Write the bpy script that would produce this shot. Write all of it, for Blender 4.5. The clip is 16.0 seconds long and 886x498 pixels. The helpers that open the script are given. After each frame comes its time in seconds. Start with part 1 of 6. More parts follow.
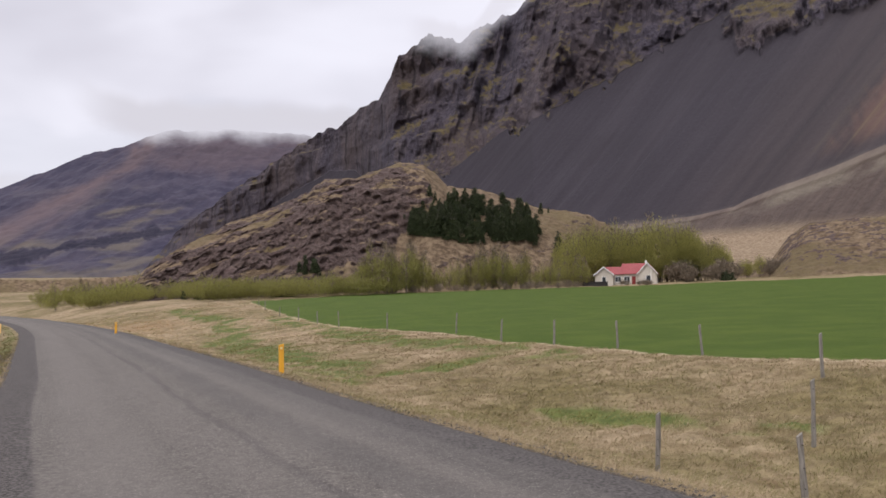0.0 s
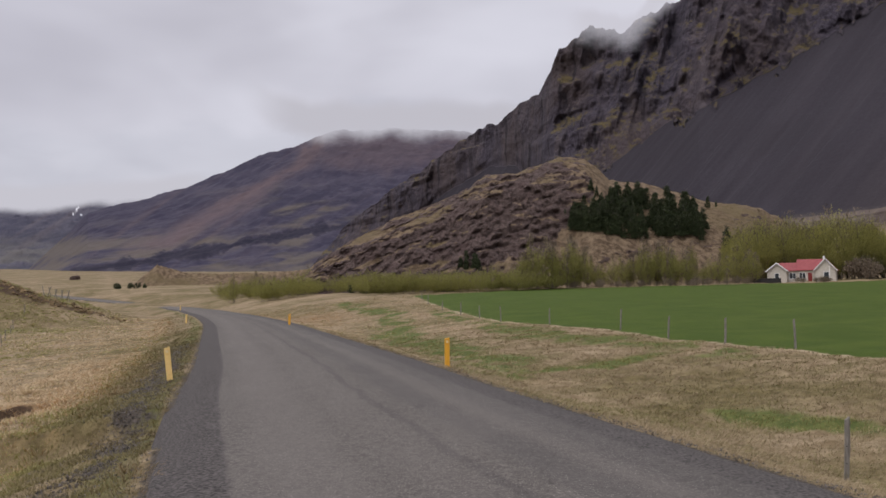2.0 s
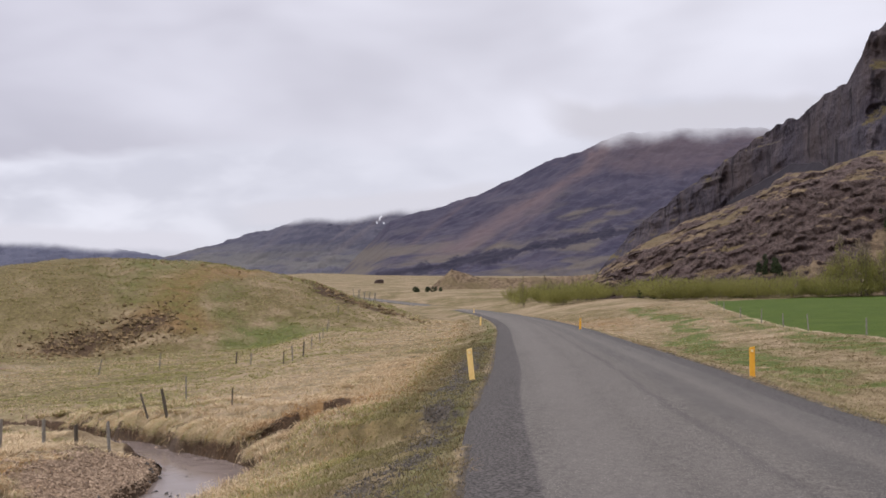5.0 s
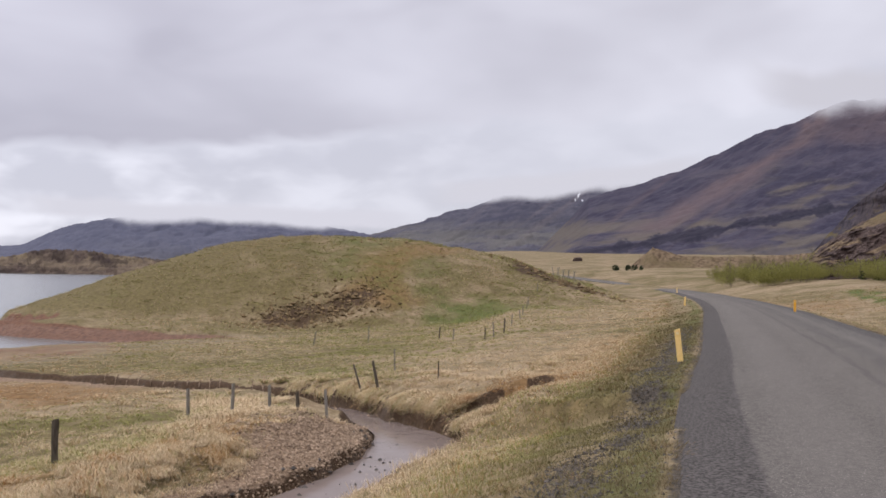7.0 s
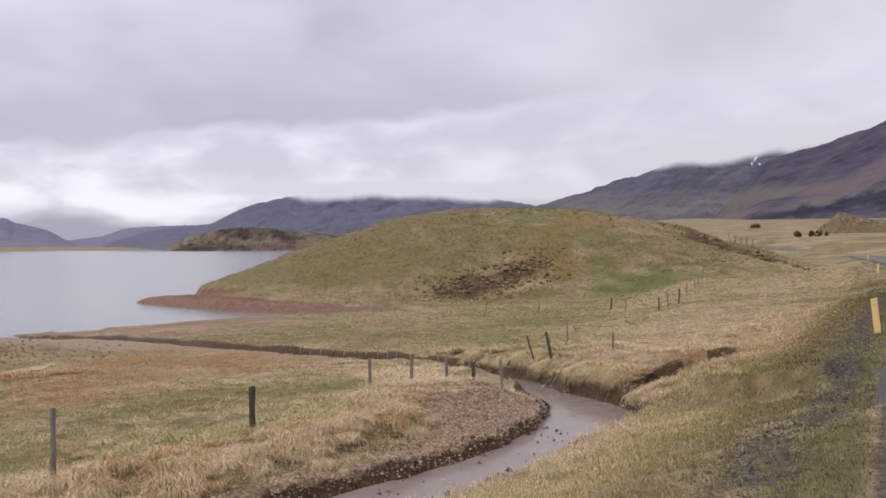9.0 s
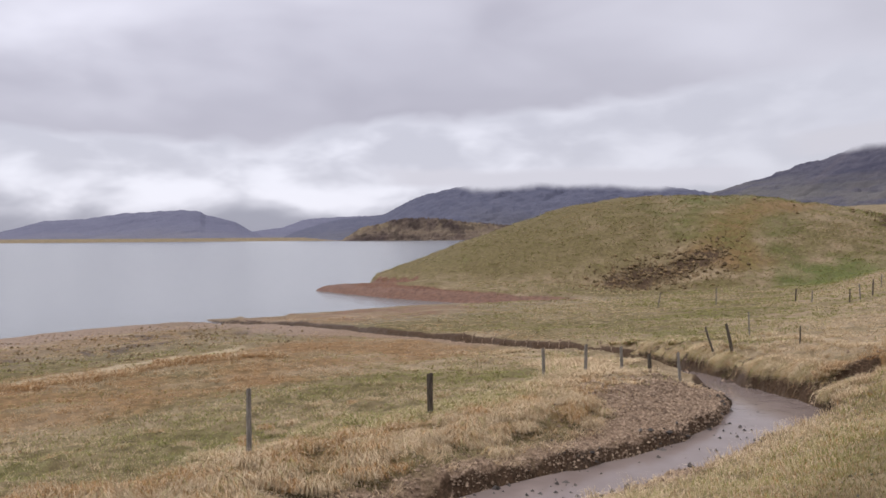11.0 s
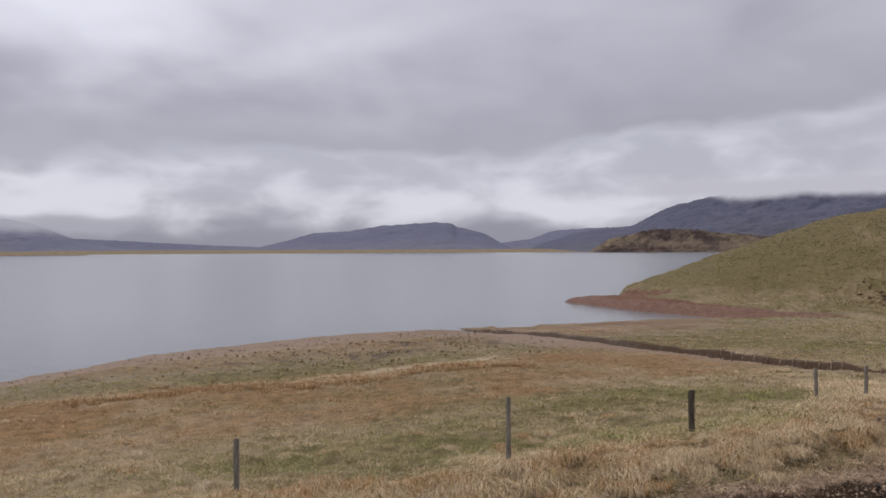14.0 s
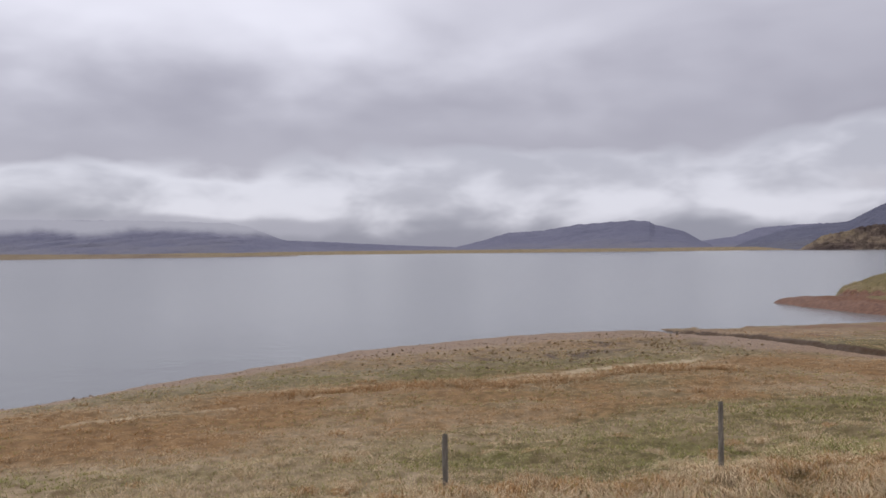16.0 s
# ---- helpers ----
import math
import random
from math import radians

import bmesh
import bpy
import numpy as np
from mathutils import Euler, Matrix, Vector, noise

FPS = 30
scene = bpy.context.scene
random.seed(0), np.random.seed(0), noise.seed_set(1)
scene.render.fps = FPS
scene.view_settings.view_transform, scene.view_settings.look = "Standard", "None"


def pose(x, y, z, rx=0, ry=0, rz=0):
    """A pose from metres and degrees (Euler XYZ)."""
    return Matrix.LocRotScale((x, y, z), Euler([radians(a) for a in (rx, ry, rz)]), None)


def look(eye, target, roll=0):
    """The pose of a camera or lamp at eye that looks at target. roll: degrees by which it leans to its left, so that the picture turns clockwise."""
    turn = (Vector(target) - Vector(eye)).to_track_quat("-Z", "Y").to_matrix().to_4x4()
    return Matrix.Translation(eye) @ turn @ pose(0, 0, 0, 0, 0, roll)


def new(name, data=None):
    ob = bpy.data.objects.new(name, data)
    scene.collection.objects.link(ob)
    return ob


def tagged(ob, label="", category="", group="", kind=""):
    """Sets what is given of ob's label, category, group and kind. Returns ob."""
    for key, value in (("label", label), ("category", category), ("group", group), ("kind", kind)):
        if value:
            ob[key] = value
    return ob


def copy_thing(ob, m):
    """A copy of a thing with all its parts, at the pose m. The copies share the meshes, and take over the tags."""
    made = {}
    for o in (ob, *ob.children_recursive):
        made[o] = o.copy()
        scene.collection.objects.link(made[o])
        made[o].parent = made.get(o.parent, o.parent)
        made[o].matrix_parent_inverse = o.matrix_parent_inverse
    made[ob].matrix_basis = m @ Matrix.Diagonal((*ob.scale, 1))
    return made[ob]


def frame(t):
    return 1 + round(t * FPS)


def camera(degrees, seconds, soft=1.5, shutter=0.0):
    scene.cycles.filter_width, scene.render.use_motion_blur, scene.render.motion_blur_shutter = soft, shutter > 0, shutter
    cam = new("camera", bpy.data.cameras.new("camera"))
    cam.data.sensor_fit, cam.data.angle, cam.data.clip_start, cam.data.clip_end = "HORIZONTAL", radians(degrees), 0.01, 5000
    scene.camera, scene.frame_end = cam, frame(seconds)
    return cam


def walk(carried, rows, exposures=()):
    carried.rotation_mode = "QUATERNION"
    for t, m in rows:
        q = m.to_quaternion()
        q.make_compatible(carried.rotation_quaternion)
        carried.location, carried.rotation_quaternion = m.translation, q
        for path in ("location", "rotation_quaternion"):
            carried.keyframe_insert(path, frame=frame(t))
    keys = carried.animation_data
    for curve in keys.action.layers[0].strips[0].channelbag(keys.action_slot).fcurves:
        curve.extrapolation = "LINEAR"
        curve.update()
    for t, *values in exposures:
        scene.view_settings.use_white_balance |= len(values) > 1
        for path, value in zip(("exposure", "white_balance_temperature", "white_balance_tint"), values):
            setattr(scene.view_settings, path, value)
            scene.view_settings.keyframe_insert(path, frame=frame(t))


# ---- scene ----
# A hand-held turn on the spot: the eye swings on a small circle round the body.
EYE, SWING = 2.2, 0.82
TURNS = [  # seconds, yaw, pitch, roll
    (0, 0.000, 3.202, 1.037),
    (0.5, 2.831, 3.176, 1.186),
    (1, 5.440, 3.048, 1.087),
    (1.5, 7.753, 2.871, 0.869),
    (2, 10.317, 3.030, 0.500),
    (2.5, 12.990, 3.328, 0.181),
    (3, 16.652, 2.984, 0.102),
    (3.5, 20.739, 2.917, 0.007),
    (4, 24.263, 3.261, -0.052),
    (6.5, 37.021, 2.309, -0.740),
    (7, 41.500, 1.826, -0.849),
    (7.5, 43.770, 1.445, -0.125),
    (8, 46.288, 0.832, 0.203),
    (8.5, 49.099, 0.283, -0.146),
    (9, 52.305, -0.082, 0.171),
    (11.5, 65.523, -0.604, 0.122),
    (12, 67.966, -0.376, -0.092),
    (12.5, 70.616, -0.229, 0.118),
    (13, 72.841, -0.255, -0.063),
    (13.5, 76.106, 0.029, 0.179),
    (14, 79.090, 0.118, 0.272),
    (14.5, 82.144, 0.198, 0.534),
    (15, 84.561, 0.171, 0.432),
    (15.5, 87.579, 0.146, 0.622),
    (16, 91.665, 0.174, 0.635),
]


def eye_pose(yaw, pitch, roll):
    a = radians(yaw)
    return pose(-SWING * math.sin(a), SWING * math.cos(a), EYE, 90 + pitch, roll, yaw)


cam = camera(53.23, 16.0, soft=1.6)
walk(cam, [(t, eye_pose(yaw, pitch, roll)) for t, yaw, pitch, roll in TURNS],
     exposures=[(0.0, -0.02, 6500, 10), (1.0, -0.03, 6490, 10), (1.5, -0.25, 6480, 10), (2.0, -0.42, 6460, 10), (2.5, -0.54, 6450, 10), (3.0, -0.54, 6430, 10), (3.5, -0.30, 6420, 10), (4.0, -0.08, 6420, 10),
                (6.5, -0.18, 6400, 10), (8.0, -0.15, 6400, 10), (9.0, -0.16, 6400, 10), (11.5, -0.28, 6400, 10),
                (12.5, -0.48, 6390, 10), (13.0, -0.42, 6390, 10), (14.0, -0.61, 6380, 10), (14.5, -0.67, 6380, 10), (15.2, -0.53, 6380, 10), (16.0, -0.54, 6380, 10)])

# ---- sky and light: a bright overcast day ----
world = bpy.data.worlds.new("overcast_sky")
scene.world = world
world.use_nodes = True


class Nodes:
    """A short way to write node trees."""

    def __init__(self, tree):
        self.tree = tree
        tree.nodes.clear()

    def add(self, kind, inputs=None, **settings):
        node = self.tree.nodes.new(kind)
        for key, value in settings.items():
            setattr(node, key, value)
        for key, value in (inputs or {}).items():
            if isinstance(value, bpy.types.NodeSocket):
                self.tree.links.new(value, node.inputs[key])
            else:
                node.inputs[key].default_value = value
        return node

    def math(self, op, a, b=0.0, clamp=False):
        return self.add("ShaderNodeMath", {0: a, 1: b}, operation=op, use_clamp=clamp).outputs[0]

    def mix(self, f, a, b, blend="MIX"):
        node = self.add("ShaderNodeMix", {0: f}, data_type="RGBA", blend_type=blend)
        for key, value in ((6, a), (7, b)):
            if isinstance(value, bpy.types.NodeSocket):
                self.tree.links.new(value, node.inputs[key])
            else:
                node.inputs[key].default_value = (*value, 1)[:4]
        return node.outputs[2]

    def noise(self, vec, scale, detail=4.0, rough=0.55, distortion=0.0):
        return self.add("ShaderNodeTexNoise", {"Vector": vec, "Scale": scale, "Detail": detail, "Roughness": rough, "Distortion": distortion}).outputs[0]

    def span(self, value, a, b, c=0.0, d=1.0, smooth=True):
        return self.add("ShaderNodeMapRange", {0: value, 1: a, 2: b, 3: c, 4: d}, interpolation_type="SMOOTHSTEP" if smooth else "LINEAR").outputs[0]

    def scaled(self, vec, x, y, z):
        return self.add("ShaderNodeVectorMath", {0: vec, 1: (x, y, z)}, operation="MULTIPLY").outputs[0]

    def attr(self, name):
        return self.add("ShaderNodeAttribute", attribute_name=name).outputs[2]


def make_sky():
    n = Nodes(world.node_tree)
    way = n.add("ShaderNodeTexCoord").outputs["Generated"]
    xyz = n.add("ShaderNodeSeparateXYZ", {0: way})
    up = n.math("MAXIMUM", xyz.outputs[2], 0.0)
    x, y = xyz.outputs[0], xyz.outputs[1]

    def mottle(flat, tall, detail, twist, shift=0.0):
        """Cloud texture, wider than high."""
        v = n.add("ShaderNodeCombineXYZ", {0: n.math("MULTIPLY", x, flat), 1: n.math("MULTIPLY", y, flat), 2: n.math("ADD", n.math("MULTIPLY", up, tall), shift)})
        return n.noise(v.outputs[0], 1.0, detail, 0.52, twist)

    broad, rolls, torn = mottle(2.4, 5.5, 1.5, 0.3), mottle(5.5, 13.0, 2.5, 0.3, 3.0), mottle(12.0, 26.0, 3.0, 0.2, 7.0)
    shade = n.span(n.math("ADD", n.math("MULTIPLY", broad, 0.6), n.math("MULTIPLY", rolls, 0.4)), 0.34, 0.66)
    az = n.math("MULTIPLY", n.math("ARCTAN2", n.math("MULTIPLY", x, -1.0), y), 57.3)
    # thick and grey over the lake, thin and bright towards the mountains
    inland = n.math("ADD", n.math("MULTIPLY", y, 0.97), n.math("MULTIPLY", x, 0.24))
    thin = n.span(inland, 0.0, 0.90)
    # the deck's torn lower edge stands higher inland; it is darkest just above that edge and opens in the west
    tilt = n.math("MULTIPLY", n.math("MAXIMUM", inland, 0.0), 0.115)
    edge = n.math("ADD", up, n.math("ADD", n.math("MULTIPLY", n.math("SUBTRACT", rolls, 0.5), 0.10), n.math("MULTIPLY", n.math("SUBTRACT", torn, 0.5), 0.05)))
    rise_up = n.math("SUBTRACT", edge, tilt)
    west = n.math("MULTIPLY", n.span(az, 62.0, 100.0), n.span(az, 175.0, 140.0))
    dark = n.mix(shade, (0.500, 0.475, 0.560), (0.635, 0.61, 0.70))
    light = n.mix(west, n.mix(shade, (0.62, 0.595, 0.69), (0.73, 0.705, 0.80)), n.mix(shade, (0.95, 0.925, 1.03), (1.18, 1.155, 1.27)))
    deck = n.mix(n.span(rise_up, 0.125, 0.27), dark, light)
    deck = n.mix(thin, deck, n.mix(shade, (0.68, 0.655, 0.725), (0.88, 0.86, 0.945)))
    rift = n.mix(n.span(n.math("ADD", n.math("MULTIPLY", torn, 0.5), n.math("MULTIPLY", rolls, 0.5)), 0.38, 0.62), (0.68, 0.668, 0.76), (1.00, 0.985, 1.085))
    rift = n.mix(thin, rift, n.mix(shade, (0.66, 0.645, 0.72), (0.79, 0.775, 0.855)))
    colour = n.mix(n.span(rise_up, 0.092, 0.117), rift, deck)
    haze = n.mix(thin, (0.40, 0.40, 0.49), (0.62, 0.61, 0.69))
    colour = n.mix(n.span(edge, 0.060, 0.010), colour, haze)
    # an overcast sky is brightest overhead
    colour = n.mix(n.span(up, 0.34, 0.95, 0.0, 1.0), colour, (1.9, 1.83, 1.94))
    sky = n.add("ShaderNodeTexSky", sky_type="NISHITA", sun_disc=False, sun_elevation=radians(48), sun_rotation=radians(200))
    glow = n.add("ShaderNodeBackground", {0: sky.outputs[0], 1: 0.012})
    deck = n.add("ShaderNodeBackground", {0: colour, 1: 1.0})
    both = n.add("ShaderNodeAddShader", {0: glow.outputs[0], 1: deck.outputs[0]})
    n.add("ShaderNodeOutputWorld", {0: both.outputs[0]})


make_sky()
sun = new("sun", bpy.data.lights.new("sun", "SUN"))
sun.data.energy, sun.data.angle, sun.data.color = 1.5, radians(40), (1.0, 0.945, 0.915)
sun.matrix_world = look((0, 0, 0), (0.30, 0.62, -0.80))

# ---- the lie of the land ----
LAKE = -5.0
ROAD_LINE = [(30, -52), (12.3, -17.1), (3.08, 1.5), (-1.64, 11.1), (-5.8, 19.9), (-9.7, 28.75), (-16.0, 42.3), (-27.0, 65.9), (-36, 84), (-46.5, 104), (-58, 124.5), (-70, 146), (-82.5, 166), (-101, 197), (-128, 232), (-176, 279), (-260, 345)]
HALF_ROAD = 3.65


def smooth(x, a, b):
    t = np.clip((x - a) / (b - a), 0, 1)
    return t * t * (3 - 2 * t)


def spline(points, step=1.0):
    """A smooth line through points, in even steps: an array of x, y."""
    p = np.array(points, float)
    p = np.vstack([2 * p[0] - p[1], p, 2 * p[-1] - p[-2]])
    out = []
    for i in range(1, len(p) - 2):
        n = max(2, int(np.hypot(*(p[i + 1] - p[i])[:2]) / step))
        t = (np.arange(n) / n)[:, None]
        out.append(0.5 * (2 * p[i] + (p[i + 1] - p[i - 1]) * t + (2 * p[i - 1] - 5 * p[i] + 4 * p[i + 1] - p[i + 2]) * t**2
                          + (3 * p[i] - p[i - 1] - 3 * p[i + 1] + p[i + 2]) * t**3))
    return np.vstack([*out, p[-2:-1]])


def lateral(X, Y, line):
    """Signed distance from a line (right of its run is plus) and the way along it."""
    best, side, along = np.full(X.shape, 1e9), np.zeros(X.shape), np.zeros(X.shape)
    run = 0.0
    for a, b in zip(line[:-1], line[1:]):
        e = b[:2] - a[:2]
        length = math.hypot(*e)
        t = np.clip(((X - a[0]) * e[0] + (Y - a[1]) * e[1]) / length**2, 0, 1)
        dx, dy = X - a[0] - t * e[0], Y - a[1] - t * e[1]
        d = np.hypot(dx, dy)
        near = d < best
        best = np.where(near, d, best)
        side = np.where(near, np.sign(dx * e[1] - dy * e[0]), side)
        along = np.where(near, run + t * length, along)
        run += length
    return best * np.where(side == 0, 1, side), along


def hashed(ix, iy, seed):
    h = (ix.astype(np.int64) * 374761393 + iy.astype(np.int64) * 668265263 + seed * 974634777) & 0xFFFFFFFF
    h = ((h ^ (h >> 13)) * 1274126177) & 0xFFFFFFFF
    return ((h ^ (h >> 16)) & 0xFFFF) / 65535.0


def lattice(x, y, seed=0):
    """Smooth noise, 0 to 1."""
    ix, iy = np.floor(x), np.floor(y)
    u, v = x - ix, y - iy
    u, v = u * u * u * (u * (u * 6 - 15) + 10), v * v * v * (v * (v * 6 - 15) + 10)
    a, b, c, d = hashed(ix, iy, seed), hashed(ix + 1, iy, seed), hashed(ix, iy + 1, seed), hashed(ix + 1, iy + 1, seed)
    return a + (b - a) * u + (c - a) * v + (a - b - c + d) * u * v


def fractal(x, y, octaves=5, seed=0, gain=0.5):
    """Noise of several sizes, about -1 to 1."""
    total, amp, norm = 0.0, 1.0, 0.0
    for i in range(octaves):
        total = total + amp * (2 * lattice(x, y, seed + i) - 1)
        norm += amp
        amp *= gain
        x, y = 1.97 * x + 0.31 * y + 5.1, 1.97 * y - 0.31 * x + 1.7
    return total / norm * 1.6


def ridged(x, y, octaves=5, seed=0):
    """Noise with sharp crests, 0 to 1."""
    total, amp, norm = 0.0, 1.0, 0.0
    for i in range(octaves):
        total = total + amp * (1 - np.abs(2 * lattice(x, y, seed + i) - 1))
        norm += amp
        amp *= 0.55
        x, y = 2.03 * x + 0.4 * y + 3.3, 2.03 * y - 0.4 * x + 7.7
    return total / norm


ROAD = spline(ROAD_LINE, 2.0)
STREAM_LINE = [(-7.0, -6.0, -2.0), (-10.6, 1.0, -2.15), (-13.0, 7.0, -2.3), (-14.2, 10.6, -2.4), (-14.7, 12.6, -2.45), (-15.5, 14.6, -2.48), (-16.5, 16.8, -2.52), (-17.5, 18.6, -2.55), (-18.6, 19.9, -2.58), (-20.1, 20.7, -2.62), (-22.0, 21.5, -2.7), (-24.2, 22.5, -2.78), (-26.9, 23.3, -2.9), (-30.5, 23.9, -3.1), (-34.7, 24.0, -3.3), (-44.7, 23.6, -3.8), (-54.7, 22.9, -4.25), (-62.8, 21.6, -4.6), (-72, 18.6, -4.9), (-86, 14, -5.4)]
STREAM = spline(STREAM_LINE, 1.0)
SCARP = spline([(-19.3, 20.6), (-18.3, 21.7), (-17.7, 22.8), (-17.0, 24.1), (-16.3, 25.2)], 0.5)
SPIT = spline([(-76, 64), (-90, 57), (-102, 51.5), (-112, 46.5), (-117, 43.5)], 2.0)


def stream_z(X, Y):
    d = np.hypot(X[..., None] - STREAM[::3, 0], Y[..., None] - STREAM[::3, 1])
    return STREAM[::3, 2][np.argmin(d, axis=-1)]


def stream_half(X, Y):
    pool = np.interp(Y, [8, 11, 13, 15, 17, 18.7, 20.0, 20.8, 21.5, 22.5], [0.95, 0.85, 0.75, 0.75, 0.90, 1.15, 1.10, 0.75, 0.55, 0.5])
    return np.where(X > -24, pool, 0.48)


def hill_height(X, Y):
    """The rounded grassy hill by the lake, above its foot."""
    c, s = math.cos(radians(44)), math.sin(radians(44))
    dx, dy = X + 108.8, Y - 91.3
    u, v = (dx * c + dy * s) / 54.0, (-dx * s + dy * c) / 37.0
    u = u * np.where(u < 0, 1.2, 0.85)
    az = np.degrees(np.arctan2(-X, Y))
    tail = np.interp(az, [27, 29, 30.5, 32, 34.5, 37, 40, 44, 49, 56], [0.0, 0.06, 0.18, 0.42, 0.57, 0.79, 1.0, 1.11, 1.02, 1.0])
    return tail * 12.6 * (1 - smooth(np.sqrt(u * u + v * v), 0.0, 1.05)) ** 0.6


def land(X, Y):
    """The ground's height, with no small relief."""
    L, along = lateral(X, Y, ROAD)
    sl, sr = -L - HALF_ROAD, L - HALF_ROAD
    D = np.hypot(X, Y)
    az = np.degrees(np.arctan2(-X, Y))
    # the right side: a ditch, then the hayfield that rises to the houses
    right = np.interp(sr, [0, 0.4, 1.5, 3, 6, 12, 30, 105, 250, 600, 3000], [-0.02, -0.06, -0.33, -0.66, -0.5, 0.12, 0.55, 2.0, 7.0, 16.0, 60.0])
    right = right + 0.016 * np.clip(Y - 40, 0, 140) * smooth(sr, 2, 25)
    # the left side: the bank of the road, the meadow, the shore
    shore = np.interp(Y, [-300, -60, -22, -8, 7, 20, 31, 45, 60, 90], [30, 38, 47, 62, 68, 65, 62, 59, 52, 48])
    left = np.interp(sl, [0, 0.4, 1.2, 3, 7, 12, 16, 24, 40, 60, 90], [-0.02, -0.06, -0.2, -0.75, -1.3, -1.85, -2.35, -3.1, -3.95, -4.5, -4.8])
    beach = LAKE - 4.0 * (sl / shore - 1.0)
    left = left + (np.minimum(beach, -4.2) - left) * smooth(sl / shore, 0.62, 0.92)
    left = np.maximum(left, -11.0)
    # past the hill the left side is a plain that joins the valley
    valley = np.interp(sl, [0, 4, 30, 200], [-0.02, -0.9, -1.6, -1.6])
    plain = smooth(az, 42.0, 35.0) * smooth(D, 45, 110)
    left = left + (valley - left) * plain
    z = np.where(L > 0, np.where(sr > 0, right, -0.05), np.where(sl > 0, left, -0.05))
    foot = np.maximum(z, -4.6)
    h = hill_height(X, Y)
    z = np.where(h > 0.0, np.maximum(z, z + (foot - z) * smooth(h, 0, 1.0) + h), z)
    # the gravel spit
    d, along = lateral(X, Y, SPIT)
    width = np.interp(along, [0, 15, 30, 40, 46, 50], [12, 12, 10, 7, 4, 1.5])
    crown = np.interp(along, [0, 12, 30, 42, 50], [1.0, 1.6, 1.7, 1.1, 0.4])
    z = np.where(h < 1.0, np.maximum(z, LAKE + crown - (crown + 0.25) * (np.abs(d) / width) ** 3), z)
    # the stream cuts in
    side = lateral(X, Y, STREAM[:, :2])[0]
    w = np.abs(side)
    near = (w < 9) & (D < 110) & (X < -2)
    if near.any():
        bed = stream_z(X[near], Y[near])
        run = stream_half(X[near], Y[near])
        wn = w[near] - run + 0.20 * fractal(X[near] / 1.1, Y[near] / 1.1, 3, 15)
        # the outer bank of the bend is undercut and tall, the inner one a low gravel bar
        outer = (side[near] > 0) * smooth(Y[near], 18.6, 19.6)
        inner = (side[near] < 0) * (D[near] < 36)
        steep = (0.30 + smooth(Y[near], 17.2, 20.6) * np.where(inner, 0.05, 1.0)) * np.where(D[near] > 34, 0.8, 1.0)
        steep = steep + (0.42 - steep) * outer
        cut = bed - 0.10 - 0.12 * smooth(D[near], 34, 42) + (0.42 + 0.22 * outer - 0.10 * inner - 0.12 * smooth(D[near], 34, 42)) * smooth(wn, 0.0, 0.34) + steep * np.maximum(wn - 0.38, 0)
        z[near] = np.minimum(z[near], cut)
        # the bar stands out of the water right up to the cut edge
        bar = inner * smooth(wn, 0.0, 0.34) * smooth(wn, 4.2, 2.2) * smooth(X[near], -22.0, -20.0)
        z[near] = np.maximum(z[near], z[near] + bar * (bed + 0.26 + 0.17 * wn - z[near]))
    # a short eroded step behind the bend
    d, along = lateral(X, Y, SCARP)
    d = d + 0.18 * fractal(X / 0.7, Y / 0.7, 3, 16)
    z = z - 0.42 * smooth(d, -0.05, 0.22) * smooth(d, 2.6, 0.4) * smooth(along, 0.3, 1.5) * smooth(along, 5.4, 3.6) * (D < 40)
    # far off: the valley floor rises inland, the lake bed lies low
    inland = smooth(az, 46, 37) * smooth(az, -178, -120)
    far = smooth(D, 190, 420)
    z = z + far * inland * (0.021 * (D - 170) - 0.35 * z * (z > 0)) * (D < 6000)
    lake = smooth(az, 42, 52) * smooth(D, 175, 260)
    z = z + lake * (-11.0 - z)
    opposite = smooth(az, 66, 72) * smooth(D, 3150, 3350)
    return z + opposite * (np.interp(D, [3150, 3350, 3700, 4900], [LAKE - 3, LAKE + 1.5, 8.0, 12.0]) - z)

# ---- materials ----
def material(name, build, bump=None):
    mat = bpy.data.materials.new(name)
    mat.use_nodes = True
    n = Nodes(mat.node_tree)
    shader = n.add("ShaderNodeBsdfPrincipled", {"Roughness": 0.9, "Specular IOR Level": 0.15})
    n.add("ShaderNodeOutputMaterial", {0: shader.outputs[0]})
    build(n, shader)
    return mat


def link(n, socket, shader, name):
    n.tree.links.new(socket, shader.inputs[name])


def place(n):
    return n.add("ShaderNodeNewGeometry").outputs["Position"]


def bumped(n, shader, height, strength=0.5, distance=0.05):
    node = n.add("ShaderNodeBump", {"Height": height, "Strength": strength, "Distance": distance})
    link(n, node.outputs[0], shader, "Normal")


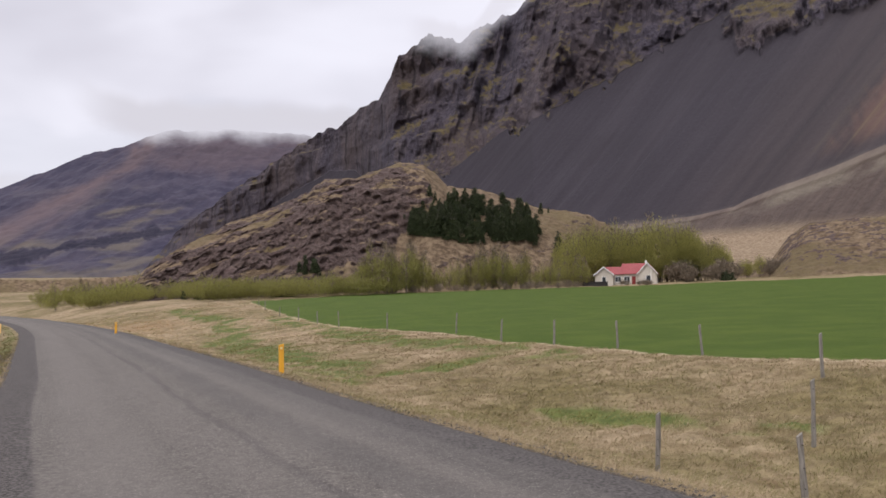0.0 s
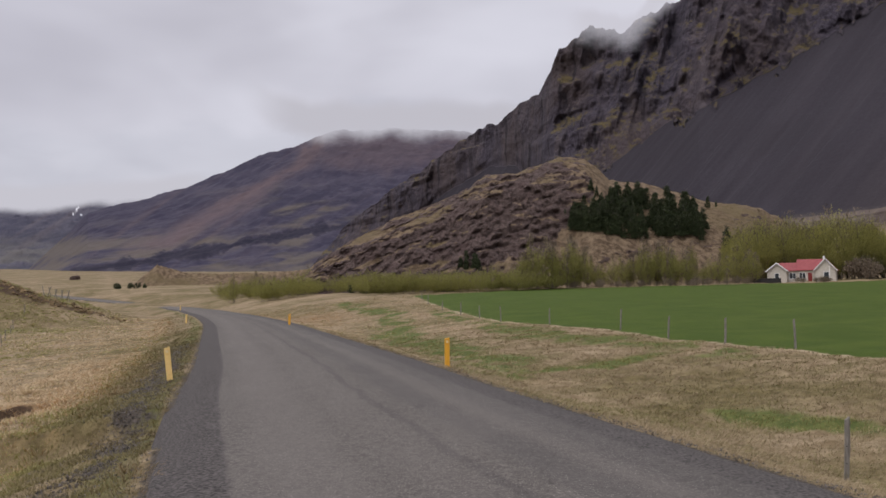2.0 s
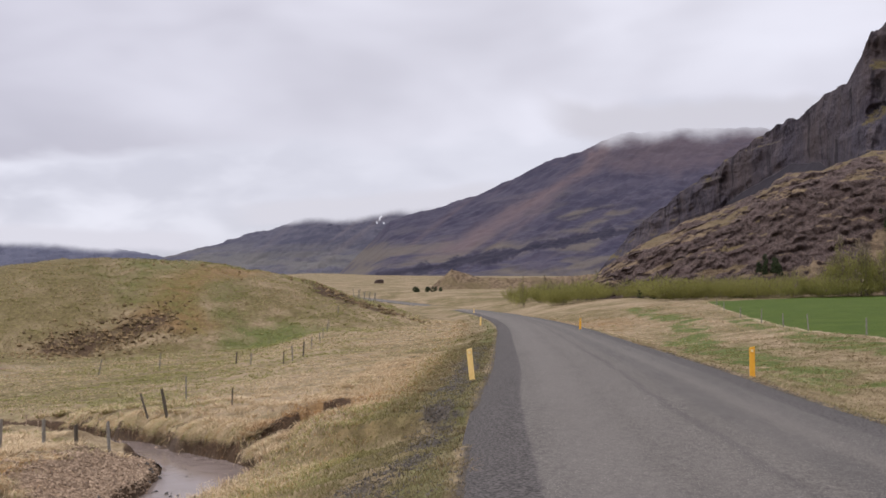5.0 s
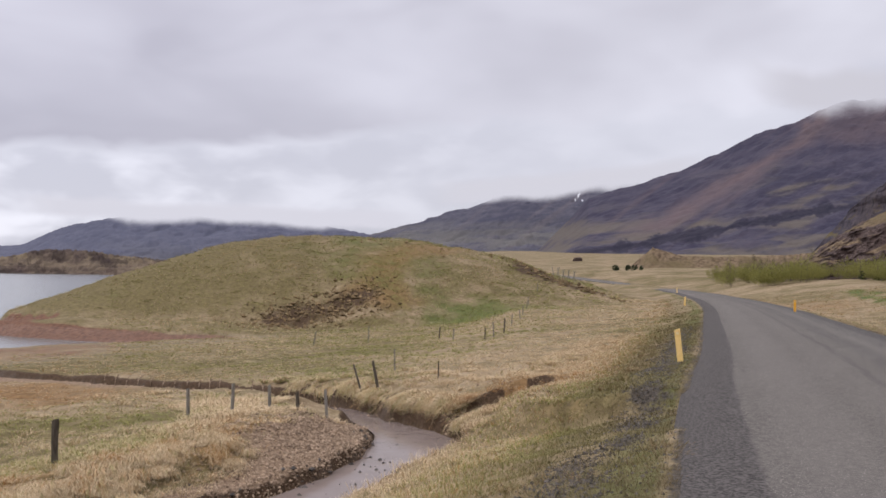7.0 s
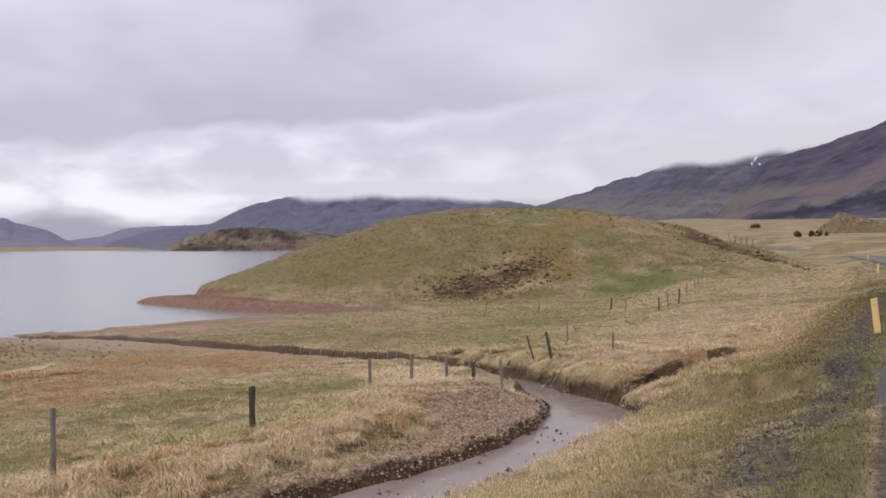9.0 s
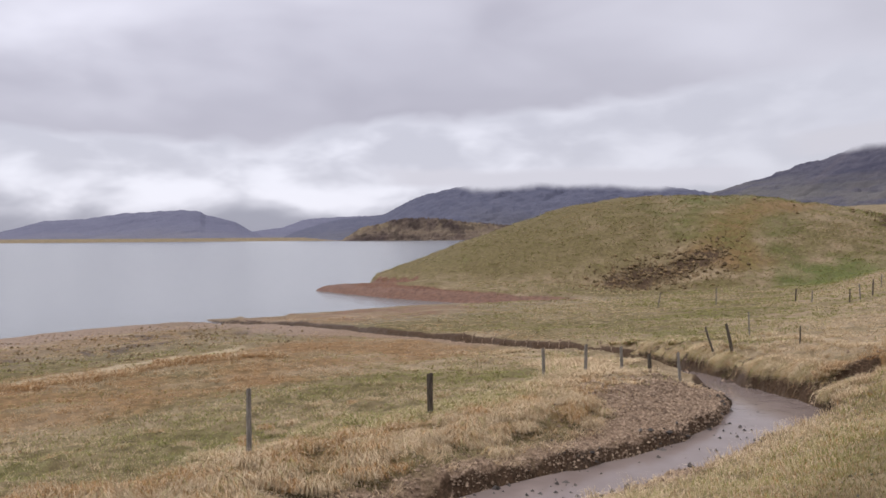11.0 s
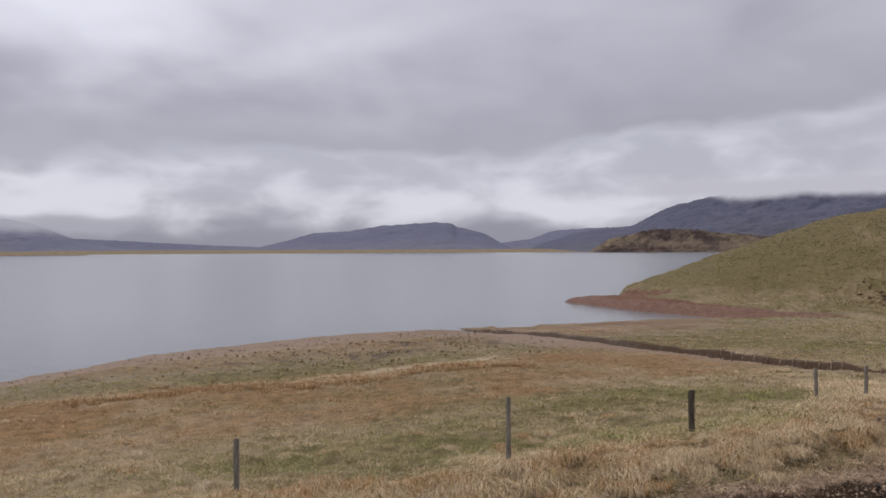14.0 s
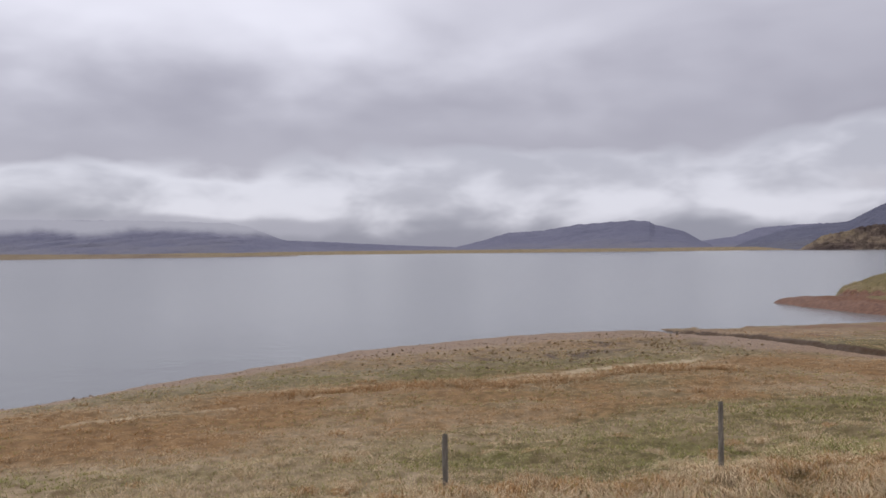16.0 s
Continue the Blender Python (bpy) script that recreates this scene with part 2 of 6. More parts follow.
def ground_look(n, sh):
    p = place(n)
    big, mid, fine, tiny = n.noise(p, 0.055, 4), n.noise(p, 0.35, 5), n.noise(p, 2.2, 5, 0.6), n.noise(p, 14.0, 4, 0.65)
    streak = n.noise(n.scaled(p, 0.9, 2.6, 1.0), 1.0, 5, 0.6)
    straw = n.mix(n.span(fine, 0.30, 0.70), (0.165, 0.117, 0.064), (0.325, 0.250, 0.160))
    straw = n.mix(n.math("MULTIPLY", n.span(streak, 0.45, 0.7), 0.5), straw, (0.40, 0.32, 0.215))
    olive = n.mix(n.span(fine, 0.3, 0.7), (0.078, 0.062, 0.025), (0.182, 0.146, 0.066))
    rust = n.mix(n.span(fine, 0.3, 0.7), (0.130, 0.072, 0.030), (0.255, 0.158, 0.074))
    green = n.mix(n.span(fine, 0.3, 0.7), (0.054, 0.076, 0.017), (0.118, 0.132, 0.040))
    hay = n.mix(n.span(mid, 0.35, 0.7), (0.042, 0.072, 0.007), (0.060, 0.091, 0.011))
    hay = n.mix(n.math("MULTIPLY", n.span(n.noise(n.scaled(p, 0.25, 1.1, 1.0), 0.25, 4), 0.45, 0.75), 0.12), hay, (0.098, 0.115, 0.030))
    stone = n.mix(n.span(n.noise(p, 9.0, 5, 0.7), 0.35, 0.65), (0.120, 0.078, 0.052), (0.32, 0.23, 0.155))
    soil = n.mix(n.span(tiny, 0.3, 0.7), (0.030, 0.018, 0.011), (0.092, 0.058, 0.035))
    red = n.mix(n.span(fine, 0.35, 0.65), (0.092, 0.044, 0.028), (0.185, 0.098, 0.062))
    worn = n.math("ADD", n.math("MULTIPLY", n.math("SUBTRACT", mid, 0.5), 0.9), n.math("MULTIPLY", n.math("SUBTRACT", fine, 0.5), 0.7))

    def over(colour, other, mask, soft=0.22):
        f = n.span(n.math("ADD", n.attr(mask), worn), 0.5 - soft, 0.5 + soft)
        return n.mix(f, colour, other)

    c = n.mix(n.span(n.math("ADD", n.math("MULTIPLY", big, 0.6), n.math("MULTIPLY", mid, 0.4)), 0.40, 0.60), straw, olive)
    c = over(c, olive, "olive", 0.35)
    c = over(c, rust, "rust", 0.3)
    c = over(c, green, "green", 0.3)
    c = n.mix(n.math("MULTIPLY", n.span(n.math("ADD", n.attr("pale"), worn), 0.35, 0.75), 0.8), c, (0.42, 0.345, 0.23))
    c = n.mix(n.span(n.math("ADD", n.attr("field"), n.math("MULTIPLY", n.math("SUBTRACT", n.noise(p, 0.9, 4, 0.65), 0.5), 0.45)), 0.46, 0.54), c, hay)
    c = over(c, red, "red", 0.15)
    c = over(c, stone, "gravel", 0.18)
    grit = n.mix(n.span(n.noise(p, 16.0, 4, 0.7), 0.35, 0.65), (0.034, 0.029, 0.025), (0.100, 0.086, 0.074))
    speck = n.math("ADD", worn, n.math("MULTIPLY", n.math("SUBTRACT", n.noise(p, 7.0, 3, 0.6), 0.5), 1.3))
    c = n.mix(n.span(n.math("ADD", n.attr("grit"), speck), 0.34, 0.80), c, grit)
    c = over(c, soil, "soil", 0.15)
    c = n.mix(n.math("MULTIPLY", n.span(tiny, 0.55, 0.3), 0.42), c, (0.05, 0.036, 0.018))
    link(n, c, sh, "Base Color")
    rough = n.span(n.attr("wet"), 0.2, 0.8, 0.95, 0.62)
    link(n, rough, sh, "Roughness")
    bumped(n, sh, n.math("ADD", n.math("MULTIPLY", fine, 0.7), n.math("MULTIPLY", tiny, 0.3)), 0.8, 0.12)


def road_look(n, sh):
    p = place(n)
    lat = n.attr("lat")
    grit = n.noise(p, 60.0, 3, 0.7)
    pebble = n.noise(p, 22.0, 3, 0.7)
    patch = n.noise(n.scaled(p, 0.5, 0.16, 1.0), 1.0, 4)
    wob = n.math("ADD", lat, n.math("MULTIPLY", n.math("SUBTRACT", n.noise(p, 0.3, 3), 0.5), 0.5))
    coarse = n.noise(p, 8.0, 4, 0.75)
    tar = n.mix(n.span(n.math("ADD", n.math("MULTIPLY", grit, 0.4), n.math("ADD", n.math("MULTIPLY", pebble, 0.35), n.math("MULTIPLY", coarse, 0.25))), 0.42, 0.60), (0.056, 0.050, 0.045), (0.156, 0.140, 0.125))
    # tyre tracks, lighter, and the darker seam and outer lane
    for centre, width, amount, colour in ((-1.75, 0.9, 0.35, (0.148, 0.133, 0.121)), (1.25, 0.6, 0.40, (0.060, 0.056, 0.055)), (2.6, 0.75, 0.40, (0.062, 0.058, 0.057)), (1.95, 0.4, 0.35, (0.124, 0.111, 0.102)),
                                          (0.25, 0.15, 0.5, (0.058, 0.052, 0.050)), (-0.35, 0.7, 0.25, (0.132, 0.118, 0.107))):
        f = n.span(n.math("ABSOLUTE", n.math("SUBTRACT", wob, centre)), width, width * 0.25, 0.0, amount)
        tar = n.mix(f, tar, colour)
    tar = n.mix(n.math("MULTIPLY", n.span(patch, 0.42, 0.62), 0.25), tar, (0.133, 0.120, 0.109))
    tar = n.mix(n.span(n.noise(p, 42.0, 2, 0.5), 0.63, 0.71), tar, (0.30, 0.275, 0.25))
    loose = n.mix(n.span(pebble, 0.35, 0.65), (0.030, 0.027, 0.026), (0.115, 0.104, 0.098))
    edge = n.math("ADD", lat, n.math("MULTIPLY", n.math("SUBTRACT", n.noise(p, 1.3, 4), 0.5), 0.12))
    c = n.mix(n.span(edge, -2.72, -2.82), tar, loose)
    c = n.mix(n.span(edge, 2.78, 2.98), c, loose)
    link(n, c, sh, "Base Color")
    link(n, n.span(edge, -2.7, -2.9, 0.8, 0.95), sh, "Roughness")
    bumped(n, sh, n.math("ADD", grit, pebble), 0.6, 0.012)


def water_look(n, sh):
    p = place(n)
    sh.inputs["Base Color"].default_value = (0.125, 0.134, 0.136, 1)
    sh.inputs["Roughness"].default_value = 0.16
    sh.inputs["Specular IOR Level"].default_value = 0.5
    sh.inputs["IOR"].default_value = 1.333
    w = n.math("ADD", n.noise(n.scaled(p, 0.5, 1.0, 1.0), 1.6, 4), n.math("MULTIPLY", n.noise(p, 0.12, 3), 2.0))
    bumped(n, sh, w, 0.25, 0.10)


def brook_look(n, sh):
    p = place(n)
    link(n, n.mix(n.noise(p, 1.2, 4), (0.145, 0.112, 0.097), (0.23, 0.188, 0.172)), sh, "Base Color")
    sh.inputs["Roughness"].default_value = 0.12
    sh.inputs["IOR"].default_value = 1.333
    bumped(n, sh, n.add("ShaderNodeTexNoise", {"Vector": p, "Scale": 3.2, "Detail": 5.0, "Distortion": 1.2}).outputs[0], 0.14, 0.04)


def cliff_look(n, sh):
    p = place(n)
    wall = n.scaled(p, 1.0, 1.0, 0.35)
    grain, block, tone = n.noise(p, 0.5, 6, 0.65), n.noise(wall, 0.09, 6, 0.6), n.noise(p, 0.012, 4)
    rock = n.mix(n.span(grain, 0.25, 0.75), (0.034, 0.030, 0.039), (0.087, 0.075, 0.096))
    rock = n.mix(n.math("MULTIPLY", n.span(block, 0.48, 0.72), 0.55), rock, (0.135, 0.112, 0.112))
    rock = n.mix(n.math("MULTIPLY", n.span(tone, 0.42, 0.66), 0.6), rock, (0.078, 0.058, 0.054))
    rock = n.mix(n.math("MULTIPLY", n.span(n.noise(p, 0.03, 5, 0.65), 0.52, 0.68), 0.5), rock, (0.050, 0.043, 0.060))
    rock = n.mix(n.math("MULTIPLY", n.span(n.noise(n.scaled(p, 1.0, 1.0, 0.6), 0.06, 6, 0.75), 0.54, 0.70), 0.6), rock, (0.140, 0.118, 0.125))
    # shade of the upright crevices, painted into the rock as near-black streaks
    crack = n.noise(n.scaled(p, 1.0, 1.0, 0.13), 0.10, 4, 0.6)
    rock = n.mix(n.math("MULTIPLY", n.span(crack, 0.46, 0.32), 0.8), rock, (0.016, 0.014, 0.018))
    nz = n.add("ShaderNodeSeparateXYZ", {0: n.add("ShaderNodeNewGeometry").outputs["Normal"]}).outputs[2]
    ledge = n.math("ADD", nz, n.math("MULTIPLY", n.math("SUBTRACT", n.noise(p, 0.045, 6, 0.7), 0.5), 2.4))
    ledge = n.math("ADD", ledge, n.math("MULTIPLY", n.math("SUBTRACT", n.noise(n.scaled(p, 1.0, 1.0, 2.5), 0.10, 4, 0.6), 0.5), 0.8))
    moss = n.mix(n.noise(p, 0.25, 4), (0.070, 0.058, 0.022), (0.150, 0.116, 0.046))
    rock = n.mix(n.math("MULTIPLY", n.span(ledge, 0.50, 1.0), 0.85), rock, moss)
    fall = n.add("ShaderNodeCombineXYZ", {0: n.math("MULTIPLY", n.attr("fan"), 1.0), 1: n.math("MULTIPLY", n.attr("run"), 0.9), 2: 0.0}).outputs[0]
    scree = n.mix(n.span(n.noise(p, 0.8, 5, 0.7), 0.3, 0.7), (0.026, 0.0228, 0.0285), (0.037, 0.032, 0.040))
    scree = n.mix(n.math("MULTIPLY", n.span(n.noise(fall, 0.45, 6, 0.65), 0.46, 0.74), 0.45), scree, (0.056, 0.049, 0.057))
    scree = n.mix(n.math("MULTIPLY", n.span(n.noise(p, 0.018, 3), 0.45, 0.65), 0.35), scree, (0.027, 0.023, 0.028))
    scree = n.mix(n.math("MULTIPLY", n.span(n.attr("fan"), -6.0, -17.0), 0.65), scree, n.mix(n.span(n.noise(fall, 0.6, 4, 0.6), 0.35, 0.65), (0.030, 0.025, 0.026), (0.060, 0.048, 0.047)))
    scree = n.mix(n.math("MULTIPLY", n.span(n.math("ADD", n.attr("rust"), n.math("MULTIPLY", n.math("SUBTRACT", n.noise(fall, 0.8, 5, 0.6), 0.5), 0.9)), 0.1, 1.0), 0.8), scree, (0.100, 0.062, 0.052))
    scree = n.mix(n.math("MULTIPLY", n.math("MULTIPLY", n.attr("rust"), n.span(n.noise(fall, 2.3, 4), 0.5, 0.7)), 0.6), scree, (0.120, 0.098, 0.055))
    low = n.span(n.add("ShaderNodeSeparateXYZ", {0: p}).outputs[2], 27.0, 20.0)
    bare = n.mix(n.span(n.noise(fall, 1.6, 6, 0.7), 0.35, 0.65), (0.080, 0.061, 0.054), (0.116, 0.089, 0.075))
    dry = n.mix(low, bare, n.mix(n.span(n.noise(p, 0.9, 6, 0.7), 0.35, 0.65), (0.225, 0.165, 0.108), (0.345, 0.265, 0.180)))
    c = n.mix(n.span(n.math("ADD", n.attr("scree"), n.math("MULTIPLY", n.math("SUBTRACT", n.noise(p, 0.05, 5, 0.6), 0.5), 0.8)), 0.40, 0.60), rock, scree)
    c = n.mix(n.span(n.math("ADD", n.attr("apron"), n.math("MULTIPLY", n.math("SUBTRACT", n.noise(p, 0.03, 5, 0.6), 0.5), 0.8)), 0.35, 0.65), c, dry)
    lip = n.math("MULTIPLY", n.span(n.math("ABSOLUTE", n.math("ADD", n.attr("run"), 0.035)), 0.075, 0.01), n.span(n.noise(p, 0.05, 5, 0.6), 0.35, 0.6))
    c = n.mix(n.math("MULTIPLY", lip, 0.55), c, (0.23, 0.20, 0.155))
    link(n, c, sh, "Base Color")
    rugged = n.span(n.attr("scree"), 0.0, 1.0, 1.0, 0.12)
    bumped(n, sh, n.math("MULTIPLY", n.math("ADD", n.math("ADD", n.math("MULTIPLY", grain, 0.7), block), crack), rugged), 1.0, 3.0)


def knoll_look(n, sh):
    p = place(n)
    grain, block = n.noise(p, 1.1, 6, 0.65), n.noise(n.scaled(p, 1, 1, 0.5), 0.25, 5, 0.6)
    rock = n.mix(n.span(grain, 0.3, 0.7), (0.056, 0.040, 0.038), (0.155, 0.113, 0.099))
    rock = n.mix(n.math("MULTIPLY", n.span(block, 0.48, 0.68), 0.55), rock, (0.096, 0.064, 0.060))
    chip = n.noise(n.scaled(p, 1.0, 1.0, 2.2), 1.2, 8, 0.75)
    rock = n.mix(n.math("MULTIPLY", n.span(chip, 0.48, 0.36), 0.6), rock, (0.026, 0.020, 0.021))
    rock = n.mix(n.math("MULTIPLY", n.span(chip, 0.56, 0.70), 0.55), rock, (0.25, 0.195, 0.160))
    dry = n.mix(n.span(n.noise(p, 0.5, 6, 0.65), 0.35, 0.65), (0.104, 0.072, 0.045), (0.250, 0.184, 0.118))
    olive = n.mix(n.noise(p, 0.6, 6, 0.7), (0.088, 0.066, 0.034), (0.225, 0.172, 0.094))
    dry = n.mix(n.span(n.noise(p, 0.04, 4), 0.45, 0.62), dry, olive)
    nz = n.add("ShaderNodeSeparateXYZ", {0: n.add("ShaderNodeNewGeometry").outputs["Normal"]}).outputs[2]
    turf = n.math("ADD", n.attr("turf"), n.math("MULTIPLY", n.math("SUBTRACT", nz, 0.55), 0.7))
    turf = n.math("ADD", turf, n.math("MULTIPLY", n.math("SUBTRACT", n.noise(p, 0.16, 6, 0.7), 0.5), 0.9))
    c = n.mix(n.span(turf, 0.40, 0.62), rock, dry)
    link(n, c, sh, "Base Color")
    bumped(n, sh, n.math("ADD", n.math("ADD", grain, block), chip), 0.9, 0.9)


def far_look(low, high, streak, moss, snow=False, strata=0.03, beds=0.6, bump=0.8):
    def build(n, sh):
        p = place(n)
        z = n.add("ShaderNodeSeparateXYZ", {0: p}).outputs[2]
        layer = n.noise(n.scaled(p, 0.0016, 0.0016, strata), 1.0, 5, 0.6)
        grain = n.noise(p, 0.02, 6, 0.65)
        c = n.mix(n.span(n.math("ADD", n.math("MULTIPLY", layer, beds), n.math("MULTIPLY", grain, 1.0 - beds)), 0.36, 0.64), low, high)
        c = n.mix(n.math("MULTIPLY", n.span(grain, 0.45, 0.7), 0.35), c, high)
        fall = n.add("ShaderNodeCombineXYZ", {0: n.math("MULTIPLY", n.attr("fan"), 0.9), 1: n.math("MULTIPLY", n.attr("run"), 0.35), 2: 0.0}).outputs[0]
        c = n.mix(n.math("MULTIPLY", n.span(n.noise(fall, 1.0, 5, 0.55), 0.52, 0.72), 0.35), c, streak)
        green = n.math("MULTIPLY", n.attr("moss"), n.span(n.noise(n.scaled(p, 0.004, 0.004, 0.02), 1.0, 5, 0.6), 0.38, 0.58))
        c = n.mix(n.math("MULTIPLY", green, 0.7), c, moss)
        c = n.mix(n.math("MULTIPLY", n.attr("band"), 0.8), c, tuple(0.52 * v for v in low))
        c = n.mix(n.math("MULTIPLY", n.attr("chute"), n.span(n.noise(p, 0.008, 5, 0.6), 0.25, 0.55, 0.45, 0.95)), c, streak)
        if snow:
            c = n.mix(n.attr("snow"), c, (0.8, 0.82, 0.86))
        link(n, c, sh, "Base Color")
        sh.inputs["Specular IOR Level"].default_value = 0.1
        bumped(n, sh, n.math("ADD", grain, n.math("MULTIPLY", layer, beds * 1.6)), bump, 14.0)
    return build


def plain(colour, other, scale, rough=0.8, bump=0.3, distance=0.01, stretch=(1, 1, 1), metallic=0.0):
    def build(n, sh):
        p = n.scaled(n.add("ShaderNodeTexCoord").outputs["Object"], *stretch)
        spot, wide = n.noise(p, scale, 5, 0.65), n.noise(p, scale * 0.13, 3)
        c = n.mix(n.span(spot, 0.3, 0.7), colour, other)
        c = n.mix(n.math("MULTIPLY", n.span(wide, 0.45, 0.7), 0.3), c, tuple(0.7 * v for v in colour))
        c = n.mix(n.math("MULTIPLY", n.add("ShaderNodeObjectInfo").outputs["Random"], 0.25), c, tuple(0.6 * v for v in other))
        link(n, c, sh, "Base Color")
        sh.inputs["Roughness"].default_value = rough
        sh.inputs["Metallic"].default_value = metallic
        bumped(n, sh, spot, bump, distance)
    return build


def leaf_look(dark, light, thin=False):
    def build(n, sh):
        g = n.add("ShaderNodeNewGeometry")
        c = n.mix(g.outputs["Random Per Island"], dark, light)
        c = n.mix(n.math("MULTIPLY", n.add("ShaderNodeObjectInfo").outputs["Random"], 0.35), c, tuple(0.75 * v for v in dark))
        link(n, c, sh, "Base Color")
        sh.inputs["Roughness"].default_value = 0.7
        if thin:
            back = n.add("ShaderNodeBsdfTranslucent", {0: c})
            both = n.add("ShaderNodeMixShader", {0: 0.55, 1: sh.outputs[0], 2: back.outputs[0]})
            out = [x for x in n.tree.nodes if x.type == "OUTPUT_MATERIAL"][0]
            n.tree.links.new(both.outputs[0], out.inputs[0])
    return build


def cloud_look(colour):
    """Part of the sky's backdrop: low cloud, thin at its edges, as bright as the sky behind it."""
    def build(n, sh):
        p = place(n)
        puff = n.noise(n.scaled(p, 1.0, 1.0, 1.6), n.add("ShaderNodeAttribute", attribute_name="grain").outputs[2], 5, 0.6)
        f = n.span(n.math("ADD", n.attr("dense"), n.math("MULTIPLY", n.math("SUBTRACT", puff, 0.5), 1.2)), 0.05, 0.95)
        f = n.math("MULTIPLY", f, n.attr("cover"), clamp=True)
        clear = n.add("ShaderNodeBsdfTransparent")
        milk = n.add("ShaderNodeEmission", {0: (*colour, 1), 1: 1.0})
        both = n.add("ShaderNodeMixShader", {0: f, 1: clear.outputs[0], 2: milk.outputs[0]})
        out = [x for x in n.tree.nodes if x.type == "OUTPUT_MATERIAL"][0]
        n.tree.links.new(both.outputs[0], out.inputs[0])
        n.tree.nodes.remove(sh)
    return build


def blade_look(n, sh):
    """Grass blades: tone runs from straw to green, rust to red-brown."""
    g = n.add("ShaderNodeNewGeometry").outputs["Random Per Island"]
    straw = n.mix(g, (0.46, 0.345, 0.203), (0.68, 0.545, 0.365))
    green = n.mix(g, (0.178, 0.182, 0.052), (0.375, 0.358, 0.128))
    rust = n.mix(g, (0.29, 0.150, 0.055), (0.52, 0.320, 0.140))
    c = n.mix(n.attr("rusty"), straw, rust)
    c = n.mix(n.attr("greenness"), c, green)
    c = n.mix(n.math("MULTIPLY", n.attr("matted"), 0.58), c, (0.135, 0.103, 0.058))
    link(n, c, sh, "Base Color")
    sh.inputs["Roughness"].default_value = 0.75


M = {
    "blade": material("grass_blades", blade_look),
    "dark_stones": material("dark_gravel", leaf_look((0.040, 0.035, 0.031), (0.175, 0.153, 0.136))),
    "turf_lump": material("dark_turf", leaf_look((0.084, 0.057, 0.028), (0.245, 0.172, 0.088))),
    "stones": material("loose_stones", leaf_look((0.130, 0.088, 0.060), (0.44, 0.33, 0.23))),
    "ground": material("meadow_ground", ground_look),
    "road": material("worn_asphalt", road_look),
    "lake": material("lake_water", water_look),
    "brook": material("muddy_water", brook_look),
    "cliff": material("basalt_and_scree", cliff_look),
    "knoll": material("rock_and_turf", knoll_look),
    # distance haze is mixed into the base colours here as a blue-violet tint
    "brown_far": material("haze_tinted_brown_rock", far_look((0.031, 0.029, 0.049), (0.057, 0.051, 0.073), (0.100, 0.074, 0.080), (0.118, 0.100, 0.076), beds=0.28, bump=0.4)),
    "snow_far": material("haze_tinted_far_rock", far_look((0.050, 0.050, 0.074), (0.088, 0.085, 0.107), (0.135, 0.115, 0.120), (0.135, 0.128, 0.110), snow=True)),
    # the air's blue-grey haze over the lake is put into these two rock colours
    "blue_far": material("haze_blue_rock", far_look((0.078, 0.082, 0.118), (0.100, 0.103, 0.140), (0.112, 0.113, 0.146), (0.118, 0.116, 0.130), strata=0.012, beds=0.3)),
    "haze_far": material("haze_tinted_rock", far_look((0.118, 0.121, 0.168), (0.138, 0.141, 0.190), (0.148, 0.149, 0.195), (0.152, 0.150, 0.175), strata=0.012)),
    "headland": material("crag_and_turf", far_look((0.072, 0.053, 0.050), (0.190, 0.148, 0.106), (0.140, 0.098, 0.077), (0.210, 0.165, 0.104))),
    "post_wood": material("weathered_post_wood", plain((0.125, 0.114, 0.098), (0.28, 0.258, 0.225), 30, 0.9, 0.6, 0.01, (1, 1, 0.12))),
    "dark_wood": material("dark_post_wood", plain((0.040, 0.033, 0.026), (0.135, 0.115, 0.09), 30, 0.9, 0.6, 0.01, (1, 1, 0.12))),
    "orange": material("orange_plastic", plain((0.68, 0.33, 0.035), (0.80, 0.42, 0.05), 9, 0.5, 0.05)),
    "yellow": material("pale_yellow_plastic", plain((0.74, 0.50, 0.17), (0.84, 0.60, 0.25), 9, 0.5, 0.05)),
    "reflector": material("reflector", plain((0.72, 0.55, 0.26), (0.80, 0.66, 0.38), 40, 0.25, 0.05)),
    "plaster": material("cream_wall", plain((0.46, 0.42, 0.36), (0.56, 0.52, 0.45), 3, 0.85, 0.2)),
    "roof": material("red_roof_sheet", plain((0.22, 0.050, 0.054), (0.30, 0.080, 0.082), 2, 0.55, 0.1)),
    "trim": material("white_trim", plain((0.74, 0.74, 0.72), (0.82, 0.82, 0.80), 6, 0.6, 0.1)),
    "pane": material("window_glass", plain((0.03, 0.035, 0.04), (0.06, 0.065, 0.07), 2, 0.08, 0.0)),
    "door_red": material("red_door", plain((0.16, 0.025, 0.025), (0.22, 0.04, 0.036), 5, 0.5, 0.1)),
    "black_wall": material("dark_boundary_wall", plain((0.02, 0.02, 0.02), (0.055, 0.05, 0.048), 5, 0.9, 0.4)),
    "needle": material("pine_needles", leaf_look((0.014, 0.022, 0.010), (0.062, 0.078, 0.032))),
    "young_leaf": material("young_birch_leaves", leaf_look((0.190, 0.186, 0.054), (0.345, 0.328, 0.110), True)),
    "willow_leaf": material("willow_leaves", leaf_look((0.218, 0.210, 0.062), (0.405, 0.380, 0.125), True)),
    "twig": material("bare_twigs", leaf_look((0.11, 0.085, 0.06), (0.24, 0.19, 0.135))),
    "bark": material("bark", plain((0.06, 0.05, 0.04), (0.17, 0.15, 0.125), 14, 0.9, 0.6, 0.02)),
}

